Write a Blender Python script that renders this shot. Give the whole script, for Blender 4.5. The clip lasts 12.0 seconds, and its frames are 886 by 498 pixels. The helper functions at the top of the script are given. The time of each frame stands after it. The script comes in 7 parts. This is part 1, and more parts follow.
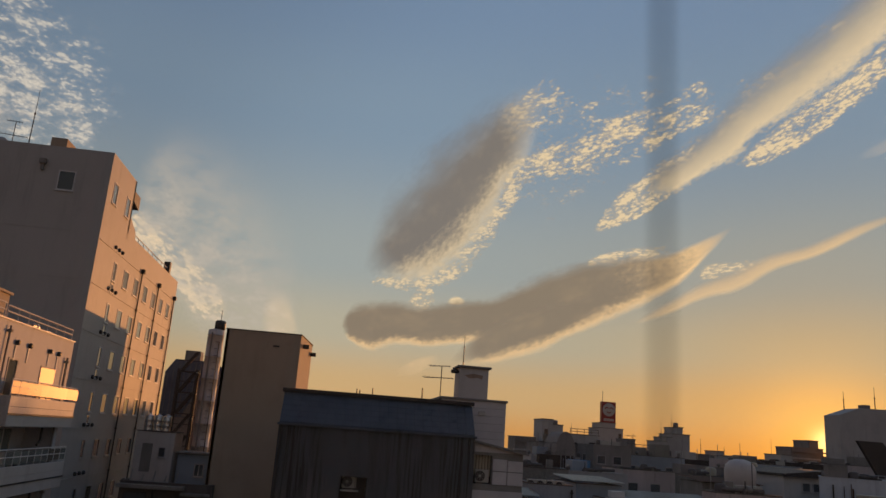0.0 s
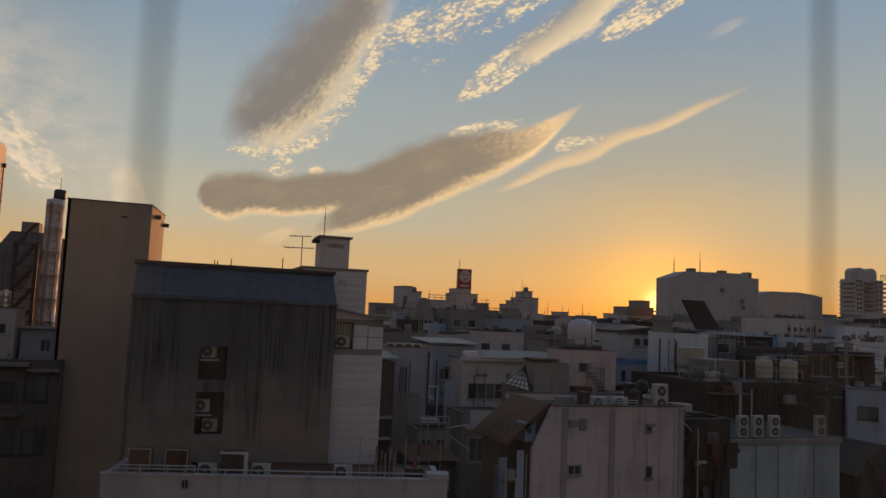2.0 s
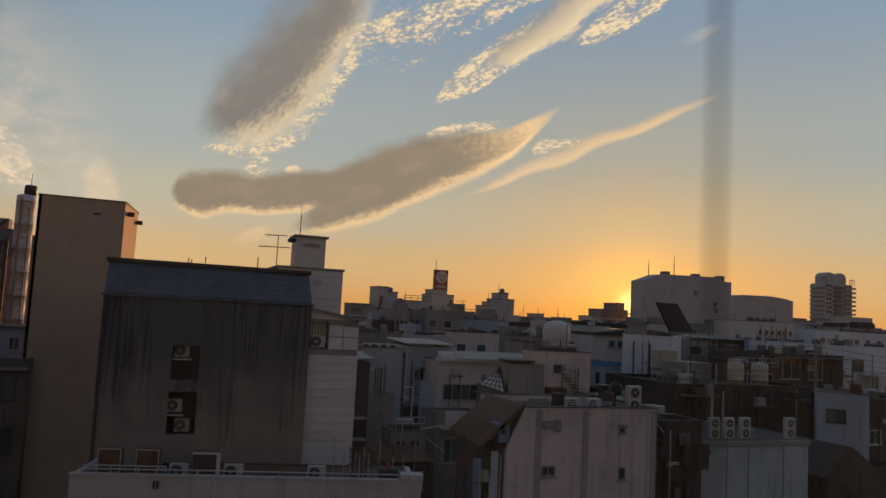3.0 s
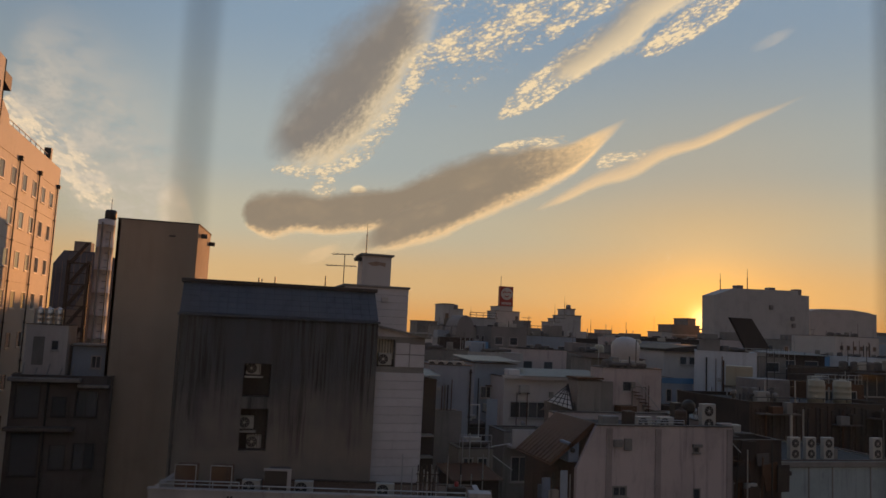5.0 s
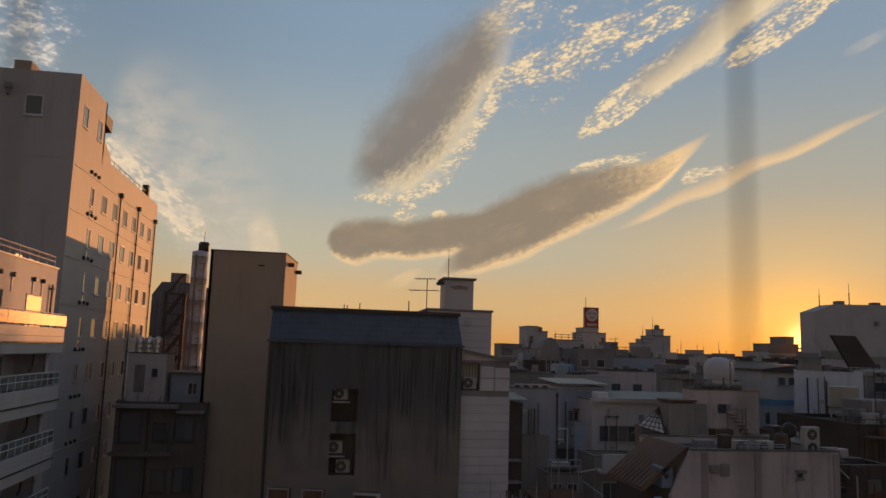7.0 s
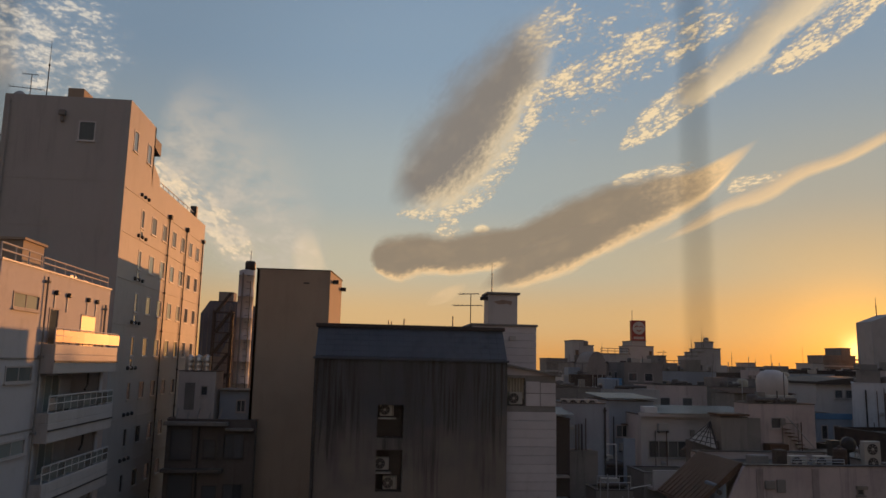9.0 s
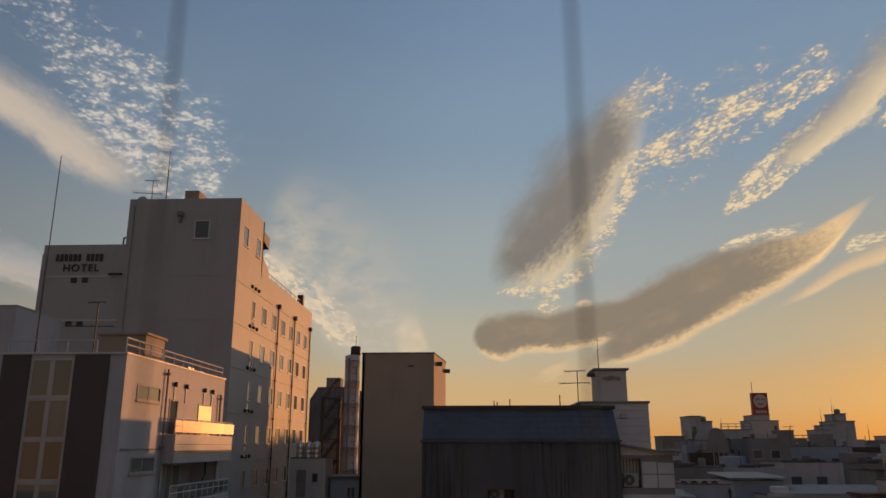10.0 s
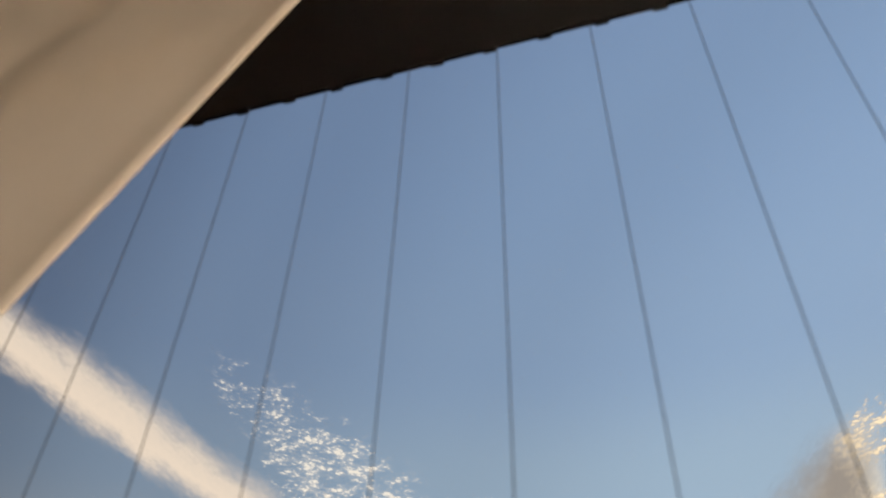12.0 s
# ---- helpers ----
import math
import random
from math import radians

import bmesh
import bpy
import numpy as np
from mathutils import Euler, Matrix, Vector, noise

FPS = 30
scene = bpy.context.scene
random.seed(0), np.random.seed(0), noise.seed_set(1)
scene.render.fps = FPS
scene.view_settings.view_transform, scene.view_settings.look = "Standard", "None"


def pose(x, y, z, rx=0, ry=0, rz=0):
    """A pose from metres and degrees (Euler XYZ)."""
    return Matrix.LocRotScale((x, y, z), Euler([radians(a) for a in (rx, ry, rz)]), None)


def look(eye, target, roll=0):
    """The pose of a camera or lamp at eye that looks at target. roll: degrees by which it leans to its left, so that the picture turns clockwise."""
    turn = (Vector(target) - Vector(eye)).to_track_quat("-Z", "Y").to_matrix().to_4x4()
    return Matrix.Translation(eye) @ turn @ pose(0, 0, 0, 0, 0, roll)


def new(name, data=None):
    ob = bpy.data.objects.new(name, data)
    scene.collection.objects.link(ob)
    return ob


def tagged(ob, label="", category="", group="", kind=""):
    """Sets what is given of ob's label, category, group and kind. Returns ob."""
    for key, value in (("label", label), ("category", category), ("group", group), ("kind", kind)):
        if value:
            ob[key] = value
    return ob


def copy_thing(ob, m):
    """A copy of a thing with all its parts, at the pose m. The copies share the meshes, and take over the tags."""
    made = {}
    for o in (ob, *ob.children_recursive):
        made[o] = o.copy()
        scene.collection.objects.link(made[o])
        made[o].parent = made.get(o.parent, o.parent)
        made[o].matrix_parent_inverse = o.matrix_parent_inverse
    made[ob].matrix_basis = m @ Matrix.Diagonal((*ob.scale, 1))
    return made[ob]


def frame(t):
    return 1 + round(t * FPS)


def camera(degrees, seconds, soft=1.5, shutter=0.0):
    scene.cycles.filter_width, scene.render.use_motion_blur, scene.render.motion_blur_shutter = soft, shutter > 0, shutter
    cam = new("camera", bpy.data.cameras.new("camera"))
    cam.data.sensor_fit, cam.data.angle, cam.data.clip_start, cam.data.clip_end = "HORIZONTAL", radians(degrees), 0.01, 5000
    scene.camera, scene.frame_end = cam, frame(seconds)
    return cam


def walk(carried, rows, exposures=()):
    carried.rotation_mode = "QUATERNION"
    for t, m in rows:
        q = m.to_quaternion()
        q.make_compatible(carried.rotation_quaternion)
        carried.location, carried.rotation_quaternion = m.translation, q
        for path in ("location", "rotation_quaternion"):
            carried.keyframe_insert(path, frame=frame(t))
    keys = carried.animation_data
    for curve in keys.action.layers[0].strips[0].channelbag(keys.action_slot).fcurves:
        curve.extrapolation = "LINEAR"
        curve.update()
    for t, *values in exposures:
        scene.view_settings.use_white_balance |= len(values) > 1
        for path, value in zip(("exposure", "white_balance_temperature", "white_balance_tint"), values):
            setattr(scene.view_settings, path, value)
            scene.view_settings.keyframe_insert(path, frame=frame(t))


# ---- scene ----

# ------------------------------------------------------------------ camera
EYE_Z = 20.0
WIRE_GAP = 0.05
cam = camera(60.98, 12.0)
cam.data.dof.use_dof = True
cam.data.dof.focus_distance = 120.0
cam.data.dof.aperture_fstop = 12.5

# seconds, place along the pane and distance from it (both in wire gaps), yaw, pitch, roll
ROWS = (
    (0.0, 4.583, 0.93, -8.40, 14.21, -4.06),
    (0.1, 4.350, 0.82, -8.22, 13.50, -3.78),
    (0.2, 4.275, 0.93, -7.96, 12.70, -3.49),
    (0.3, 4.174, 0.93, -7.43, 12.07, -3.25),
    (0.5, 4.030, 0.93, -6.48, 11.40, -2.81),
    (1.0, 4.112, 0.93, -7.82, 11.13, -2.52),
    (1.5, 4.221, 0.93, -13.27, 8.17, -2.57),
    (2.0, 4.053, 0.93, -18.85, 4.96, -2.60),
    (2.5, 4.283, 0.93, -21.11, 4.93, -2.55),
    (3.0, 4.210, 0.93, -20.67, 5.11, -3.05),
    (5.0, 4.057, 0.90, -15.70, 6.15, -2.68),
    (5.5, 4.167, 0.92, -14.27, 6.28, -2.26),
    (6.0, 4.294, 1.00, -12.31, 6.62, -1.82),
    (6.5, 4.369, 1.00, -10.42, 7.29, -1.61),
    (7.0, 4.397, 1.00, -9.32, 7.66, -1.83),
    (9.0, 4.518, 1.05, -5.94, 8.72, -1.27),
    (9.5, 4.546, 1.10, -2.72, 10.54, -0.57),
    (10.0, 4.739, 1.69, 2.09, 14.64, 0.05),
    (10.5, 4.779, 2.56, 7.84, 22.05, 0.01),
    (11.0, 4.81, 3.71, 13.99, 30.35, -0.57),
    (11.5, 4.96, 4.54, 17.18, 37.74, -0.98),
    (12.0, 4.995, 4.52, 17.37, 41.71, -1.47),
)
walk(cam, [(t, pose((c - 4.5) * WIRE_GAP, -d * WIRE_GAP, EYE_Z, 90 + p, r, y)) for t, c, d, y, p, r in ROWS],
     exposures=((0.0, -0.2, 6500, 10), (0.5, -0.1, 6500, 10), (1.5, 0.0, 6500, 10), (9.5, 0.0, 6500, 10), (10.0, -0.12, 6400, 10), (10.5, -0.2, 6250, 10), (11.0, -0.08, 6150, 10),
                (11.5, 0.18, 6300, 10), (12.0, 0.46, 6650, 10)))

# ------------------------------------------------------------------ sky and sun
SUN_AZ, SUN_EL = -35.4, 2.6      # degrees, left of +y is positive
sun_dir = Vector((-math.sin(radians(SUN_AZ)) * math.cos(radians(SUN_EL)),
                  math.cos(radians(SUN_AZ)) * math.cos(radians(SUN_EL)), math.sin(radians(SUN_EL))))
# the glow in the haze hangs lower than the disc
glow_dir = Vector((-math.sin(radians(-34.7)), math.cos(radians(-34.7)), math.sin(radians(1.5)))).normalized()
world = bpy.data.worlds.new("evening_sky")
scene.world = world
world.use_nodes = True
wn, wl = world.node_tree.nodes, world.node_tree.links
sky = wn.new("ShaderNodeTexSky")
sky.sky_type = "NISHITA"
sky.sun_disc = False
sky.sun_elevation = radians(SUN_EL)
sky.sun_rotation = radians(-SUN_AZ)
sky.air_density, sky.dust_density, sky.ozone_density = 1.0, 1.5, 2.0
# evening haze: a gradient with height, warmer and brighter round the sun
axis = wn.new("ShaderNodeTexCoord").outputs["Generated"]
split = wn.new("ShaderNodeSeparateXYZ")
wl.new(axis, split.inputs[0])
haze = wn.new("ShaderNodeValToRGB")
haze.color_ramp.interpolation = "EASE"
steps = ((0.0, 0.62, 0.29, 0.085), (0.06, 0.57, 0.37, 0.18), (0.13, 0.44, 0.39, 0.29), (0.22, 0.325, 0.352, 0.345), (0.40, 0.205, 0.278, 0.365), (0.55, 0.165, 0.238, 0.355), (0.75, 0.155, 0.232, 0.365), (1.0, 0.14, 0.215, 0.37))
for n, (at, r, g, b) in enumerate(steps):
    stop = haze.color_ramp.elements[0] if n == 0 else haze.color_ramp.elements[-1] if n == len(steps) - 1 else haze.color_ramp.elements.new(at)
    stop.position, stop.color = at, (r, g, b, 1)
wl.new(split.outputs[2], haze.inputs[0])
toward = wn.new("ShaderNodeVectorMath")
toward.operation = "DOT_PRODUCT"
wl.new(axis, toward.inputs[0])
toward.inputs[1].default_value = glow_dir


def world_math(op, a, b):
    n = wn.new("ShaderNodeMath")
    n.operation = op
    for k, v in enumerate((a, b)):
        if isinstance(v, (int, float)):
            n.inputs[k].default_value = v
        else:
            wl.new(v, n.inputs[k])
    return n.outputs[0]


def world_mix(kind, fac, a, b):
    n = wn.new("ShaderNodeMix")
    n.data_type, n.blend_type = "RGBA", kind
    n.clamp_factor = False
    for k, v in ((0, fac), (6, a), (7, b)):
        if isinstance(v, tuple):
            n.inputs[k].default_value = (*v, 1)
        elif isinstance(v, (int, float)):
            n.inputs[k].default_value = v
        else:
            wl.new(v, n.inputs[k])
    return n.outputs[2]


lit = world_math("MAXIMUM", toward.outputs["Value"], 0.0)
near_glow, wide_glow = world_math("POWER", lit, 420.0), world_math("POWER", lit, 70.0)
# brightest towards the sun, darkest square to it, with a soft rise opposite
turn = wn.new("ShaderNodeValToRGB")
turn.color_ramp.interpolation = "EASE"
round_sun = ((0.0, 0.68, 0.61, 0.61), (0.30, 0.60, 0.545, 0.56), (0.50, 0.40, 0.39, 0.43), (0.63, 0.70, 0.695, 0.725), (0.785, 0.95, 0.95, 0.955), (0.90, 1.19, 1.19, 1.18), (1.0, 1.08, 1.08, 1.08))
for n, (at, r, g, b) in enumerate(round_sun):
    stop = turn.color_ramp.elements[0] if n == 0 else turn.color_ramp.elements[-1] if n == len(round_sun) - 1 else turn.color_ramp.elements.new(at)
    stop.position, stop.color = at, (r, g, b, 1)
wl.new(world_math("MULTIPLY", world_math("ADD", toward.outputs["Value"], 1.0), 0.5), turn.inputs[0])
total = world_mix("MULTIPLY", 1.0, haze.outputs[0], turn.outputs[0])
total = world_mix("MULTIPLY", world_math("POWER", lit, 42.0), total, (1.0, 0.86, 0.64))
total = world_mix("ADD", wide_glow, total, (0.12, 0.035, 0.0))
total = world_mix("ADD", near_glow, total, (0.42, 0.19, 0.01))
total = world_mix("ADD", world_math("POWER", lit, 9000.0), total, (1.2, 0.95, 0.40))
total = world_mix("ADD", 0.008, total, sky.outputs[0])
wl.new(total, wn["Background"].inputs[0])
wn["Background"].inputs[1].default_value = 1.0

lamp = bpy.data.lights.new("low_sun", "SUN")
lamp.energy, lamp.angle, lamp.color = 2.9, radians(0.6), (1.0, 0.40, 0.125)
sun = new("low_sun", lamp)
sun.matrix_world = look(sun_dir * 900, (0, 0, 0))

# unseen lamp added to light the curtain's room side, beside and behind the camera
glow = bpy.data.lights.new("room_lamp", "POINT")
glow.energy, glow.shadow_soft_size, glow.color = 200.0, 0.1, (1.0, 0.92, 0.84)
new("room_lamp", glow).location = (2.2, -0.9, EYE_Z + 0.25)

# ------------------------------------------------------------------ node helpers
def node_tree(name):
    m = bpy.data.materials.new(name)
    m.use_nodes = True
    return m, m.node_tree.nodes, m.node_tree.links


def calc(nt, op, a, b=0.0, clamp=False):
    n = nt.nodes.new("ShaderNodeMath")
    n.operation, n.use_clamp = op, clamp
    for i, v in enumerate((a, b)):
        if isinstance(v, (int, float)):
            n.inputs[i].default_value = v
        else:
            nt.links.new(v, n.inputs[i])
    return n.outputs[0]


def ease(nt, x, lo, hi, to_lo=0.0, to_hi=1.0):
    n = nt.nodes.new("ShaderNodeMapRange")
    n.interpolation_type = "SMOOTHSTEP"
    nt.links.new(x, n.inputs[0])
    for i, v in enumerate((lo, hi, to_lo, to_hi)):
        n.inputs[i + 1].default_value = v
    return n.outputs[0]


def stretch(nt, vec, sx, sy, sz):
    n = nt.nodes.new("ShaderNodeVectorMath")
    n.operation = "MULTIPLY"
    nt.links.new(vec, n.inputs[0])
    n.inputs[1].default_value = (sx, sy, sz)
    return n.outputs[0]


def grain(nt, vec, scale, detail=3.0, rough=0.5):
    n = nt.nodes.new("ShaderNodeTexNoise")
    nt.links.new(vec, n.inputs["Vector"])
    n.inputs["Scale"].default_value = scale
    n.inputs["Detail"].default_value = detail
    n.inputs["Roughness"].default_value = rough
    return n.outputs["Fac"]


def blend(nt, fac, a, b):
    n = nt.nodes.new("ShaderNodeMix")
    n.data_type = "RGBA"
    if isinstance(fac, (int, float)):
        n.inputs[0].default_value = fac
    else:
        nt.links.new(fac, n.inputs[0])
    for i, v in ((6, a), (7, b)):
        if isinstance(v, tuple):
            n.inputs[i].default_value = (*v, 1)
        else:
            nt.links.new(v, n.inputs[i])
    return n.outputs[2]


def paint(name, color, dirt=None, rough=0.7, streak=0.35, blotch=0.3, fine=6.0, bump=0.15, metal=0.0, vary=0.0):
    """A weathered surface: blotches, rain streaks running down, fine grain and relief."""
    m, nodes, links = node_tree(name)
    nt = m.node_tree
    pos = nodes.new("ShaderNodeNewGeometry").outputs["Position"]
    bsdf = nodes["Principled BSDF"]
    dirt = tuple(c * 0.8 for c in dirt or tuple(0.55 * c for c in color))
    big = ease(nt, grain(nt, pos, 0.45, 4, 0.6), 0.42, 0.72)
    runs = ease(nt, grain(nt, stretch(nt, pos, 2.6, 2.6, 0.16), 1.0, 4, 0.65), 0.5, 0.78)
    small = grain(nt, pos, fine, 4, 0.6)
    spots = ease(nt, grain(nt, stretch(nt, pos, 1.5, 1.5, 0.7), 1.0, 5, 0.65), 0.54, 0.72)
    f = calc(nt, "ADD", calc(nt, "MULTIPLY", big, blotch), calc(nt, "MULTIPLY", runs, streak * 1.25))
    f = calc(nt, "ADD", f, calc(nt, "MULTIPLY", spots, 0.25 * streak + 0.6 * blotch))
    f = calc(nt, "ADD", f, calc(nt, "MULTIPLY", calc(nt, "SUBTRACT", small, 0.5), 0.35), True)
    c = blend(nt, f, color, dirt)
    if vary:
        info = nodes.new("ShaderNodeObjectInfo").outputs["Random"]
        hsv = nodes.new("ShaderNodeHueSaturation")
        links.new(c, hsv.inputs["Color"])
        links.new(calc(nt, "ADD", calc(nt, "MULTIPLY", info, 2 * vary), 1 - vary), hsv.inputs["Value"])
        c = hsv.outputs[0]
    links.new(c, bsdf.inputs["Base Color"])
    links.new(calc(nt, "ADD", calc(nt, "MULTIPLY", small, 0.3), rough - 0.15, True), bsdf.inputs["Roughness"])
    bsdf.inputs["Metallic"].default_value = metal
    if bump:
        b = nodes.new("ShaderNodeBump")
        b.inputs["Strength"].default_value = bump
        b.inputs["Distance"].default_value = 0.03
        links.new(small, b.inputs["Height"])
        links.new(b.outputs[0], bsdf.inputs["Normal"])
    return m


def window_glass(name, color, rough=0.04):
    m, nodes, links = node_tree(name)
    nt = m.node_tree
    bsdf = nodes["Principled BSDF"]
    info = nodes.new("ShaderNodeObjectInfo").outputs["Random"]
    links.new(blend(nt, info, tuple(c * 0.6 for c in color), tuple(min(1, c * 1.6) for c in color)), bsdf.inputs["Base Color"])
    bsdf.inputs["Roughness"].default_value = rough
    bsdf.inputs["IOR"].default_value = 1.52
    bsdf.inputs["Coat Weight"].default_value = 0.6
    bsdf.inputs["Coat Roughness"].default_value = 0.03
    b = nodes.new("ShaderNodeBump")
    b.inputs["Strength"].default_value = 0.04
    links.new(grain(nt, nodes.new("ShaderNodeNewGeometry").outputs["Position"], 1.2, 2), b.inputs["Height"])
    links.new(b.outputs[0], bsdf.inputs["Normal"])
    return m


# ------------------------------------------------------------------ materials
M_HOTEL = paint("hotel_render", (0.43, 0.41, 0.385), (0.27, 0.255, 0.238), 0.6, 0.3, 0.15)
M_APART = paint("apartment_render", (0.485, 0.468, 0.475), (0.30, 0.28, 0.27), 0.7, 0.25, 0.2)
M_DARKPANEL = paint("dark_brown_panel", (0.07, 0.05, 0.05), (0.04, 0.03, 0.03), 0.5, 0.2, 0.2)
M_WHITE = paint("white_paint", (0.54, 0.50, 0.47), (0.31, 0.275, 0.245), 0.6, 0.3, 0.2)
M_OFFWHITE = paint("weathered_off_white", (0.43, 0.39, 0.37), (0.25, 0.22, 0.20), 0.7, 0.4, 0.3)
M_SOOTY = paint("sooty_brown_render", (0.12, 0.105, 0.095), (0.06, 0.052, 0.048), 0.85, 0.5, 0.4)
M_TRIM = paint("trim_paint", (0.66, 0.64, 0.62), (0.4, 0.38, 0.36), 0.5, 0.1, 0.1, bump=0.05)
M_SIDING = paint("white_siding", (0.58, 0.545, 0.54), (0.40, 0.36, 0.345), 0.6, 0.25, 0.25, vary=0.06)
M_BEIGE = paint("beige_render", (0.40, 0.315, 0.23), (0.27, 0.21, 0.155), 0.8, 0.15, 0.2)
M_PINK = paint("pinkish_render", (0.52, 0.435, 0.41), (0.25, 0.21, 0.2), 0.75, 0.5, 0.35)
M_GREEN = paint("pale_green_render", (0.35, 0.41, 0.415), (0.17, 0.195, 0.2), 0.75, 0.55, 0.35)
M_BLUEWHITE = paint("bluish_white_render", (0.30, 0.345, 0.40), (0.16, 0.17, 0.185), 0.7, 0.3, 0.2)
M_GREY = paint("grey_concrete", (0.25, 0.232, 0.212), (0.13, 0.118, 0.106), 0.85, 0.4, 0.35)
# dark sheet colour, also put in for shade in recesses and gaps
M_DARK = paint("dark_sheet_and_shade", (0.05, 0.038, 0.033), (0.03, 0.025, 0.024), 0.7, 0.3, 0.3)
M_BROWN = paint("rusty_brown_roof", (0.115, 0.055, 0.027), (0.05, 0.028, 0.018), 0.8, 0.4, 0.4)
M_BLUE = paint("blue_sheet", (0.10, 0.24, 0.42), (0.07, 0.15, 0.25), 0.6, 0.2, 0.3)
M_ROOFMETAL = paint("blue_grey_roof_tiles", (0.06, 0.075, 0.095), (0.022, 0.028, 0.036), 0.55, 0.5, 0.4)
M_CORR = paint("corrugated_sheet", (0.20, 0.165, 0.125), (0.10, 0.075, 0.055), 0.35, 0.2, 0.4, metal=0.3)
M_ROOF = paint("flat_roof_felt", (0.07, 0.062, 0.056), (0.035, 0.032, 0.03), 0.9, 0.0, 0.6)
M_STEEL = paint("galvanised_steel", (0.42, 0.42, 0.42), (0.25, 0.22, 0.2), 0.45, 0.2, 0.3, metal=0.7)
M_STAINLESS = paint("stainless_tank", (0.62, 0.60, 0.58), (0.4, 0.38, 0.36), 0.3, 0.1, 0.2, metal=0.9)
M_BLACK = paint("black_metal", (0.03, 0.028, 0.028), (0.02, 0.018, 0.018), 0.5, 0.1, 0.1)
M_CREAM = paint("cream_plastic", (0.40, 0.36, 0.27), (0.26, 0.22, 0.17), 0.5, 0.3, 0.2)
M_AC = paint("air_conditioner_enamel", (0.40, 0.385, 0.35), (0.24, 0.22, 0.19), 0.45, 0.2, 0.2, bump=0.03)
M_RED = paint("red_sign_board", (0.30, 0.035, 0.03), (0.2, 0.03, 0.03), 0.4, 0.1, 0.1)
M_FARWALL = paint("far_wall", (0.450, 0.431, 0.416), (0.285, 0.270, 0.259), 0.85, 0.3, 0.3)
M_FARDARK = paint("far_dark_wall", (0.24, 0.215, 0.205), (0.1, 0.095, 0.09), 0.85, 0.3, 0.3)
M_GROUND = paint("asphalt", (0.05, 0.05, 0.05), (0.03, 0.03, 0.03), 0.9, 0.0, 0.5)
M_LEAF = paint("dark_foliage", (0.05, 0.07, 0.035), (0.02, 0.03, 0.015), 0.8, 0.0, 0.5)
M_PANE = window_glass("window_pane", (0.06, 0.065, 0.07))
M_PANE_LIGHT = window_glass("curtained_pane", (0.24, 0.265, 0.25))
# frosted glass with the sun's orange glint put into its colour and specular tint
M_GLINT = window_glass("amber_glint_panel", (0.42, 0.34, 0.20), 0.4)
M_GLINT.node_tree.nodes["Principled BSDF"].inputs["Coat Weight"].default_value = 0.0
M_GLINT.node_tree.nodes["Principled BSDF"].inputs["Specular Tint"].default_value = (1.0, 0.62, 0.28, 1)
M_GLAZE = window_glass("milky_roof_glass", (0.62, 0.62, 0.60), 0.25)
M_PANE_GREY = window_glass("grey_green_pane", (0.13, 0.15, 0.14))
M_RUST = paint("rust_stained_paint", (0.34, 0.24, 0.18), (0.2, 0.12, 0.08), 0.7, 0.5, 0.5)
M_SLATE = paint("dark_blue_sheet_roof", (0.085, 0.115, 0.165), (0.05, 0.065, 0.09), 0.5, 0.3, 0.3)


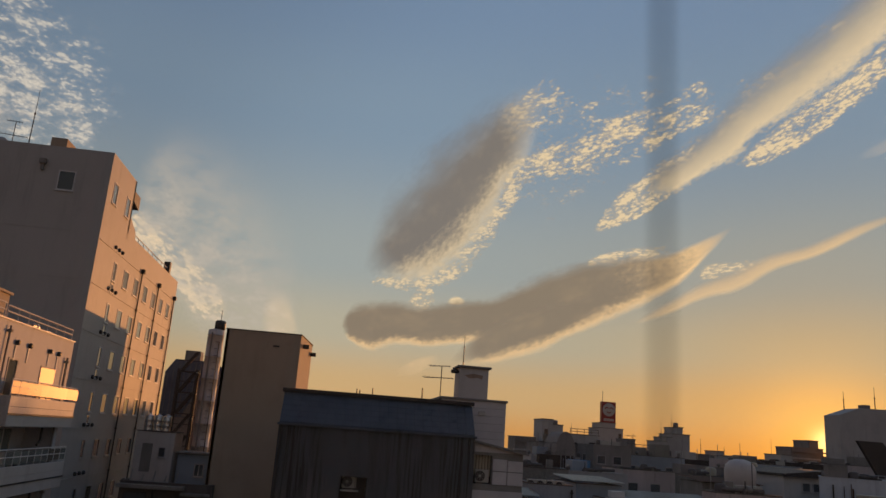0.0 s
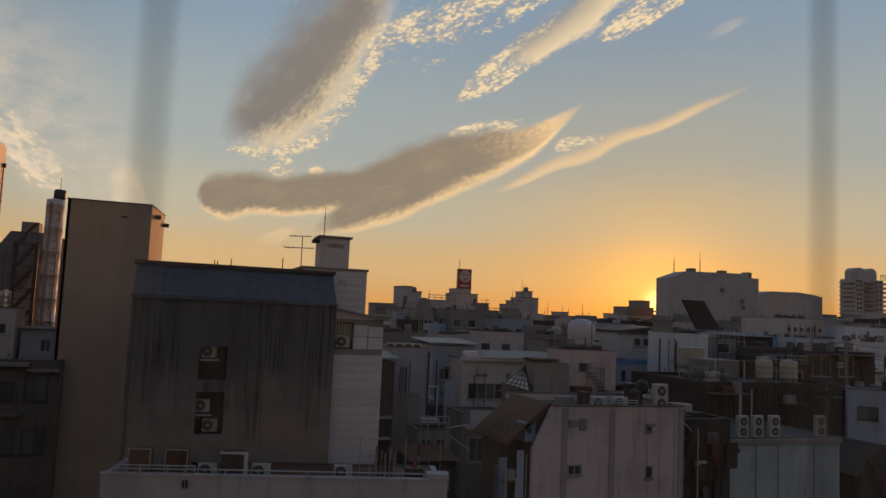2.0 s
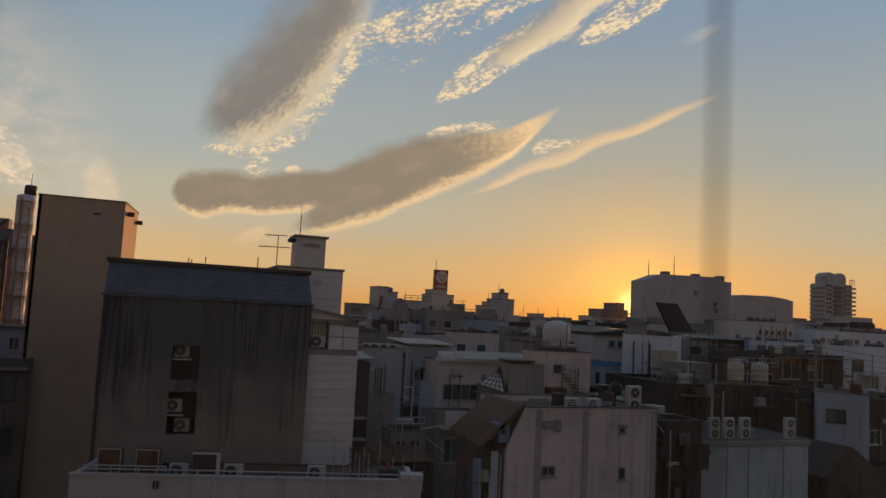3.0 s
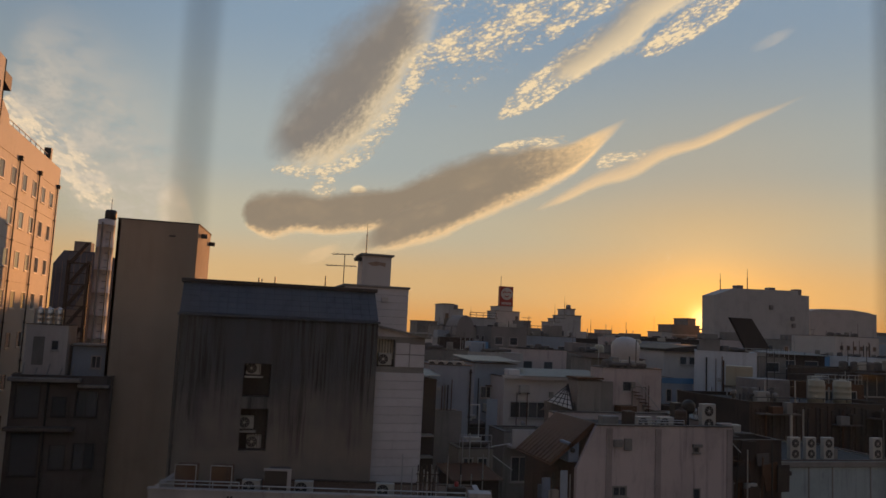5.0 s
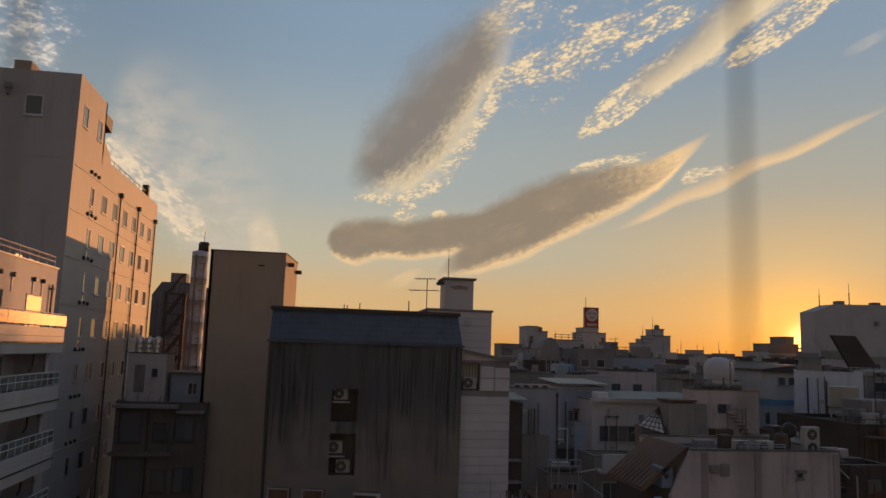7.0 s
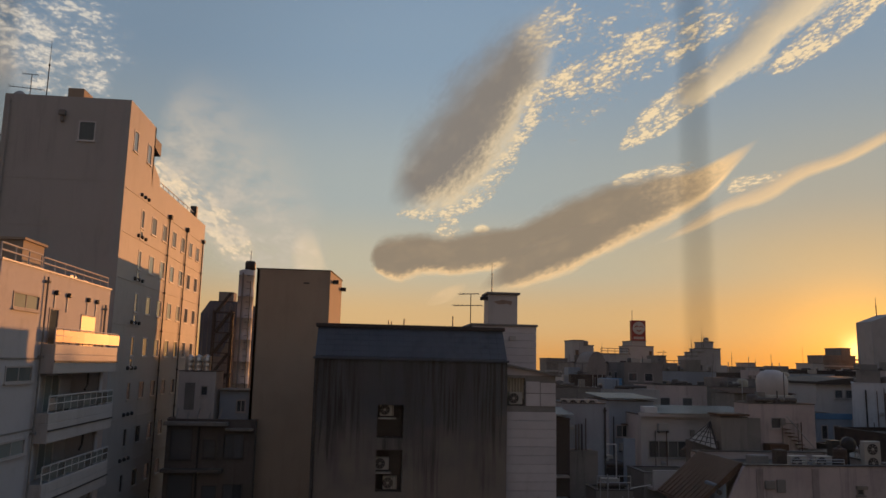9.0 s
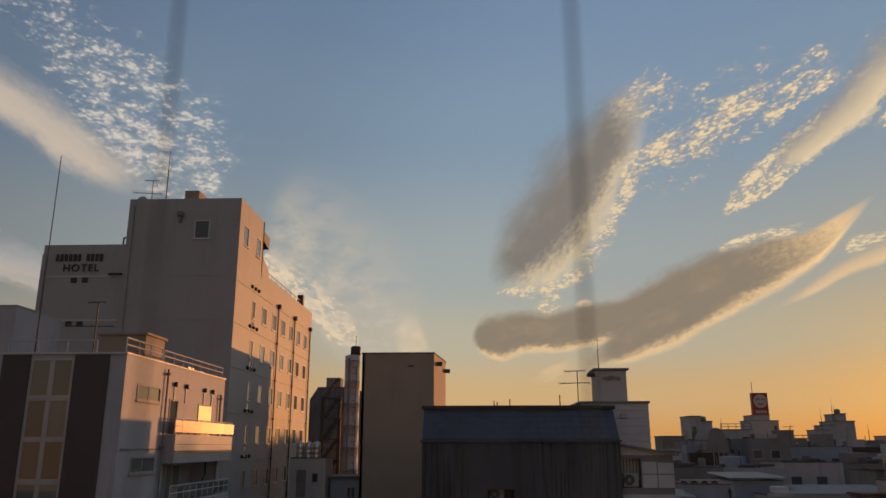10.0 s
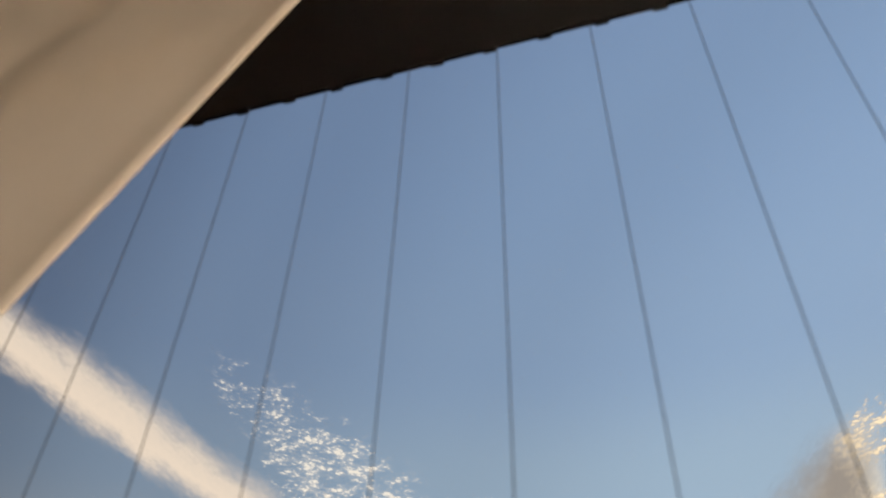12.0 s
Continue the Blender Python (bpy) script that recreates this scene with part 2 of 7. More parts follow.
def grimy_wall():
    m, nodes, links = node_tree("soot_streaked_render")
    nt = m.node_tree
    pos = nodes.new("ShaderNodeNewGeometry").outputs["Position"]
    bsdf = nodes["Principled BSDF"]
    # soot has run down from the eaves: long streaks that thin out half way down; tan render below, bluer and darker
    # towards the top
    up = nodes.new("ShaderNodeSeparateXYZ")
    links.new(pos, up.inputs[0])
    reach = calc(nt, "ADD", up.outputs[2], calc(nt, "MULTIPLY", grain(nt, stretch(nt, pos, 1.0, 1.0, 0.02), 1.0, 4, 0.6), 9.0))
    run = ease(nt, reach, EYE_Z - 2.6, EYE_Z + 1.6)
    upper_tint = ease(nt, calc(nt, "ADD", up.outputs[2], calc(nt, "MULTIPLY", grain(nt, pos, 0.5, 4, 0.6), 4.0)), EYE_Z - 4.4, EYE_Z + 0.2)
    wide = ease(nt, grain(nt, stretch(nt, pos, 0.9, 0.9, 0.12), 1.0, 4, 0.6), 0.44, 0.68)
    thin = ease(nt, grain(nt, stretch(nt, pos, 6.0, 6.0, 0.16), 1.0, 5, 0.72), 0.48, 0.55)
    patchy = ease(nt, grain(nt, stretch(nt, pos, 0.5, 0.5, 0.2), 1.0, 3, 0.5), 0.42, 0.62)
    small = grain(nt, pos, 7.0, 5, 0.6)
    blot = ease(nt, grain(nt, pos, 1.1, 5, 0.65), 0.4, 0.7)
    c = blend(nt, upper_tint, (0.23, 0.19, 0.155), (0.06, 0.072, 0.084))
    c = blend(nt, calc(nt, "MULTIPLY", blot, 0.3), c, (0.085, 0.082, 0.08))
    c = blend(nt, calc(nt, "MULTIPLY", calc(nt, "MULTIPLY", wide, run), 0.75), c, (0.04, 0.041, 0.046))
    c = blend(nt, calc(nt, "MULTIPLY", calc(nt, "MULTIPLY", thin, patchy), calc(nt, "ADD", calc(nt, "MULTIPLY", run, 0.85), 0.1)), c, (0.014, 0.013, 0.014))
    c = blend(nt, calc(nt, "MULTIPLY", small, 0.25), c, (0.11, 0.10, 0.092))
    links.new(c, bsdf.inputs["Base Color"])
    bsdf.inputs["Roughness"].default_value = 0.85
    b = nodes.new("ShaderNodeBump")
    b.inputs["Strength"].default_value = 0.2
    b.inputs["Distance"].default_value = 0.03
    links.new(small, b.inputs["Height"])
    links.new(b.outputs[0], bsdf.inputs["Normal"])
    return m


M_GRIMY = grimy_wall()
M_PALE = paint("pale_blue_render", (0.60, 0.635, 0.68), (0.36, 0.38, 0.41), 0.7, 0.35, 0.25)
M_STAINED = paint("rain_stained_render", (0.34, 0.285, 0.27), (0.2, 0.17, 0.16), 0.8, 0.6, 0.4)
M_TARP = paint("dull_blue_sheet", (0.16, 0.20, 0.27), (0.08, 0.09, 0.11), 0.6, 0.4, 0.4)
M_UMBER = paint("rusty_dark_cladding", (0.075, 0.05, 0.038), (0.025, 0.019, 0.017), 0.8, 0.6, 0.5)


# ------------------------------------------------------------------ mesh helpers
def mesh_from(name, verts, faces, smooth=False):
    me = bpy.data.meshes.new(name)
    me.from_pydata(verts, [], faces)
    me.update()
    if smooth:
        me.shade_smooth()
    return me


def thing(name, x, y, z=0.0, label="", category="", group="", kind="", rz=0.0):
    ob = new(name)
    ob.empty_display_size = 0.2
    ob.matrix_world = pose(x, y, z, 0, 0, rz)
    return tagged(ob, label, category, group, kind)


def part(name, me, material, parent, at=(0, 0, 0), rot=(0, 0, 0), label=""):
    if material and not me.materials:
        me.materials.append(material)
    ob = new(name, me)
    ob.parent = parent
    ob.matrix_basis = pose(*at, *rot)
    return tagged(ob, label)


def block_mesh(*boxes, bevel=0.0):
    """One mesh of boxes (x0, y0, z0, x1, y1, z1)."""
    verts, faces = [], []
    for x0, y0, z0, x1, y1, z1 in boxes:
        k = len(verts)
        verts += [(x0, y0, z0), (x1, y0, z0), (x1, y1, z0), (x0, y1, z0), (x0, y0, z1), (x1, y0, z1), (x1, y1, z1), (x0, y1, z1)]
        faces += [tuple(k + i for i in f) for f in ((3, 2, 1, 0), (4, 5, 6, 7), (0, 1, 5, 4), (1, 2, 6, 5), (2, 3, 7, 6), (3, 0, 4, 7))]
    me = mesh_from("block", verts, faces)
    if bevel:
        bm = bmesh.new()
        bm.from_mesh(me)
        bmesh.ops.bevel(bm, geom=bm.edges[:], offset=bevel, segments=1, affect="EDGES")
        bm.to_mesh(me)
        bm.free()
    return me


def prism_mesh(outline, depth, name="prism"):
    """An outline in x, z drawn out along y."""
    n = len(outline)
    verts = [(x, 0, z) for x, z in outline] + [(x, depth, z) for x, z in outline]
    faces = [tuple(range(n)), tuple(reversed(range(n, 2 * n)))]
    faces += [(i, i + n, (i + 1) % n + n, (i + 1) % n) for i in range(n)]
    me = mesh_from(name, verts, faces)
    bm = bmesh.new()
    bm.from_mesh(me)
    bmesh.ops.recalc_face_normals(bm, faces=bm.faces)
    bm.to_mesh(me)
    bm.free()
    return me


def turned_mesh(profile, sides=20, name="turned"):
    """A profile of (radius, z) turned round the z axis."""
    verts, faces = [], []
    for r, z in profile:
        verts += [(r * math.cos(2 * math.pi * i / sides), r * math.sin(2 * math.pi * i / sides), z) for i in range(sides)]
    for j in range(len(profile) - 1):
        for i in range(sides):
            a, b = j * sides + i, j * sides + (i + 1) % sides
            faces.append((a, b, b + sides, a + sides))
    faces.append(tuple(reversed(range(sides))))
    faces.append(tuple(range((len(profile) - 1) * sides, len(profile) * sides)))
    me = mesh_from(name, verts, faces)
    me.polygons.foreach_set("use_smooth", [len(p.vertices) == 4 for p in me.polygons])
    return me


def rod_mesh(a, b, r0, r1=None, sides=8):
    r1 = r0 if r1 is None else r1
    a, b = Vector(a), Vector(b)
    q = (b - a).to_track_quat("Z", "Y")
    verts, faces = [], []
    for c, r in ((a, r0), (b, r1)):
        verts += [tuple(c + q @ Vector((r * math.cos(2 * math.pi * i / sides), r * math.sin(2 * math.pi * i / sides), 0))) for i in range(sides)]
    faces = [(i, (i + 1) % sides, (i + 1) % sides + sides, i + sides) for i in range(sides)]
    faces += [tuple(reversed(range(sides))), tuple(range(sides, 2 * sides))]
    return mesh_from("rod", verts, faces)


def joined(*meshes):
    bm = bmesh.new()
    for me in meshes:
        bm.from_mesh(me)
    out = bpy.data.meshes.new("joined")
    bm.to_mesh(out)
    bm.free()
    return out


def facade_mesh(w, h, holes, t=0.2, z0=0.0):
    """A wall of thickness t in x, z with openings (x, z, w, h); its outer face lies at y = 0 and looks to -y."""
    us = sorted({0.0, w} | {u for x, z, a, b in holes for u in (x, x + a)})
    vs = sorted({z0, h} | {v for x, z, a, b in holes for v in (z, z + b)})

    def open_at(i, j):
        if not (0 <= i < len(us) - 1 and 0 <= j < len(vs) - 1):
            return True
        u, v = (us[i] + us[i + 1]) / 2, (vs[j] + vs[j + 1]) / 2
        return any(x < u < x + a and z < v < z + b for x, z, a, b in holes)

    verts, faces, index = [], [], {}

    def p(i, j, k):
        if (i, j, k) not in index:
            index[i, j, k] = len(verts)
            verts.append((us[i], k * t, vs[j]))
        return index[i, j, k]

    for i in range(len(us) - 1):
        for j in range(len(vs) - 1):
            if open_at(i, j):
                continue
            faces.append((p(i, j, 0), p(i + 1, j, 0), p(i + 1, j + 1, 0), p(i, j + 1, 0)))
            faces.append((p(i, j, 1), p(i, j + 1, 1), p(i + 1, j + 1, 1), p(i + 1, j, 1)))
            if open_at(i - 1, j):
                faces.append((p(i, j, 0), p(i, j + 1, 0), p(i, j + 1, 1), p(i, j, 1)))
            if open_at(i + 1, j):
                faces.append((p(i + 1, j, 0), p(i + 1, j, 1), p(i + 1, j + 1, 1), p(i + 1, j + 1, 0)))
            if open_at(i, j - 1):
                faces.append((p(i, j, 0), p(i, j, 1), p(i + 1, j, 1), p(i + 1, j, 0)))
            if open_at(i, j + 1):
                faces.append((p(i, j + 1, 0), p(i + 1, j + 1, 0), p(i + 1, j + 1, 1), p(i, j + 1, 1)))
    return mesh_from("facade", verts, faces)


window_meshes = {}


def window_part(parent, x, z, w, h, at=(0, 0, 0), rz=0.0, bars=1, frame_mat=None, pane_mat=None, proud=0.03):
    """A window in an opening of a facade: a frame with its bars, panes between them, a sill."""
    frame_mat, pane_mat = frame_mat or M_OFFWHITE, pane_mat or M_PANE
    key = (round(w, 3), round(h, 3), bars, proud, frame_mat.name, pane_mat.name)
    if key not in window_meshes:
        e = min(0.07, w * 0.12)
        boxes = [(0, -proud, 0, e, 0.12, h), (w - e, -proud, 0, w, 0.12, h), (e, -proud, 0, w - e, 0.12, e), (e, -proud, h - e, w - e, 0.12, h)]
        step = (w - 2 * e) / bars
        for i in range(1, bars):
            boxes.append((e + i * step - 0.025, -0.005, e, e + i * step + 0.025, 0.1, h - e))
        pane = block_mesh((0, 0.012, e, step - (0.05 if bars > 1 else 0), 0.03, h - e))
        pane.materials.append(pane_mat)
        fr = block_mesh(*boxes)
        fr.materials.append(frame_mat)
        sill = block_mesh((-0.06, -0.09, -0.06, w + 0.06, 0.0, 0.0))
        sill.materials.append(frame_mat)
        window_meshes[key] = fr, pane, sill, e, step
    fr, pane, sill, e, step = window_meshes[key]
    m = pose(*at, 0, 0, rz) @ pose(x, 0, z)
    ob = new("window", fr)
    ob.parent = parent
    ob.matrix_basis = m
    for i in range(bars):
        part("pane", pane, None, ob, (e + i * step + (0.025 if bars > 1 else 0), 0, 0))
    if proud:
        part("sill", sill, None, ob)
    return ob


def building(name, x, y, w, d, h, wall, label, category="building", front=(), right=(), left=(), parapet=0.35, roof=None,
             bars=2, pane=None, frame_mat=None, rz=0.0, z0=0.0, group="", coping=True):
    """A flat-roofed building whose front left corner stands at x, y. front, right and left hold windows (u, z, w, h)."""
    b = thing(name, x, y, 0, label, category, group, rz=rz)
    t = 0.2
    sides = ((front, w, (0, 0, 0), 0.0), (right, d - 2 * t, (w, t, 0), 90.0), ((), w, (w, d, 0), 180.0), (left, d - 2 * t, (0, d - t, 0), -90.0))
    for wins, length, at, turn in sides:
        part("wall", facade_mesh(length, h, [tuple(q[:4]) for q in wins], t, z0), wall, b, at, (0, 0, turn))
        for q in wins:
            window_part(b, *q[:4], at=at, rz=turn, bars=q[4] if len(q) > 4 else bars, pane_mat=pane, frame_mat=frame_mat)
    part("roof", block_mesh((t, t, h - parapet - 0.2, w - t, d - t, h - parapet)), roof or M_ROOF, b)
    if coping:
        o = 0.04
        part("coping", block_mesh((-o, -o, h, w + o, t + o, h + 0.06), (-o, d - t - o, h, w + o, d + o, h + 0.06),
                                  (-o, t + o, h, t + o, d - t - o, h + 0.06), (w - t - o, t + o, h, w + o, d - t - o, h + 0.06)), M_SOOTY if wall in (M_BLUEWHITE, M_GREY, M_WHITE, M_PINK, M_GREEN) else wall, b)
    return b


def railing(parent, a, b, height=0.9, gap=1.0, r=0.025, mat=None, rails=2):
    """Posts and rails between two points, each a part."""
    a, b = Vector(a), Vector(b)
    n = max(1, round((b - a).length / gap))
    post = rod_mesh((0, 0, 0), (0, 0, height), r)
    for i in range(n + 1):
        part("post", post, mat or M_STEEL, parent, tuple(a.lerp(b, i / n)))
    for k in range(rails):
        z = height * (1 - k / max(1, rails) * 0.9)
        part("rail", rod_mesh(a + Vector((0, 0, z)), b + Vector((0, 0, z)), r * 1.1), mat or M_STEEL, parent)


def drainpipe(parent, x, y, z0, z1, out=(0, -1), r=0.06, step=2.9, mat=None):
    pipe = part("drainpipe", rod_mesh((x + out[0] * 0.1, y + out[1] * 0.1, z0), (x + out[0] * 0.1, y + out[1] * 0.1, z1), r), mat or M_BLACK, parent)
    clip = block_mesh((-0.085, -0.085, -0.05, 0.085, 0.085, 0.05))
    for i in range(int((z1 - z0) / step) + 1):
        part("bracket", clip, mat or M_BLACK, pipe, (x + out[0] * 0.1, y + out[1] * 0.1, z1 - 0.2 - i * step))
    return pipe


ac_cache = {}


def ac_unit(x, y, z, fans=1, rz=0.0, w=0.8, label="cream outdoor air conditioner unit with round fan"):
    h = 0.6 if fans == 1 else 1.3
    m = pose(x, y, z, 0, 0, rz)
    if (fans, w) in ac_cache:
        return copy_thing(ac_cache[fans, w], m)
    u = thing("air_conditioner", 0, 0, 0, label, "air conditioner", "roof air conditioners")
    part("body", block_mesh((-w / 2, 0, 0.06, w / 2, 0.3, h + 0.06), bevel=0.02), M_AC, u)
    foot = block_mesh((-0.05, -0.02, 0, 0.05, 0.32, 0.06))
    for fx in (-w * 0.35, w * 0.35):
        part("foot", foot, M_BLACK, u, (fx, 0, 0))
    for i in range(fans):
        cz = 0.06 + (0.3 if fans == 1 else 0.33 + 0.62 * i)
        cx = -0.1 if fans == 1 else 0.0
        g = part("fan_guard", turned_mesh([(0.25, 0), (0.25, 0.012), (0.22, 0.02), (0.22, 0.004)], 20), M_BLACK, u, (cx, -0.002, cz), (90, 0, 0))
        part("hub", turned_mesh([(0.06, 0.0), (0.06, 0.025), (0.03, 0.03)], 12), M_AC, g)
        ring = joined(*[block_mesh((-0.22, -0.006, 0.02, 0.22, 0.006, 0.028))])
        for k in range(4):
            part("guard_bar", ring, M_AC, g, (0, 0, 0), (0, 0, 45 * k))
    ac_cache[fans, w] = u
    u.matrix_world = m
    return u


def water_tank(x, y, z, r=0.75, h=1.9, mat=None, label="cream cylindrical rooftop water tank"):
    t = thing("water_tank", x, y, z, label, "water tank", "rooftop water tanks")
    prof = [(r, 0.15)]
    for i in range(1, 4):
        zz = 0.15 + h * 0.92 * i / 4
        prof += [(r, zz - 0.03), (r * 1.015, zz - 0.015), (r * 1.015, zz + 0.015), (r, zz + 0.03)]
    prof += [(r, h * 0.97), (r * 0.96, h), (r * 0.5, h + 0.06)]
    part("vessel", turned_mesh(prof, 24), mat or M_CREAM, t)
    part("lid", turned_mesh([(r * 0.35, h), (r * 0.35, h + 0.12), (r * 0.1, h + 0.15)], 14), mat or M_CREAM, t)
    part("stand", block_mesh((-r * 0.8, -r * 0.8, 0, -r * 0.5, r * 0.8, 0.17), (r * 0.5, -r * 0.8, 0, r * 0.8, r * 0.8, 0.17)), M_STEEL, t)
    return t


def tv_antenna(x, y, z, h=1.6, rz=0.0, arms=((1.0, 1.1, 9), (0.65, 0.9, 6))):
    t = thing("tv_antenna", x, y, z, "thin aluminium rooftop television antenna on a pole", "antenna", "television antennas", rz=rz)
    part("pole", rod_mesh((0, 0, 0), (0, 0, h), 0.025), M_BLACK, t)
    for frac, length, n in arms:
        boom = part("boom", rod_mesh((-length * 0.75, 0, h * frac - 0.03), (length * 0.5, 0, h * frac + 0.06), 0.02), M_BLACK, t)
        for i in range(n):
            u = -length * 0.75 + length * 1.25 * i / (n - 1)
            s = 0.32 - 0.18 * i / n
            part("element", rod_mesh((u, -s, h * frac + 0.02), (u, s, h * frac + 0.02), 0.012, sides=5), M_BLACK, boom)
    return t


def mast(x, y, z, h, r=0.04, label="slender grey lightning rod mast"):
    t = thing("lightning_mast", x, y, z, label, "mast", "lightning masts")
    part("pole", rod_mesh((0, 0, 0), (0, 0, h * 0.6), r, r * 0.8), M_BLACK, t)
    part("tip", rod_mesh((0, 0, h * 0.6), (0, 0, h), r * 0.55, r * 0.3), M_BLACK, t)
    part("collar", turned_mesh([(r * 1.6, h * 0.59), (r * 1.6, h * 0.61), (r, h * 0.62)], 8), M_BLACK, t)
    return t



clutter_meshes = {}


def roof_clutter(parent, w, d, z, seed, n=6):
    """Small roof things that are fixed to a house: boxes, ducts, vents, poles, low tanks."""
    rng = random.Random(seed)
    if not clutter_meshes:
        clutter_meshes.update(
            roof_unit=[block_mesh((0, 0, 0, a, 0.5, h), bevel=0.02) for a, h in ((0.7, 0.6), (1.1, 0.9), (0.5, 1.1), (1.6, 0.5))],
            pipe=[rod_mesh((0, 0, 0), (0, 0, h), r) for h, r in ((1.2, 0.04), (1.8, 0.05), (2.4, 0.03))],
            vent=[turned_mesh([(0.12, 0), (0.12, 0.5), (0.22, 0.55), (0.22, 0.75), (0.05, 0.85)], 10)],
            duct=[joined(rod_mesh((0, 0, 0), (0, 0, 0.6), 0.14), rod_mesh((0, 0, 0.6), (1.4, 0, 0.6), 0.14))],
            drum=[turned_mesh([(0.35, 0), (0.38, 0.05), (0.38, 0.8), (0.3, 0.92), (0.08, 0.96)], 14)])
    mats = {"roof_unit": (M_GREY, M_DARK, M_AC, M_BROWN), "pipe": (M_BLACK, M_STEEL), "vent": (M_GREY,), "duct": (M_SOOTY,), "drum": (M_SOOTY,)}
    for i in range(n):
        kind = rng.choice(("roof_unit", "roof_unit", "pipe", "vent", "duct", "drum"))
        me = rng.choice(clutter_meshes[kind])
        ob = part(kind, me, None, parent, (rng.uniform(0.4, max(0.5, w - 1.6)), rng.uniform(0.3, max(0.4, min(d - 0.8, 3.5))), z))
        if not me.materials:
            me.materials.append(rng.choice(mats[kind]))


wall_meshes = {}


def wall_clutter(parent, w, z0, z1, seed, n=6):
    """Pipes, cable runs, meter boxes, hoods and outdoor units fixed to a front wall."""
    rng = random.Random(seed)
    if not wall_meshes:
        wall_meshes.update(
            meter_box=(block_mesh((0, -0.16, 0, 0.32, -0.002, 0.45), bevel=0.02), M_GREY),
            vent_hood=(prism_mesh([(0, 0), (0.22, -0.06), (0.22, 0.12), (0, 0.25)], 0.26), M_STEEL),
            wall_unit=(block_mesh((0, -0.32, 0, 0.75, -0.03, 0.55), bevel=0.03), M_AC),
            bracket=(block_mesh((0, -0.34, -0.08, 0.05, -0.002, -0.01), (0.7, -0.34, -0.08, 0.75, -0.002, -0.01)), M_BLACK),
            sunshade=(block_mesh((0, -0.45, 0, 1.3, -0.002, 0.06), bevel=0.01), M_BROWN))
    for i in range(n):
        kind = rng.choice(("pipe", "pipe", "cable", "meter_box", "vent_hood", "wall_unit", "sunshade"))
        x, z = rng.uniform(0.2, max(0.3, w - 1.2)), rng.uniform(z0 + 0.3, z1 - 0.8)
        if kind == "pipe":
            part("wall_pipe", rod_mesh((x, -0.08, z0), (x, -0.08, z1 - rng.uniform(0.1, 1.2)), rng.choice((0.03, 0.045, 0.06)), sides=8), rng.choice((M_BLACK, M_GREY, M_BROWN)), parent)
        elif kind == "cable":
            x2 = min(w - 0.1, x + rng.uniform(0.8, 2.4))
            part("cable_run", joined(rod_mesh((x, -0.04, z), (x2, -0.04, z - 0.08), 0.02, sides=6), rod_mesh((x2, -0.04, z - 0.08), (x2, -0.04, z0), 0.02, sides=6)), M_BLACK, parent)
        else:
            me, mat = wall_meshes[kind]
            if kind == "vent_hood":
                part(kind, me, mat, parent, (x, -0.002, z), (0, 0, -90))
            else:
                part(kind, me, mat, parent, (x, 0, z))
            if kind == "wall_unit":
                part("unit_bracket", *wall_meshes["bracket"], parent, (x, 0, z))

# ------------------------------------------------------------------ ground
tagged(new("ground", mesh_from("ground", [(-4000, -300, 0), (4000, -300, 0), (4000, 4000, 0), (-4000, 4000, 0)], [(0, 1, 2, 3)])),
       "dark asphalt ground of the town", "ground", kind="structure").data.materials.append(M_GROUND)


# ------------------------------------------------------------------ the window and the room round the camera
def clear_pane():
    m, nodes, links = node_tree("clear_glass")
    nodes.remove(nodes["Principled BSDF"])
    t, g, mix = nodes.new("ShaderNodeBsdfTransparent"), nodes.new("ShaderNodeBsdfGlossy"), nodes.new("ShaderNodeMixShader")
    t.inputs[0].default_value = (0.985, 0.99, 0.985, 1)
    g.inputs["Roughness"].default_value = 0.02
    mix.inputs[0].default_value = 0.006
    links.new(t.outputs[0], mix.inputs[1])
    links.new(g.outputs[0], mix.inputs[2])
    links.new(mix.outputs[0], nodes["Material Output"].inputs[0])
    return m


def curtain_cloth():
    m, nodes, links = node_tree("cream_curtain_cloth")
    nt = m.node_tree
    nodes.remove(nodes["Principled BSDF"])
    pos = nodes.new("ShaderNodeNewGeometry").outputs["Position"]
    soft = grain(nt, stretch(nt, pos, 14, 14, 5), 1.0, 3, 0.5)
    weave = grain(nt, pos, 900, 2, 0.5)
    c = blend(nt, soft, (0.74, 0.675, 0.59), (0.64, 0.575, 0.495))
    c = blend(nt, calc(nt, "MULTIPLY", weave, 0.25), c, (0.45, 0.38, 0.30))
    d, t, mix = nodes.new("ShaderNodeBsdfDiffuse"), nodes.new("ShaderNodeBsdfTranslucent"), nodes.new("ShaderNodeMixShader")
    links.new(c, d.inputs[0])
    links.new(c, t.inputs[0])
    mix.inputs[0].default_value = 0.75
    links.new(d.outputs[0], mix.inputs[1])
    links.new(t.outputs[0], mix.inputs[2])
    links.new(mix.outputs[0], nodes["Material Output"].inputs[0])
    return m


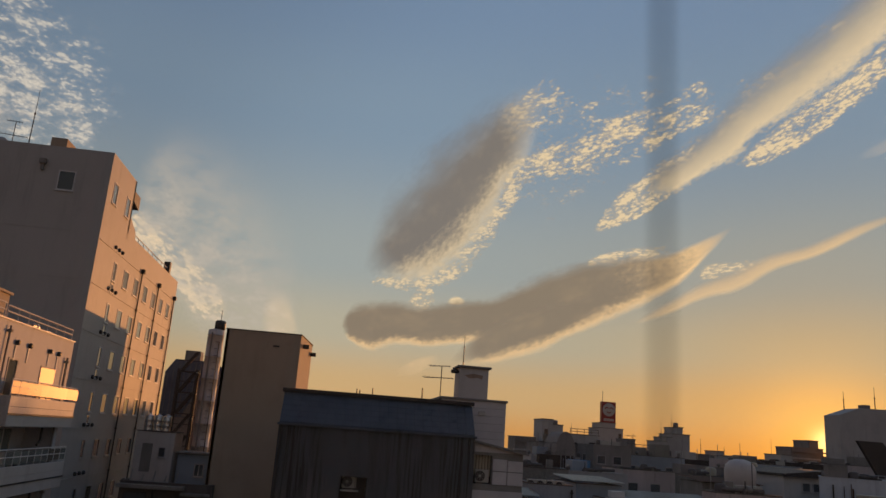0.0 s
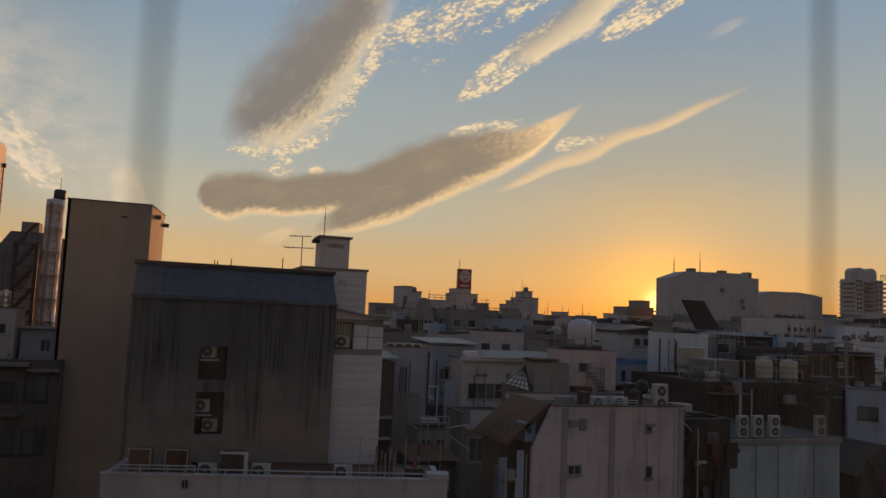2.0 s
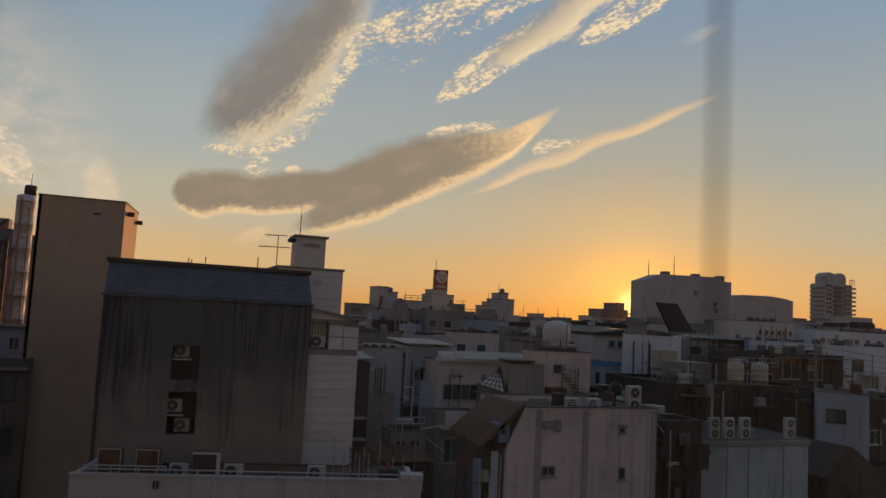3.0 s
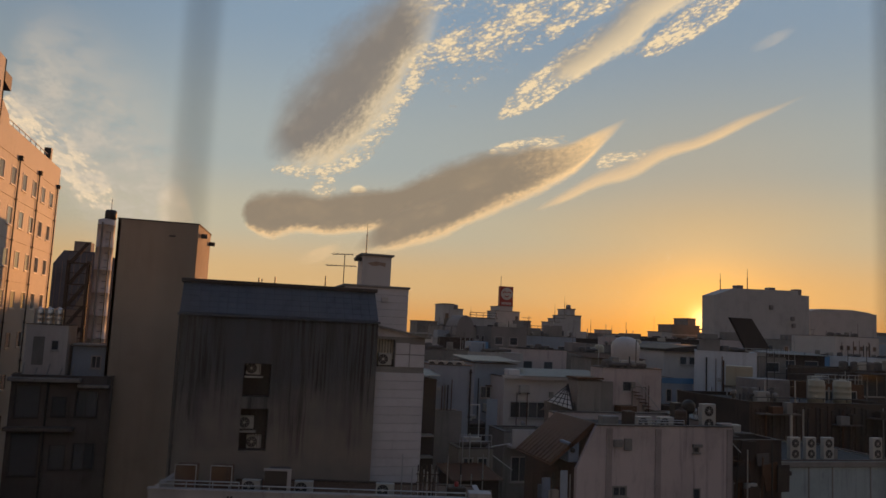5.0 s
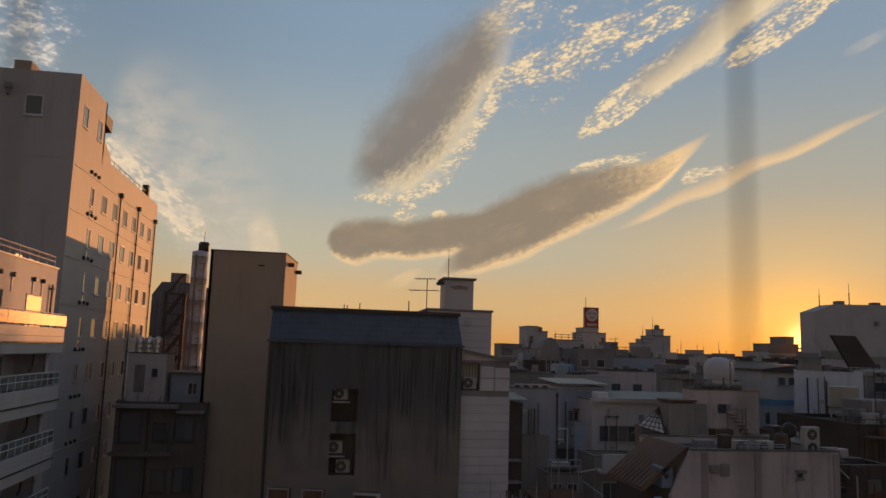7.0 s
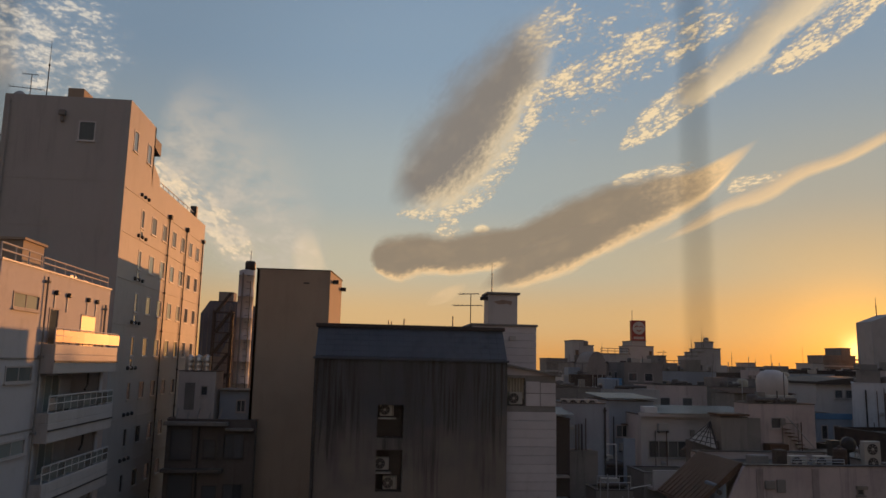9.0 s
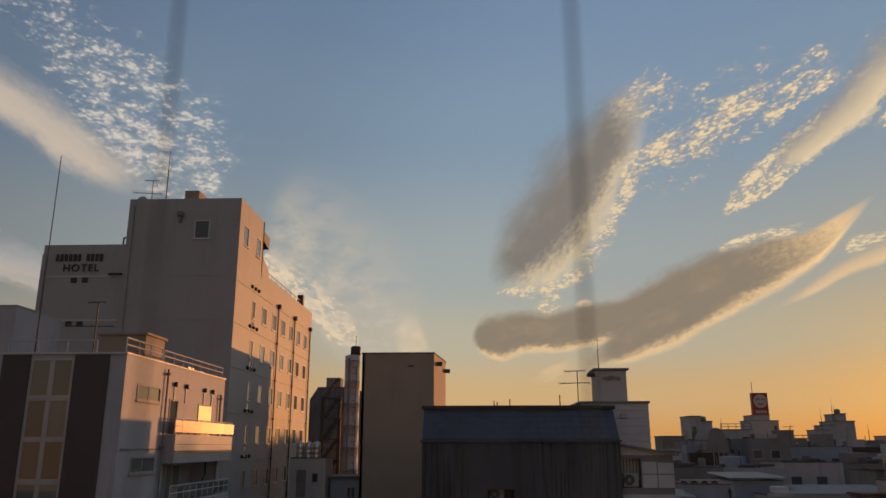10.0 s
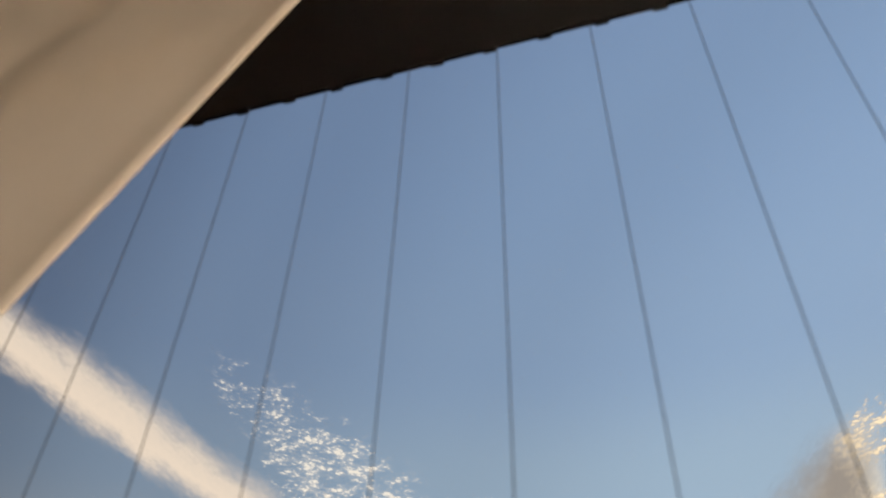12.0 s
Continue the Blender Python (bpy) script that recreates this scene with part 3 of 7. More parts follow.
def speckled_dark():
    m, nodes, links = node_tree("speckled_dark_soffit")
    nt = m.node_tree
    pos = nodes.new("ShaderNodeNewGeometry").outputs["Position"]
    spot = ease(nt, grain(nt, pos, 90, 3, 0.7), 0.52, 0.75)
    wide = grain(nt, pos, 14, 3, 0.6)
    c = blend(nt, spot, (0.0015, 0.001, 0.001), (0.016, 0.010, 0.009))
    c = blend(nt, calc(nt, "MULTIPLY", wide, 0.5), c, (0.001, 0.001, 0.0015))
    links.new(c, nodes["Principled BSDF"].inputs["Base Color"])
    nodes["Principled BSDF"].inputs["Roughness"].default_value = 0.95
    nodes["Principled BSDF"].inputs["Specular IOR Level"].default_value = 0.05
    return m


M_INNER = paint("room_plaster", (0.60, 0.55, 0.48), None, 0.9, 0.05, 0.1)
M_WIRE = paint("pane_wire", (0.018, 0.018, 0.02), None, 0.9, 0.0, 0.0, bump=0)
M_WIRE.node_tree.nodes["Principled BSDF"].inputs["Specular IOR Level"].default_value = 0.1
HEAD, SILL, SIDE = EYE_Z + 0.371, EYE_Z - 0.75, 0.85

pane_ob = tagged(new("window_1", block_mesh((-SIDE, 0.003, SILL, SIDE, 0.009, EYE_Z + 1.0))), "clear wired glass pane of the viewing window", "window", kind="structure")
pane_ob.data.materials.append(clear_pane())
pane_ob.visible_shadow = False
wire = rod_mesh((0, 0, SILL), (0, 0, EYE_Z + 0.357), 0.00028, sides=6)
wire.materials.append(M_WIRE)
for k in range(-12, 20):
    part("wire", wire, None, pane_ob, ((k - 4.5) * WIRE_GAP, 0.0, 0))
# the dark board across the top of the opening, with a clip every third of a gap and a half
head_board = tagged(new("window_head", block_mesh((-SIDE, 0.0105, HEAD, SIDE, 0.0135, EYE_Z + 1.0))), "dark speckled head board above the window pane", "window head", kind="structure")
head_board.data.materials.append(speckled_dark())
clip = block_mesh((-0.004, -0.001, -0.0035, 0.004, 0.0025, -0.0002), bevel=0.0005)
for k in range(-24, 26):
    part("clip", clip, head_board.data.materials[0], head_board, (0.0 + k * 0.0315, 0.0105, HEAD))

# the walls have their opening where the pane stands
wall_me = facade_mesh(5.0, EYE_Z + 1.2, [(2.5 - SIDE, SILL, 2 * SIDE, EYE_Z + 1.0 - SILL)], 0.12, EYE_Z - 1.6)
for nm, me, at, rz in (("wall_north", wall_me, (-2.5, 0.0, 0), 0), ("wall_south", facade_mesh(5.0, EYE_Z + 1.2, [], 0.12, EYE_Z - 1.6), (2.5, -4.0, 0), 180),
                       ("wall_east", facade_mesh(4.0, EYE_Z + 1.2, [], 0.12, EYE_Z - 1.6), (2.5, -4.0, 0), 90),
                       ("wall_west", facade_mesh(4.0, EYE_Z + 1.2, [], 0.12, EYE_Z - 1.6), (-2.5, 0.0, 0), -90)):
    ob = new(nm, me)
    ob.matrix_world = pose(*at, 0, 0, rz) @ (pose(0, 0.07, 0) if nm == "wall_north" else pose(0, -0.12, 0))
    me.materials.append(M_INNER)
    tagged(ob, "plain cream plaster wall of the room", "wall", kind="structure")
for nm, z0, z1, lab in (("floor", EYE_Z - 1.7, EYE_Z - 1.6, "plain floor of the room"), ("ceiling", EYE_Z + 1.2, EYE_Z + 1.3, "plain cream ceiling of the room")):
    ob = tagged(new(nm, block_mesh((-2.6, -4.1, z0, 2.6, 0.18, z1))), lab, nm, kind="structure")
    ob.data.materials.append(M_INNER)


lower = tagged(new("own_building", block_mesh((-6.0, -9.0, 0.0, 6.0, 0.19, EYE_Z - 1.7))), "plain plaster storeys below the room", "building", kind="structure")
lower.data.materials.append(M_INNER)


def curtain():
    """A cream curtain gathered to one side: its free hem slants across the pane."""
    nz, nx = 60, 40
    verts, faces = [], []
    for j in range(nz + 1):
        z = -0.72 + 1.5 * j / nz
        edge = -0.112 + (z - 0.364) / 1.93
        for i in range(nx + 1):
            u = i / nx
            x = edge - u * 0.75
            y = -0.05 - 0.004 * math.sin(u * 11 + z * 1.5) * min(1, u * 5) + 0.0015 * math.sin(u * 41 + z * 4) * min(1, u * 4) - 0.006 * math.exp(-u * 60)
            verts.append((x, y, EYE_Z + z))
    for j in range(nz):
        for i in range(nx):
            a = j * (nx + 1) + i
            faces.append((a, a + nx + 1, a + nx + 2, a + 1))
    me = mesh_from("curtain", verts, faces, True)
    me.materials.append(curtain_cloth())
    ob = tagged(new("curtain", me), "cream cloth curtain drawn aside at the window", "curtain")
    s = ob.modifiers.new("thick", "SOLIDIFY")
    s.thickness = 0.0015
    part("curtain_rod", rod_mesh((-1.0, -0.055, EYE_Z + 0.79), (1.0, -0.055, EYE_Z + 0.79), 0.012), M_TRIM, ob)


curtain()
# fixture added round the unseen lamp that brightens the curtain
fill_fixture = thing("wall_lamp", 2.5, -0.9, EYE_Z + 0.45, "small white wall lamp added out of view to light the curtain", "wall lamp")
part("base", block_mesh((-0.03, -0.06, -0.1, 0.0, 0.06, 0.1), bevel=0.01), M_TRIM, fill_fixture)
part("arm", rod_mesh((-0.03, 0, 0), (-0.3, 0, 0.0), 0.01), M_TRIM, fill_fixture)
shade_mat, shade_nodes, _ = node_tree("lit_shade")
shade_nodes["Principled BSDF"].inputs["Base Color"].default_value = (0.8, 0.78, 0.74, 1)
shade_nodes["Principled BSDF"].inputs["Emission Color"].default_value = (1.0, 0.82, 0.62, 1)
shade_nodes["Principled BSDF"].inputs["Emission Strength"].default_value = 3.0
part("shade", turned_mesh([(0.12, -0.02), (0.13, 0.0), (0.08, 0.12), (0.02, 0.13)], 24), shade_mat, fill_fixture, (-0.3, 0, 0))


# ------------------------------------------------------------------ hotel
def hotel():
    x1, y0 = -15.4, 48.0
    lab = "tall beige-grey rendered hotel with many small windows"
    b = thing("hotel", x1, y0, 0, lab, "hotel")
    W, W2, DU, DM = 7.7, 5.6, 5.9, 24.0
    rows = [(10.0, 1.3), (7.2, 1.3), (4.3, 1.3), (1.4, 1.3), (-1.6, 1.2), (-4.6, 1.2), (-7.5, 1.2), (-10.4, 1.2)]
    cols = [4.0, 6.6, 9.5, 12.4, 15.3, 18.1, 20.9]
    side = []
    for z, h in rows:
        for i, u in enumerate(cols):
            side.append((u, EYE_Z + z - h, 0.7 if i == 0 else 1.25, h))
            if i == 0 and z > 1:
                side.append((u, EYE_Z + z - h - 0.75, 0.7, 0.6))
    tops = [(1.1, EYE_Z + 13.3, 0.95, 1.4), (4.2, EYE_Z + 13.3, 0.95, 1.4)]
    # side wall towards the sun: low part and the raised part on it
    part("wall", facade_mesh(DM, EYE_Z + 12.5, side, 0.25), M_HOTEL, b, (0, 0, 0), (0, 0, 90))
    part("wall", facade_mesh(DU, EYE_Z + 16.3, tops, 0.25, EYE_Z + 12.5), M_HOTEL, b, (0, 0, 0), (0, 0, 90))
    for u, z, w, h in side + tops:
        window_part(b, u, z, w, h, rz=90, bars=1, pane_mat=M_PANE_LIGHT if z > EYE_Z - 1 else M_PANE, frame_mat=M_TRIM if z > EYE_Z - 1 else M_STEEL)
    # shaded front
    fw = [(W - 3.1, EYE_Z + 13.45, 1.05, 1.3)]
    part("wall", facade_mesh(W - 0.25, EYE_Z + 16.3, fw, 0.25), M_HOTEL, b, (-W, 0, 0))
    window_part(b, *fw[0], at=(-W, 0, 0), bars=1, frame_mat=M_TRIM)
    part("wall", facade_mesh(W2, EYE_Z + 13.15, [], 0.25), M_HOTEL, b, (-W - W2, 0.12, 0))
    part("wall", facade_mesh(DM, EYE_Z + 12.5, [], 0.25), M_HOTEL, b, (-W - W2, DM, 0), (0, 0, -90))
    part("wall", facade_mesh(W + W2, EYE_Z + 12.5, [], 0.25), M_HOTEL, b, (0, DM, 0), (0, 0, 180))
    part("wall", facade_mesh(W, EYE_Z + 16.3, [], 0.25, EYE_Z + 12.0), M_HOTEL, b, (0, DU, 0), (0, 0, 180))
    part("wall", facade_mesh(DU - 0.252, EYE_Z + 16.3, [], 0.25, EYE_Z + 12.0), M_HOTEL, b, (-W + 0.002, DU, 0), (0, 0, -90))
    part("roof", block_mesh((-W + 0.25, 0.25, EYE_Z + 15.8, -0.25, DU - 0.25, EYE_Z + 16.0)), M_ROOF, b)
    part("roof", block_mesh((-W - W2 + 0.25, 0.37, EYE_Z + 11.8, -W, DM - 0.25, EYE_Z + 12.0), (-W, DU, EYE_Z + 11.8, -0.25, DM - 0.25, EYE_Z + 12.0)), M_ROOF, b)
    # stepped shoulder behind the raised part
    part("shoulder", prism_mesh([(0, 0), (2.0, 0), (1.7, 0.55), (0.8, 0.85), (0, 1.2)], 0.25), M_HOTEL, b, (-0.004, DU, EYE_Z + 12.5), (0, 0, 90))
    part("canopy", prism_mesh([(0, 0.35), (1.7, 0.0), (1.9, 0.0), (1.9, 0.95), (0, 1.0)], 2.0), M_DARKPANEL, b, (-0.1, DU, EYE_Z + 14.7), (0, 0, 90))
    railing(b, (-0.2, DU + 2.0, EYE_Z + 12.5), (-0.2, DM - 3.4, EYE_Z + 12.5), 0.45, 1.6, 0.03, M_TRIM, 1)
    part("stack", block_mesh((-0.5, DM - 4.2, EYE_Z + 12.5, 0.02, DM - 3.7, EYE_Z + 13.5)), M_BLACK, b)
    for u in (11.0, 16.7, 23.1):
        drainpipe(b, 0, u, 0, EYE_Z + 10.9, (1, 0), 0.055)
        part("hopper", block_mesh((0.02, u - 0.18, EYE_Z + 10.6, 0.3, u + 0.18, EYE_Z + 10.95), bevel=0.03), M_BLACK, b)
    for z in (11.0, 8.2, 5.3, 2.4, -0.6, -3.6, -6.5):
        part("string_course", block_mesh((0.0, 0.3, EYE_Z + z - 0.38, 0.035, DM - 0.1, EYE_Z + z - 0.3)), M_HOTEL, b)
        vent = turned_mesh([(0.13, 0), (0.13, 0.1), (0.09, 0.16)], 10)
        for k in range(3):
            part("vent_cap", vent, M_BLACK, b, (0, 3.6 + 0.85 * k, EYE_Z + z - 0.1), (0, 90, 0))
    for z in (10.95, 8.0, 5.0, 2.0):
        part("joint_band", block_mesh((-W - W2, 0.09, EYE_Z + z - 0.04, -W - 0.1, 0.118, EYE_Z + z + 0.04)), M_TRIM, b)
        part("joint_band", block_mesh((-W + 0.3, -0.02, EYE_Z + z - 0.03, -0.25, -0.002, EYE_Z + z + 0.03)), M_HOTEL, b)
    for z in (10.7, 7.75):
        for u in (-26.4, -25.65):
            part("louvre", block_mesh((u - x1 - 0.2, 0.06, EYE_Z + z - 0.17, u - x1 + 0.2, 0.115, EYE_Z + z + 0.17), bevel=0.02), M_BLACK, b)
    drainpipe(b, -W + 0.35, 0, 0, EYE_Z + 16.0, (0, -1), 0.055, mat=M_HOTEL)
    part("vent_hood", block_mesh((-4.3, -0.3, EYE_Z + 15.0, -3.9, -0.002, EYE_Z + 15.35), (-4.2, -0.2, EYE_Z + 14.6, -4.0, -0.002, EYE_Z + 15.0), bevel=0.03), M_GREY, b)
    part("bracket_arm", block_mesh((-W - 0.9, -0.15, EYE_Z + 11.0, -W, -0.002, EYE_Z + 11.12)), M_BLACK, b)
    # lettering: plain bars for the name, the word below it
    for k in range(11):
        if k != 6:
            part("sign_bar", block_mesh((-12.4 + k * 0.3, 0.04, EYE_Z + 12.0, -12.4 + k * 0.3 + 0.2, 0.118, EYE_Z + 12.5), bevel=0.015), M_BLACK, b)
    f = bpy.data.curves.new("hotel_word", "FONT")
    f.body, f.size, f.extrude, f.space_character = "HOTEL", 0.72, 0.04, 1.15
    tmp = bpy.data.objects.new("hotel_word", f)
    me = bpy.data.meshes.new_from_object(tmp)
    bpy.data.objects.remove(tmp)
    part("sign_word", me, M_BLACK, b, (-11.85, 0.07, EYE_Z + 11.3), (90, 0, 0), "black letters reading HOTEL")
    # roof things that belong to the building
    part("roof_box", block_mesh((-4.2, 0.6, EYE_Z + 16.0, -3.2, 2.2, EYE_Z + 17.1), bevel=0.03), M_BEIGE, b)
    part("roof_dome", turned_mesh([(0.42, 0), (0.42, 0.3), (0.33, 0.52), (0.15, 0.66), (0.03, 0.7)], 16), M_HOTEL, b, (-7.1, 0.6, EYE_Z + 16.0))
    part("roof_pipe", joined(rod_mesh((-W - 0.4, 0.5, EYE_Z + 12.0), (-W - 0.4, 0.5, EYE_Z + 13.7), 0.06), rod_mesh((-W - 0.4, 0.5, EYE_Z + 13.7), (-W - 0.05, 0.5, EYE_Z + 13.75), 0.06)), M_BLACK, b)
    mast(-20.9, 48.6, EYE_Z + 16.0, 4.2)
    tv_antenna(-22.0, 48.8, EYE_Z + 16.0, 1.9, 20, ((1.0, 0.7, 6), (0.5, 1.6, 9)))


hotel()


# ------------------------------------------------------------------ apartment house with balconies
def apartment():
    x1, y0, top = -12.5, 27.0, EYE_Z + 3.25
    D, W = 11.3, 4.62
    b = thing("apartment_house", x1, y0, 0, "pale rendered apartment house with white-edged balconies", "apartment house")
    floors = [-0.05 - 2.66 * k for k in range(7)]
    side = []
    for k, z in enumerate(floors):
        side.append((1.1, EYE_Z + z + 1.7, 2.2, 0.62, 2))
        if k == 0:
            side.append((4.3, EYE_Z + z + 0.35, 0.95, 1.6, 1))
            side.append((7.7, EYE_Z + z + 0.25, 1.7, 1.65, 2))
    open_bays = [(4.2, EYE_Z + z + 0.1, D - 4.6, 2.0 - 0.14) for z in floors[1:]]
    part("wall", facade_mesh(D, top, [q[:4] for q in side] + open_bays, 0.2), M_APART, b, (0, 0, 0), (0, 0, 90))
    # each loggia: back wall with two windows, cheeks, floor and soffit
    for u, z, a, h in open_bays:
        back = [(0.4, z + 0.25, 1.6, 1.55), (3.6, z + 0.1, 1.7, 1.7)]
        part("loggia_wall", facade_mesh(a, z + h, back, 0.1, z), M_APART, b, (-1.3, u, 0), (0, 0, 90))
        for q in back:
            window_part(b, *q, at=(-1.3, u, 0), rz=90, bars=2, pane_mat=M_PANE_GREY if q[0] < 2 else M_PANE_LIGHT, frame_mat=M_TRIM)
        part("loggia_lining", block_mesh((-1.3, u - 0.1, z - 0.1, -0.202, u + a + 0.1, z - 0.002), (-1.3, u - 0.1, z + h + 0.002, -0.202, u + a + 0.1, z + h + 0.1),
                                         (-1.3, u - 0.1, z, -0.202, u - 0.002, z + h), (-1.3, u + a + 0.002, z, -0.202, u + a + 0.1, z + h)), M_APART, b)
        part("drain_elbow", joined(rod_mesh((-0.1, u + a - 1.3, z + h - 0.55), (-0.1, u + a - 1.3, z + h), 0.05), rod_mesh((-0.1, u + a - 1.3, z + h - 0.55), (-0.1, u + a - 1.6, z + h - 0.75), 0.05)), M_BLACK, b)
    for k, z in enumerate(floors[1:4]):
        ac_unit(x1 - 0.75, y0 + 9.2, EYE_Z + z + 0.1, 1, rz=90, w=0.68)
    for q in side:
        ob = window_part(b, *q[:4], rz=90, bars=q[4], pane_mat=M_GLINT if q[0] > 7 and q[1] > EYE_Z else M_PANE_GREY if q[0] > 4 else M_PANE_LIGHT)
        # these panes are turned to throw the sun's glint at the eye
        if q[0] > 7 and q[1] > EYE_Z:
            for pn in ob.children:
                if pn.name.startswith("pane"):
                    pn.rotation_euler.z = radians(-7.6)
    # glazed strip and dark panels on the front
    strip = [(W - 3.5, EYE_Z - 9.9 + 1.45 * k, 0.76, 1.4, 1) for k in range(9)] + [(W - 2.7, EYE_Z - 9.9 + 1.45 * k, 0.76, 1.4, 1) for k in range(9)]
    part("wall", facade_mesh(W - 0.2, top, [q[:4] for q in strip], 0.2), M_APART, b, (-W, 0, 0))
    for q in strip:
        window_part(b, *q[:4], at=(-W, 0, 0), bars=1, proud=0, pane_mat=M_PANE_GREY, frame_mat=M_STEEL)
    for u0, u1 in ((-W + 0.03, -3.54), (-1.9, -0.61)):
        part("dark_panel", block_mesh((u0, -0.05, 0, u1, -0.002, top - 0.03)), M_DARKPANEL, b)
    part("wall", facade_mesh(D - 0.2, top, [], 0.2), M_APART, b, (-W, D, 0), (0, 0, -90))
    part("wall", facade_mesh(W - 0.4, top, [], 0.2), M_APART, b, (-0.2, D, 0), (0, 0, 180))
    part("roof", block_mesh((-W + 0.2, 0.2, top - 0.5, -0.2, D - 0.2, top - 0.3)), M_ROOF, b)
    part("coping", block_mesh((-W - 0.05, -0.07, top, 0.05, 0.25, top + 0.06), (-0.25, 0.25, top, 0.05, D + 0.05, top + 0.06), (-W - 0.05, 0.25, top, -W + 0.25, D + 0.05, top + 0.06)), M_TRIM, b)
    for k, z in enumerate(floors):
        zz = EYE_Z + z
        o = 0.5
        bal = part("balcony", block_mesh((0.002, 4.0, zz - 0.65, o, D + 0.2, zz + 0.1), (o - 0.1, 4.0, zz + 0.1, o, D + 0.2, zz + 0.5), (0.002, 4.0, zz + 0.1, o - 0.1, 4.1, zz + 0.5), (0.002, D + 0.1, zz + 0.1, o - 0.1, D + 0.2, zz + 0.5), bevel=0.015), M_WHITE, b)
        n = 10
        L = (D + 0.2 - 4.0) / n
        panel = block_mesh((0, 0.03, 0.07, 0.02, L - 0.03, 0.55))
        # top storey panels carry the glint colour and turn step by step towards it
        for i in range(n):
            part("balcony_panel", panel, M_GLINT if k == 0 else M_PANE_GREY, bal, (o - 0.06, 4.0 + i * L, zz + 0.52), (0, 0.6 * math.sin(i * 1.7), -1.0 - 7.2 * i / 9 + 0.4 * math.sin(i * 2.3) if k == 0 else 0))
        railing(bal, (o - 0.05, 4.0, zz + 0.5), (o - 0.05, D + 0.2, zz + 0.5), 0.64, L, 0.022, M_TRIM, 2)
        part("gutter", block_mesh((o, 4.0, zz - 0.2, o + 0.04, D + 0.2, zz - 0.14)), M_BLACK, bal)
        part("floor_band", block_mesh((0.0, 0.2, zz - 0.12, 0.03, 3.8, zz - 0.05)), M_GREY, b)
    for u in (3.7,):
        drainpipe(b, 0, u, 0, top - 0.2, (1, 0), 0.04, mat=M_GREY)
    for u, dz in ((4.7, -0.75), (6.0, -0.75), (8.3, -0.75), (9.4, -0.75)):
        part("vent_hood", block_mesh((0.002, u - 0.1, top + dz - 0.09, 0.16, u + 0.1, top + dz + 0.11), bevel=0.04), M_BLACK, b)
        part("vent_pipe", block_mesh((0.002, u - 0.03, top + dz - 0.7, 0.04, u + 0.03, top + dz - 0.1)), M_TRIM, b)
    drainpipe(b, 0, 10.5, EYE_Z - 8, top - 0.8, (1, 0), 0.05, mat=M_GREY)
    railing(b, (-0.1, 0.1, top + 0.06), (-0.1, 3.4, top + 0.06), 0.55, 1.1, 0.03, M_WHITE, 2)
    railing(b, (-0.1, 3.6, top + 0.06), (-0.1, D - 0.2, top + 0.06), 0.5, 1.15, 0.03, M_WHITE, 2)
    railing(b, (-W + 0.1, 0.1, top + 0.06), (-1.2, 0.1, top + 0.06), 0.45, 1.2, 0.025, M_WHITE, 1)
    part("roof_house", block_mesh((-3.2, 4.2, top - 0.3, -1.2, 6.2, top + 1.3)), M_BEIGE, b)
    part("roof_house_cap", block_mesh((-3.3, 4.1, top + 1.3, -1.1, 6.3, top + 1.4)), M_BEIGE, b)
    part("roof_unit", block_mesh((-1.2, 7.4, top - 0.3, -0.5, 8.2, top + 0.35), (-1.1, 9.0, top - 0.3, -0.5, 9.6, top + 0.25), bevel=0.03), M_STEEL, b)
    tv_antenna(-14.6, 28.6, top - 0.3, 2.5, 25, ((1.0, 0.5, 4), (0.62, 1.3, 7)))


apartment()


def sign_tower():
    b = building("sign_tower", -25.4, 38.0, 1.68, 4.4, EYE_Z + 7.1, M_APART, "pale narrow stair tower with dark vertical sign characters", "stair tower")
    for k in range(4):
        z = EYE_Z + 5.75 - k * 0.98
        s = 0.6 if k == 2 else 1.0
        part("sign_bar", block_mesh((0.3, -0.08, z + 0.16 * s, 0.3 + 0.62 * s, -0.002, z + 0.28 * s), (0.36, -0.08, z - 0.06 * s, 0.36 + 0.5 * s, -0.002, z + 0.05 * s), (0.5, -0.08, z - 0.4 * s, 0.5 + 0.16 * s, -0.002, z + 0.15 * s), (0.3, -0.08, z - 0.36 * s, 0.3 + 0.14 * s, -0.002, z - 0.08 * s), bevel=0.03), M_DARK, b)
    mast(-22.2, 37.6, 0.0, 35.3, 0.07, "tall slender white lightning mast")
    low = building("roof_terrace_house", -35, 45, 9.6, 8, EYE_Z + 3.0, M_GREY, "grey flat-roofed house with a roof railing", "house")
    railing(low, (0.2, 0.1, EYE_Z + 3.06), (9.4, 0.1, EYE_Z + 3.06), 0.7, 1.0, 0.03, M_STEEL, 2)


sign_tower()

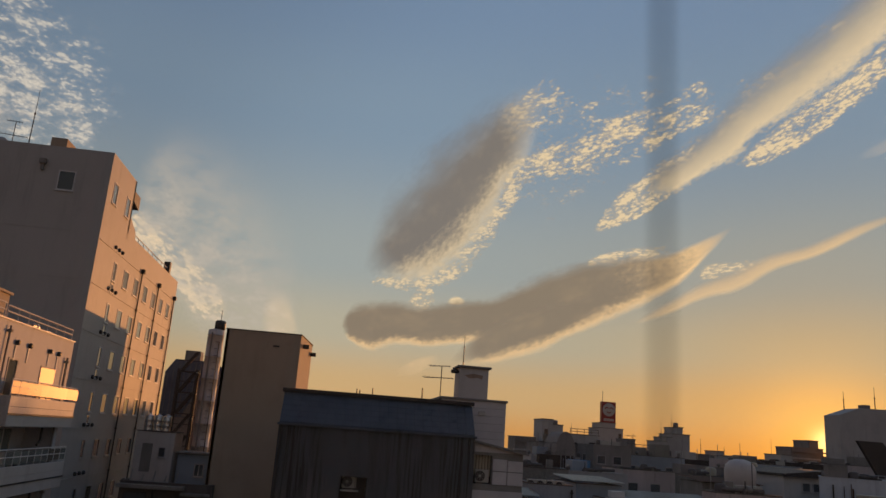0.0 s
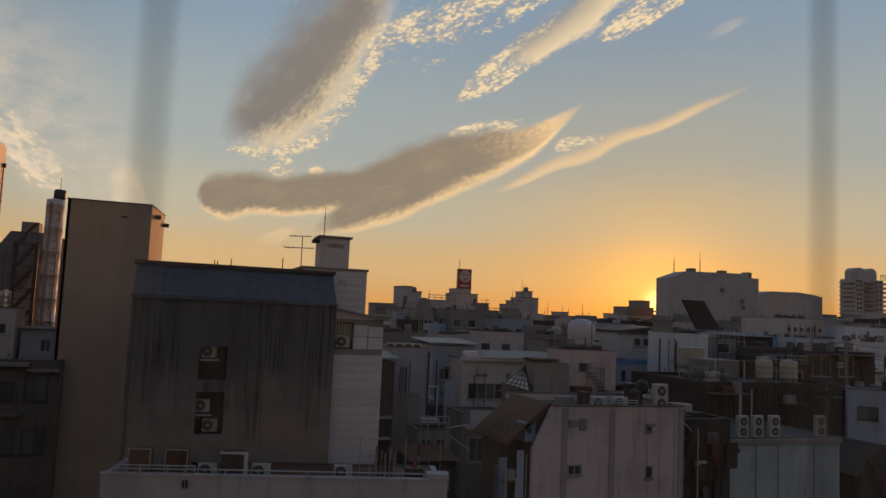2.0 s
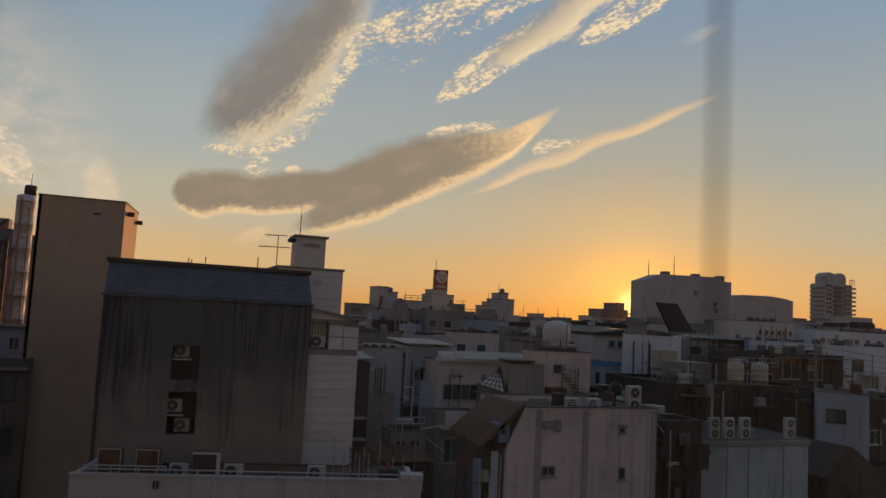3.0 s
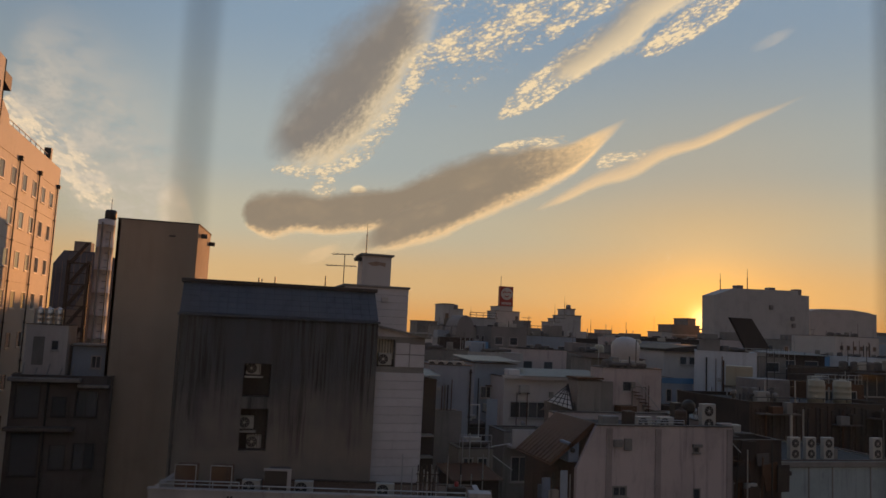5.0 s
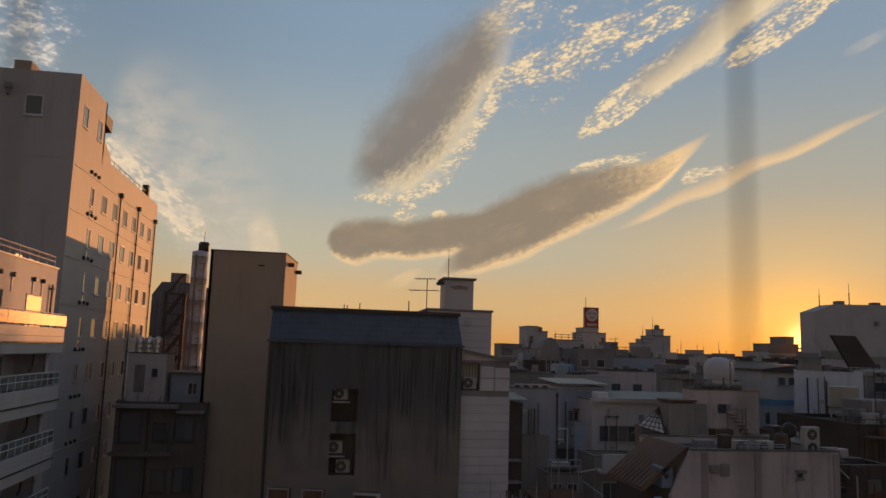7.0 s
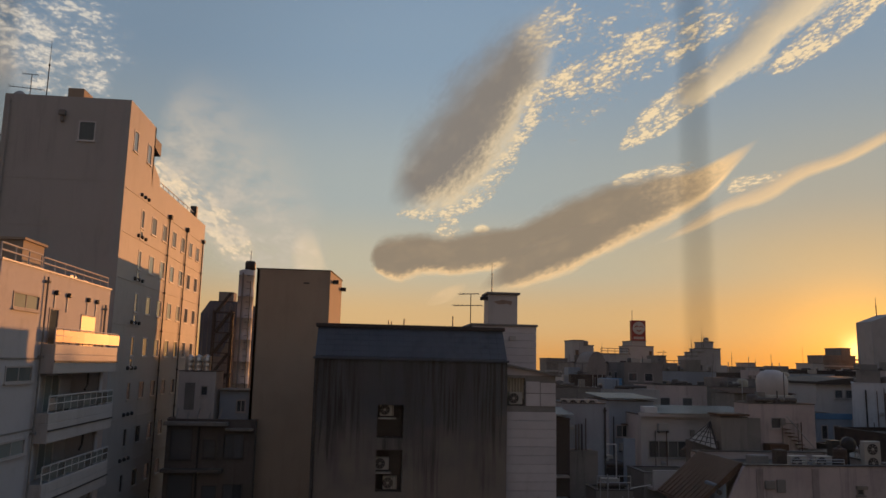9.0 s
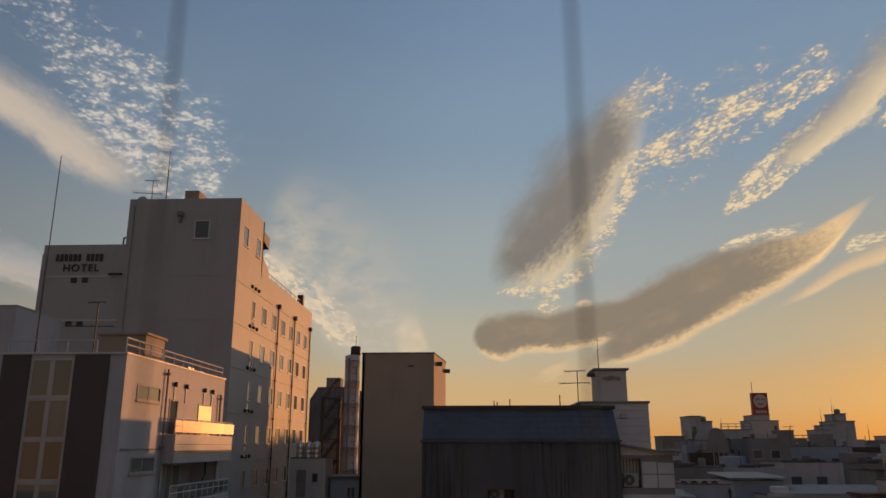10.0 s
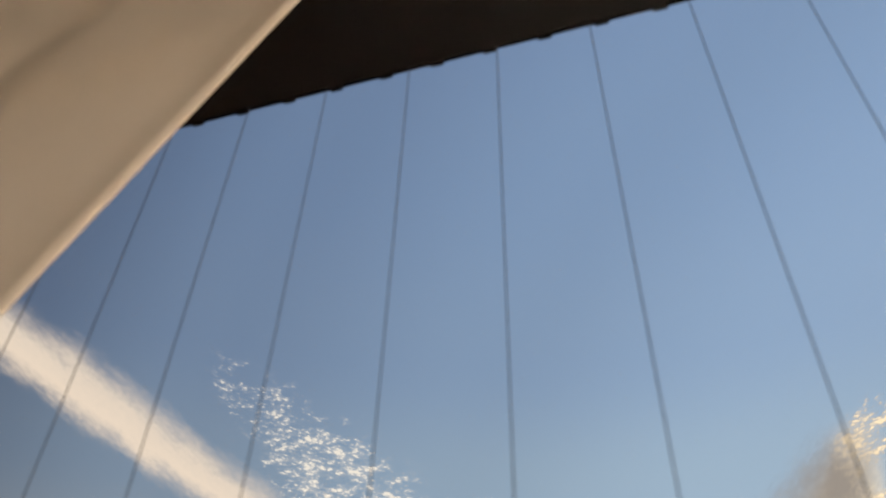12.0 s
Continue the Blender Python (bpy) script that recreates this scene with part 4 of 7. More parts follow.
# ------------------------------------------------------------------ plain beige stair tower
def stair_tower():
    b = thing("stair_tower", -8.05, 56.0, 0, "tall windowless beige stair tower", "stair tower")
    # the unseen rear half is drawn out to shade the hotel's side wall
    plan, top = ((0, 0), (5.35, 0), (6.0, 6.4), (5.6, 12.4), (0.0, 12.4)), EYE_Z + 6.65
    for (xa, ya), (xb, yb) in zip(plan, plan[1:] + plan[:1]):
        ang = math.degrees(math.atan2(yb - ya, xb - xa))
        part("wall", facade_mesh(math.hypot(xb - xa, yb - ya), top, [], 0.2), M_BEIGE, b, (xa, ya, 0), (0, 0, ang))
        part("coping", block_mesh((0.0, -0.05, top, math.hypot(xb - xa, yb - ya), 0.22, top + 0.07)), M_SOOTY, b, (xa, ya, 0), (0, 0, ang))
    part("roof", block_mesh((0.25, 0.25, top - 0.45, 5.2, 12.1, top - 0.25)), M_ROOF, b)
    for y, z in ((0.9, -0.7), (5.4, -0.8)):
        part("bracket", block_mesh((5.4 + 0.1 * y, y, EYE_Z + 6.65 + z - 0.15, 5.85 + 0.1 * y, y + 0.3, EYE_Z + 6.65 + z + 0.15), bevel=0.02), M_BLACK, b)
    part("wall_hook", block_mesh((3.4, -0.06, EYE_Z + 5.65, 3.85, -0.002, EYE_Z + 5.75)), M_BLACK, b)


stair_tower()

# ------------------------------------------------------------------ works behind it
def works():
    b = thing("dark_roofed_works", -17.8, 84, 0, "dark grey works building with a steep sheet roof", "works building")
    part("wall", block_mesh((0, 0, 0, 5.8, 9, EYE_Z + 0.3)), M_FARDARK, b)
    part("roof", prism_mesh([(0, EYE_Z + 0.3), (0.0, EYE_Z + 4.9), (0.9, EYE_Z + 6.3), (4.3, EYE_Z + 6.3), (5.8, EYE_Z + 5.8), (5.8, EYE_Z + 0.3)], 9), M_SLATE, b)
    part("gable_panel", prism_mesh([(2.3, EYE_Z + 0.4), (4.2, EYE_Z + 4.6), (4.2, EYE_Z + 0.4)], 0.05), M_GREY, b, (0, -0.06, 0))
    part("roof_hut", block_mesh((1.6, 1, EYE_Z + 6.3, 3.2, 3, EYE_Z + 7.4), bevel=0.03), M_GREY, b)
    for k in range(7):
        part("roof_seam", block_mesh((0.3 + 0.55 * k, -0.05, EYE_Z + 0.4, 0.34 + 0.55 * k, -0.002, EYE_Z + 4.6 + min(1.5, 0.6 * k))), M_FARDARK, b)
    s = thing("white_silo", -12.71, 81.32, 0, "round white silo with dark joints and a black tank on top", "silo")
    sh = EYE_Z + 9.38
    prof = [(0.82, 0.0)]
    for k in range(12):
        z = 4.0 + k * (sh - 4.5) / 11
        prof += [(0.82, z - 0.04), (0.845, z - 0.03), (0.845, z + 0.03), (0.82, z + 0.04)]
    part("wall", turned_mesh(prof + [(0.82, sh), (0.49, sh + 0.12)], 28), M_WHITE, s)
    part("pipe", rod_mesh((-0.25, -0.94, 2.0), (-0.25, -0.94, sh - 0.3), 0.09), M_GREY, s)
    part("pipe", rod_mesh((0.55, -0.82, 2.0), (0.55, -0.82, sh - 1.2), 0.05), M_BLACK, s)
    for k in range(20):
        part("ladder_rung", block_mesh((0.15, -0.98, sh - 0.6 - 0.7 * k, 0.5, -0.93, sh - 0.55 - 0.7 * k)), M_BLACK, s)
    part("tank", turned_mesh([(0.5, 0), (0.56, 0.06), (0.56, 0.8), (0.46, 0.95), (0.1, 1.0)], 16), M_BLACK, s, (0.3, 0, sh + 0.1))
    part("rod", rod_mesh((0.3, 0, sh + 1.1), (0.3, 0, sh + 2.2), 0.03), M_BLACK, s)
    f = thing("steel_stair_frame", -15.7, 80.2, 0, "dark steel fire stair with landings", "fire stair")
    for x in (0, 1.8):
        for y in (0, 1.0):
            part("post", block_mesh((x - 0.08, y - 0.08, 0, x + 0.08, y + 0.08, EYE_Z + 5.1)), M_BLACK, f)
    for k in range(9):
        z = EYE_Z - 12 + k * 2.1
        part("landing", block_mesh((-0.1, -0.1, z, 1.95, 1.1, z + 0.1)), M_BLACK, f)
        part("flight", prism_mesh([(0, 0), (0.35, 0), (1.8, 2.1), (1.45, 2.1)], 0.5), M_BLACK, f, (0, 0.1, z))
        part("guard", block_mesh((-0.1, -0.12, z + 1.1, 1.95, -0.07, z + 1.18)), M_BLACK, f)
    w = building("white_plant_house", -13.2, 56.5, 2.6, 3, EYE_Z - 0.9, M_WHITE, "small white rooftop plant house", "plant house", front=[(1.6, EYE_Z - 2.6, 0.5, 0.7, 1)])
    part("door", block_mesh((0.5, -0.03, EYE_Z - 3.6, 1.2, -0.002, EYE_Z - 1.7)), M_GREY, w)
    for k in range(3):
        water_tank(-12.75 + 0.62 * k, 57.6, EYE_Z - 1.3, 0.3, 1.5, M_STAINLESS, "slim stainless steel water tank")
    v = building("sooty_shop_house", -13.4, 55.0, 6.0, 9, EYE_Z - 4.2, M_SOOTY, "sooty brown concrete house with dark openings and ledges", "house",
                 front=[(0.3, EYE_Z - 6.9, 1.5, 2.1, 1), (0.3, EYE_Z - 10.6, 1.7, 2.7, 1), (2.5, EYE_Z - 6.8, 0.9, 1.3, 1), (3.9, EYE_Z - 6.8, 1.4, 1.7, 2), (2.6, EYE_Z - 10.2, 1.0, 1.6, 1), (4.0, EYE_Z - 10.2, 1.4, 1.7, 2)], frame_mat=M_BLACK)
    part("ledge", block_mesh((-0.1, -0.7, EYE_Z - 4.55, 4.2, -0.002, EYE_Z - 4.3), bevel=0.03), M_GREY, v)
    part("ledge", block_mesh((-0.1, -0.7, EYE_Z - 7.7, 4.0, -0.002, EYE_Z - 7.45), bevel=0.03), M_SOOTY, v)
    part("ledge", block_mesh((4.0, -0.4, EYE_Z - 4.9, 5.9, -0.002, EYE_Z - 4.7), bevel=0.03), M_GREY, v)
    drainpipe(v, 2.2, 0, 0, EYE_Z - 4.6, (0, -1), 0.07)
    for k in range(5):
        part("roof_pipe", rod_mesh((0.5 + 0.7 * k, 0.3, EYE_Z - 4.55), (0.6 + 0.75 * k, 0.3, EYE_Z - 3.4 - 0.3 * (k % 2)), 0.05), M_STEEL, v)
    u = building("white_roof_room", -10.4, 57.5, 2.6, 3, EYE_Z - 2.3, M_BLUEWHITE, "bluish white rooftop room with a small window", "roof room", front=[(1.2, EYE_Z - 3.8, 0.7, 0.9, 2)])
    part("eave", block_mesh((-0.1, -0.3, EYE_Z - 2.25, 2.7, 3.1, EYE_Z - 2.15)), M_GREY, u)


works()


# ------------------------------------------------------------------ soot-streaked building
def grimy():
    x0, y0, w, d = -2.35, 37.0, 9.4, 7.0
    b = thing("soot_stained_building", x0, y0, 0, "grey building with soot-streaked wall and blue-grey tiled mansard", "building")
    eave, ridge = EYE_Z + 0.2, EYE_Z + 1.8
    holes = [(3.1, EYE_Z - 3.55, 1.25, 1.55), (3.1, EYE_Z - 6.05, 1.25, 1.95), (3.1, EYE_Z - 9.2, 1.25, 1.9)]
    part("wall", facade_mesh(w, eave, holes, 0.25), M_GRIMY, b)
    part("wall", block_mesh((0, 0.25, 0, 0.25, d, eave)), M_GRIMY, b)
    part("wall", block_mesh((w - 0.25, 0.25, 0, w, d, eave)), M_GRIMY, b)
    part("wall", block_mesh((0.25, d - 0.25, 0, w - 0.25, d, eave)), M_GRIMY, b)
    for x, z, a, h in holes:
        # the shade inside each opening is put into its dark lining
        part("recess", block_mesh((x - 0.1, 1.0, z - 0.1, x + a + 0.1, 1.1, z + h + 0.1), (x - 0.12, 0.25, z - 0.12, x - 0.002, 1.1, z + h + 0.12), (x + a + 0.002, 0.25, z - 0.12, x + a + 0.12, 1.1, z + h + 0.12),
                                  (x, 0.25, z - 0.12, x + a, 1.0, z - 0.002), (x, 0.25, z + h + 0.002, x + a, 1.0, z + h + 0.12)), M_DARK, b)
        part("grille", block_mesh(*[(x + 0.7 + 0.12 * i, 0.1, z, x + 0.72 + 0.12 * i, 0.13, z + h) for i in range(4)]), M_BLACK, b)
    # unseen wing added to keep the sun off the apartment's lower storeys, lower than the mansard
    part("rear_wing", block_mesh((0, d, 0, w - 3.6, d + 10.0, EYE_Z + 0.55)), M_GRIMY, b)
    # mansard: a solid core with rows of tiles on its slope
    part("roof_core", prism_mesh([(0.1, eave), (1.5, ridge - 0.06), (d, ridge - 0.06), (d, eave)], w - 0.02), M_ROOFMETAL, b, (w - 0.01, 0, 0), (0, 0, 90))
    slope = math.degrees(math.atan2(ridge - eave, 1.5))
    n, m = 6, 22
    run = math.hypot(ridge - eave, 1.5) / n
    tile = block_mesh((0.01, 0, 0, w / m - 0.01, run * 1.06, 0.03), bevel=0.008)
    for j in range(n):
        for i in range(m):
            q = j * run
            part("roof_tile", tile, M_ROOFMETAL, b, (i * w / m, q * math.cos(radians(slope)), eave + 0.06 + q * math.sin(radians(slope)) + 0.02), (slope - 1.5, 0, 0))
    part("ridge_cap", block_mesh((-0.1, 1.22, ridge - 0.06, w + 0.1, 1.9, ridge + 0.13), bevel=0.02), M_DARK, b)
    part("eave_gutter", block_mesh((-0.08, -0.14, eave - 0.06, w + 0.08, 0.0, eave + 0.06), bevel=0.02), M_ROOFMETAL, b)
    drainpipe(b, 0.12, 0, EYE_Z - 14, eave - 0.1, (0, -1), 0.06)
    for u, h in ((3.55, 0.4), (3.7, 0.35), (4.35, 0.5), (6.9, 0.7)):
        part("roof_spike", rod_mesh((u, 2.2, ridge - 0.06), (u, 2.2, ridge + h), 0.03), M_BLACK, b)
    for x, z in ((3.4, -5.1), (3.8, -6.0), (3.55, -2.55), (3.6, -8.6)):
        ac_unit(x0 + x, y0 + 0.5, EYE_Z + z - 0.05, 1, w=0.68)
    for k, (x, z) in enumerate(((3.4, -5.1), (3.55, -2.55))):
        part("bracket_shelf", block_mesh((x - 0.4, 0.15, EYE_Z + z - 0.12, x + 0.45, 0.7, EYE_Z + z - 0.06)), M_STEEL, b)


grimy()


# ------------------------------------------------------------------ white clapboard house
def siding_house():
    b = thing("clapboard_house", 7.1, 37.5, 0, "white clapboard house with stepped roofs and a square chimney", "house")
    w, d = 2.5, 7.0
    hole = [(0.05, EYE_Z - 1.95, 0.9, 1.35)]
    part("wall", facade_mesh(w, EYE_Z - 0.45, hole, 0.2), M_GREY, b)
    part("wall", block_mesh((w - 0.2, 0.2, 0, w, d, EYE_Z - 0.45)), M_SIDING, b)
    part("wall", block_mesh((0, d - 0.2, 0, w - 0.2, d, EYE_Z - 0.45)), M_SIDING, b)
    z = EYE_Z - 14.0
    while z < EYE_Z - 2.35:
        part("clapboard", block_mesh((0, -0.05, z + 0.007, w + 0.03, -0.002, z + 0.413), bevel=0.01), M_SIDING, b, (0, 0, 0), (0, 0, 0))
        z += 0.42
    for k, (u0, u1, z0, z1) in enumerate(((1.0, 1.7, -1.95, -1.35), (1.74, 2.5, -1.95, -1.35), (1.0, 1.7, -1.31, -0.75), (1.74, 2.5, -1.31, -0.8))):
        part("clapboard", block_mesh((u0, -0.05, EYE_Z + z0, u1, -0.002, EYE_Z + z1), bevel=0.01), M_SIDING, b)
    part("window_recess", block_mesh((0.0, 0.6, EYE_Z - 2.05, 1.0, 0.7, EYE_Z - 0.5)), M_DARK, b)
    part("blind", block_mesh(*[(0.08 + i * 0.15, 0.3, EYE_Z - 1.6, 0.19 + i * 0.15, 0.33, EYE_Z - 0.6) for i in range(6)]), M_CREAM, b)
    ac_unit(7.1 + 0.5, 37.6, EYE_Z - 1.95, 1, w=0.7)
    part("shed_roof", prism_mesh([(-0.1, EYE_Z + 0.02), (w + 0.25, EYE_Z - 0.5), (w + 0.25, EYE_Z - 0.4), (-0.1, EYE_Z + 0.12)], d + 0.4), M_GREY, b, (0, -0.25, 0))
    part("gable", prism_mesh([(0, EYE_Z - 0.45), (w, EYE_Z - 0.45), (0, EYE_Z + 0.02)], 0.2), M_SIDING, b)
    # upper storey
    part("wall", block_mesh((-1.4, 2.5, EYE_Z - 1.0, 2.05, d, EYE_Z + 2.1)), M_GREY, b)
    z = EYE_Z - 0.6
    while z < EYE_Z + 2.0:
        part("clapboard", block_mesh((-1.4, 2.45, z + 0.007, 2.08, 2.498, z + 0.383), bevel=0.01), M_SIDING, b)
        z += 0.39
    part("roof_edge", block_mesh((-1.5, 2.35, EYE_Z + 2.1, 2.15, d + 0.1, EYE_Z + 2.22), bevel=0.02), M_GREY, b)
    part("vent", block_mesh((0.6, 2.36, EYE_Z + 1.35, 0.95, 2.45, EYE_Z + 1.6), bevel=0.02), M_STEEL, b)
    part("chimney", block_mesh((-0.45, 3.0, EYE_Z + 2.22, 1.15, 4.6, EYE_Z + 3.85), bevel=0.02), M_WHITE, b)
    part("chimney_cap", block_mesh((-0.58, 2.87, EYE_Z + 3.85, 1.28, 4.73, EYE_Z + 3.97), bevel=0.02), M_GREY, b)
    part("rust_patch", prism_mesh([(-0.2, EYE_Z + 3.45), (0.1, EYE_Z + 3.3), (0.55, EYE_Z + 3.36), (0.8, EYE_Z + 3.28), (0.85, EYE_Z + 3.5), (0.3, EYE_Z + 3.56)], 0.012), M_RUST, b, (0, 2.985, 0))
    part("bell_vent", block_mesh((-0.85, 3.2, EYE_Z + 3.55, -0.45, 3.6, EYE_Z + 3.75), bevel=0.04), M_BLACK, b)
    mast(6.85, 40.7, EYE_Z + 3.95, 1.7, 0.03)
    tv_antenna(5.65, 40.4, EYE_Z + 1.7, 2.1, 10, ((1.0, 0.9, 6), (0.7, 1.3, 8)))


siding_house()


# ------------------------------------------------------------------ white building just below, with its roof deck
def front_building():
    b = thing("white_parapet_building", -2.75, 33.4, 0, "white rendered building with a roof terrace behind a parapet", "building", rz=-12.0)
    w, d, top = 14.0, 5.0, EYE_Z - 7.0
    part("wall", facade_mesh(w, top, [], 0.25), M_OFFWHITE, b)
    part("wall", block_mesh((0, 0.25, 0, 0.25, d, top)), M_OFFWHITE, b)
    part("wall", block_mesh((w - 0.25, 0.25, 0, w, d, top - 0.35)), M_OFFWHITE, b)
    part("wall", block_mesh((0.25, d - 0.25, 0, w - 0.25, d, top - 0.35)), M_UMBER, b)
    part("roof", block_mesh((0.25, 0.25, top - 0.6, w - 0.25, d - 0.25, top - 0.4)), M_BROWN, b)
    part("coping", block_mesh((-0.05, -0.05, top, w + 0.05, 0.3, top + 0.07)), M_OFFWHITE, b)
    part("pier", block_mesh((w - 0.9, -0.06, top + 0.07, w + 0.05, 0.6, top + 0.3), bevel=0.02), M_OFFWHITE, b)
    part("wall_bracket", block_mesh((3.2, -0.16, top - 0.45, 3.26, -0.002, top - 0.15), (3.34, -0.16, top - 0.45, 3.4, -0.002, top - 0.15)), M_BLACK, b)
    railing(b, (3.2, 0.15, top + 0.07), (w - 1.0, 0.15, top + 0.07), 0.18, 1.6, 0.025, M_STEEL, 1)
    railing(b, (0.4, 0.15, top + 0.07), (3.6, 0.15, top + 0.07), 0.3, 1.1, 0.025, M_STEEL, 2)
    for k, (x, y, bw, bh) in enumerate(((0.7, 1.2, 0.85, 1.2), (2.2, 1.2, 0.85, 1.2))):
        part("roof_hatch", block_mesh((x, y, top - 0.4, x + bw, y + 0.6, top + bh - 0.4), bevel=0.02), M_BROWN, b)
        part("hatch_frame", block_mesh((x - 0.03, y - 0.03, top - 0.4, x, y + 0.03, top + bh - 0.37), (x + bw, y - 0.03, top - 0.4, x + bw + 0.03, y + 0.03, top + bh - 0.37), (x, y - 0.03, top + bh - 0.4, x + bw, y + 0.03, top + bh - 0.37)), M_OFFWHITE, b)
    part("stair_hood", block_mesh((4.5, 0.9, top - 0.4, 5.45, 1.9, top + 0.75), bevel=0.02), M_DARK, b)
    part("hood_trim", block_mesh((4.45, 0.85, top + 0.75, 5.6, 1.0, top + 0.83), (5.45, 0.85, top - 0.4, 5.6, 1.0, top + 0.75)), M_OFFWHITE, b)
    for k in range(14):
        part("pipe", rod_mesh((11.0 + 0.13 * (k % 7), 1.1 + 0.4 * (k // 7), top - 0.4), (11.0 + 0.13 * (k % 7), 1.1 + 0.4 * (k // 7), top + 0.9 + 0.25 * math.sin(k * 2.1)), 0.03), M_STEEL if k % 3 == 0 else M_UMBER, b)
    for u, h in ((10.3, 1.9), (10.75, 1.3), (11.6, 1.5), (12.3, 1.9), (12.9, 1.1)):
        part("pole", rod_mesh((u, 1.7, top - 0.4), (u, 1.7, top - 0.4 + h), 0.025), M_STEEL, b)
    for k in range(3):
        part("cage_rail", rod_mesh((10.9, 1.05, top + 0.1 + 0.35 * k), (11.95, 1.05, top + 0.1 + 0.35 * k), 0.02), M_UMBER, b)
    part("plant_box", block_mesh((12.3, 1.2, top - 0.4, 13.1, 1.8, top + 0.25), bevel=0.03), M_UMBER, b)
    part("red_lamp", turned_mesh([(0.09, 0), (0.1, 0.05), (0.09, 0.18), (0.03, 0.22)], 12), M_RED, b, (12.7, 1.5, top + 0.25))
    inv = b.matrix_world
    for x, y in ((3.9, 1.3), (6.1, 1.4), (9.6, 1.5)):
        q = inv @ Vector((x, y, 0))
        ac_unit(q.x, q.y, top - 0.4, 1, rz=-12)


front_building()


# ------------------------------------------------------------------ houses to the right, near
def pink_house():
    x0, y0, w, d, top = 16.6, 32.0, 7.2, 5.6, EYE_Z - 4.05
    wins = [(0.8, EYE_Z - 7.25, 0.75, 0.5, 2), (5.05, EYE_Z - 7.5, 0.4, 0.6, 1), (5.05, EYE_Z - 5.25, 0.32, 0.35, 1)]
    b = building("pinkish_house", x0, y0, w, d, top, M_PINK, "pinkish white rendered house with tiny windows", "house", front=wins, frame_mat=M_GREY)
    for u in (1.0 - 0.55, 3.0, 6.9):
        part("pilaster", block_mesh((u, -0.05, 0, u + 0.3, -0.002, top - 0.1)), M_STAINED, b)
    part("louvre", block_mesh((0.8, -0.12, EYE_Z - 5.0, 1.25, -0.002, EYE_Z - 4.65), (1.35, -0.1, EYE_Z - 5.15, 1.75, -0.002, EYE_Z - 4.6), bevel=0.02), M_GREY, b)
    part("hood", block_mesh((5.0, -0.12, EYE_Z - 5.0, 5.5, -0.002, EYE_Z - 4.85)), M_GREY, b)
    # a rusty lean-to roof on its flank, over a dark side full of pipes and hung sheets
    part("side_wing", block_mesh((-1.0, 0, 0, -0.002, 0.25, EYE_Z - 5.95)), M_PINK, b)
    part("side_gable", prism_mesh([(-1.0, EYE_Z - 5.95), (-0.002, EYE_Z - 5.95), (-0.002, top + 0.02), (-0.12, top - 0.1)], 0.2), M_PINK, b)
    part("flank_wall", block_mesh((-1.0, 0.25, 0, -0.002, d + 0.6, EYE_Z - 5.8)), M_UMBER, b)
    slope = [(-2.2, EYE_Z - 5.75), (-2.12, EYE_Z - 5.85), (0.05, top - 0.12), (0.05, top + 0.1), (-0.12, top + 0.1)]
    part("flank_roof", prism_mesh(slope, 4.2), M_BROWN, b, (0, 0.3, 0))
    tilt = math.degrees(math.atan2(1.75, 2.1))
    for k in range(10):
        part("roof_rib", block_mesh((0, 0, 0, 2.72, 0.05, 0.035)), M_BROWN, b, (-2.2, 0.45 + k * 0.42, EYE_Z - 5.745), (0, -tilt, 0))
    part("gutter", rod_mesh((-2.2, 0.3, EYE_Z - 5.84), (-2.2, 4.5, EYE_Z - 5.84), 0.05), M_BROWN, b)
    part("dormer", block_mesh((-1.3, 0.3, EYE_Z - 5.75, -0.75, 1.3, EYE_Z - 4.85), bevel=0.04), M_TARP, b)
    part("dormer_vent", turned_mesh([(0.12, 0), (0.12, 0.06), (0.05, 0.07)], 10), M_BLACK, b, (-1.1, 0.3, EYE_Z - 5.2), (90, 0, 0))
    for k, (u0, y, z0, z1) in enumerate(((-1.9, 0.6, -10.5, -6.4), (-1.45, 0.35, -11.5, -6.1), (-2.35, 1.6, -10.0, -7.0), (-1.25, 2.4, -11.0, -6.6))):
        part("hung_sheet", block_mesh((u0, y, EYE_Z + z0, u0 + 0.42 - 0.06 * k, y + 0.04, EYE_Z + z1), bevel=0.008), M_TARP if k % 2 == 0 else M_BLUEWHITE, b, rot=(0, 1.5 * (k - 1.5), 0))
    for k in range(7):
        part("flank_pipe", rod_mesh((-1.12 - 0.17 * k, 0.4 + 0.35 * (k % 3), 0), (-1.12 - 0.17 * k, 0.4 + 0.35 * (k % 3), EYE_Z - 6.3 - 0.35 * (k % 4)), 0.035 + 0.012 * (k % 3)), (M_STEEL, M_BLACK, M_BROWN)[k % 3], b)
    for k in range(4):
        part("flank_shelf", block_mesh((-2.3, 0.5, EYE_Z - 7.6 - 1.1 * k, -1.0, 1.4, EYE_Z - 7.54 - 1.1 * k)), M_UMBER, b)
        part("meter_box", block_mesh((-2.0 + 0.25 * (k % 3), 0.42, EYE_Z - 7.5 - 1.1 * k, -1.65 + 0.25 * (k % 3), 0.7, EYE_Z - 7.0 - 1.1 * k), bevel=0.02), (M_GREY, M_DARK, M_AC, M_TARP)[k], b)
    # roof clutter
    for x, y, n, r in ((19.75, 33.2, 1, 0), (20.95, 33.2, 1, 0), (23.2, 33.0, 2, 0)):
        ac_unit(x, y, top - 0.35, n, r)
    water_tank(22.0, 33.6, top - 0.35, 0.3, 0.95, M_UMBER, "small rusty brown rooftop drum")
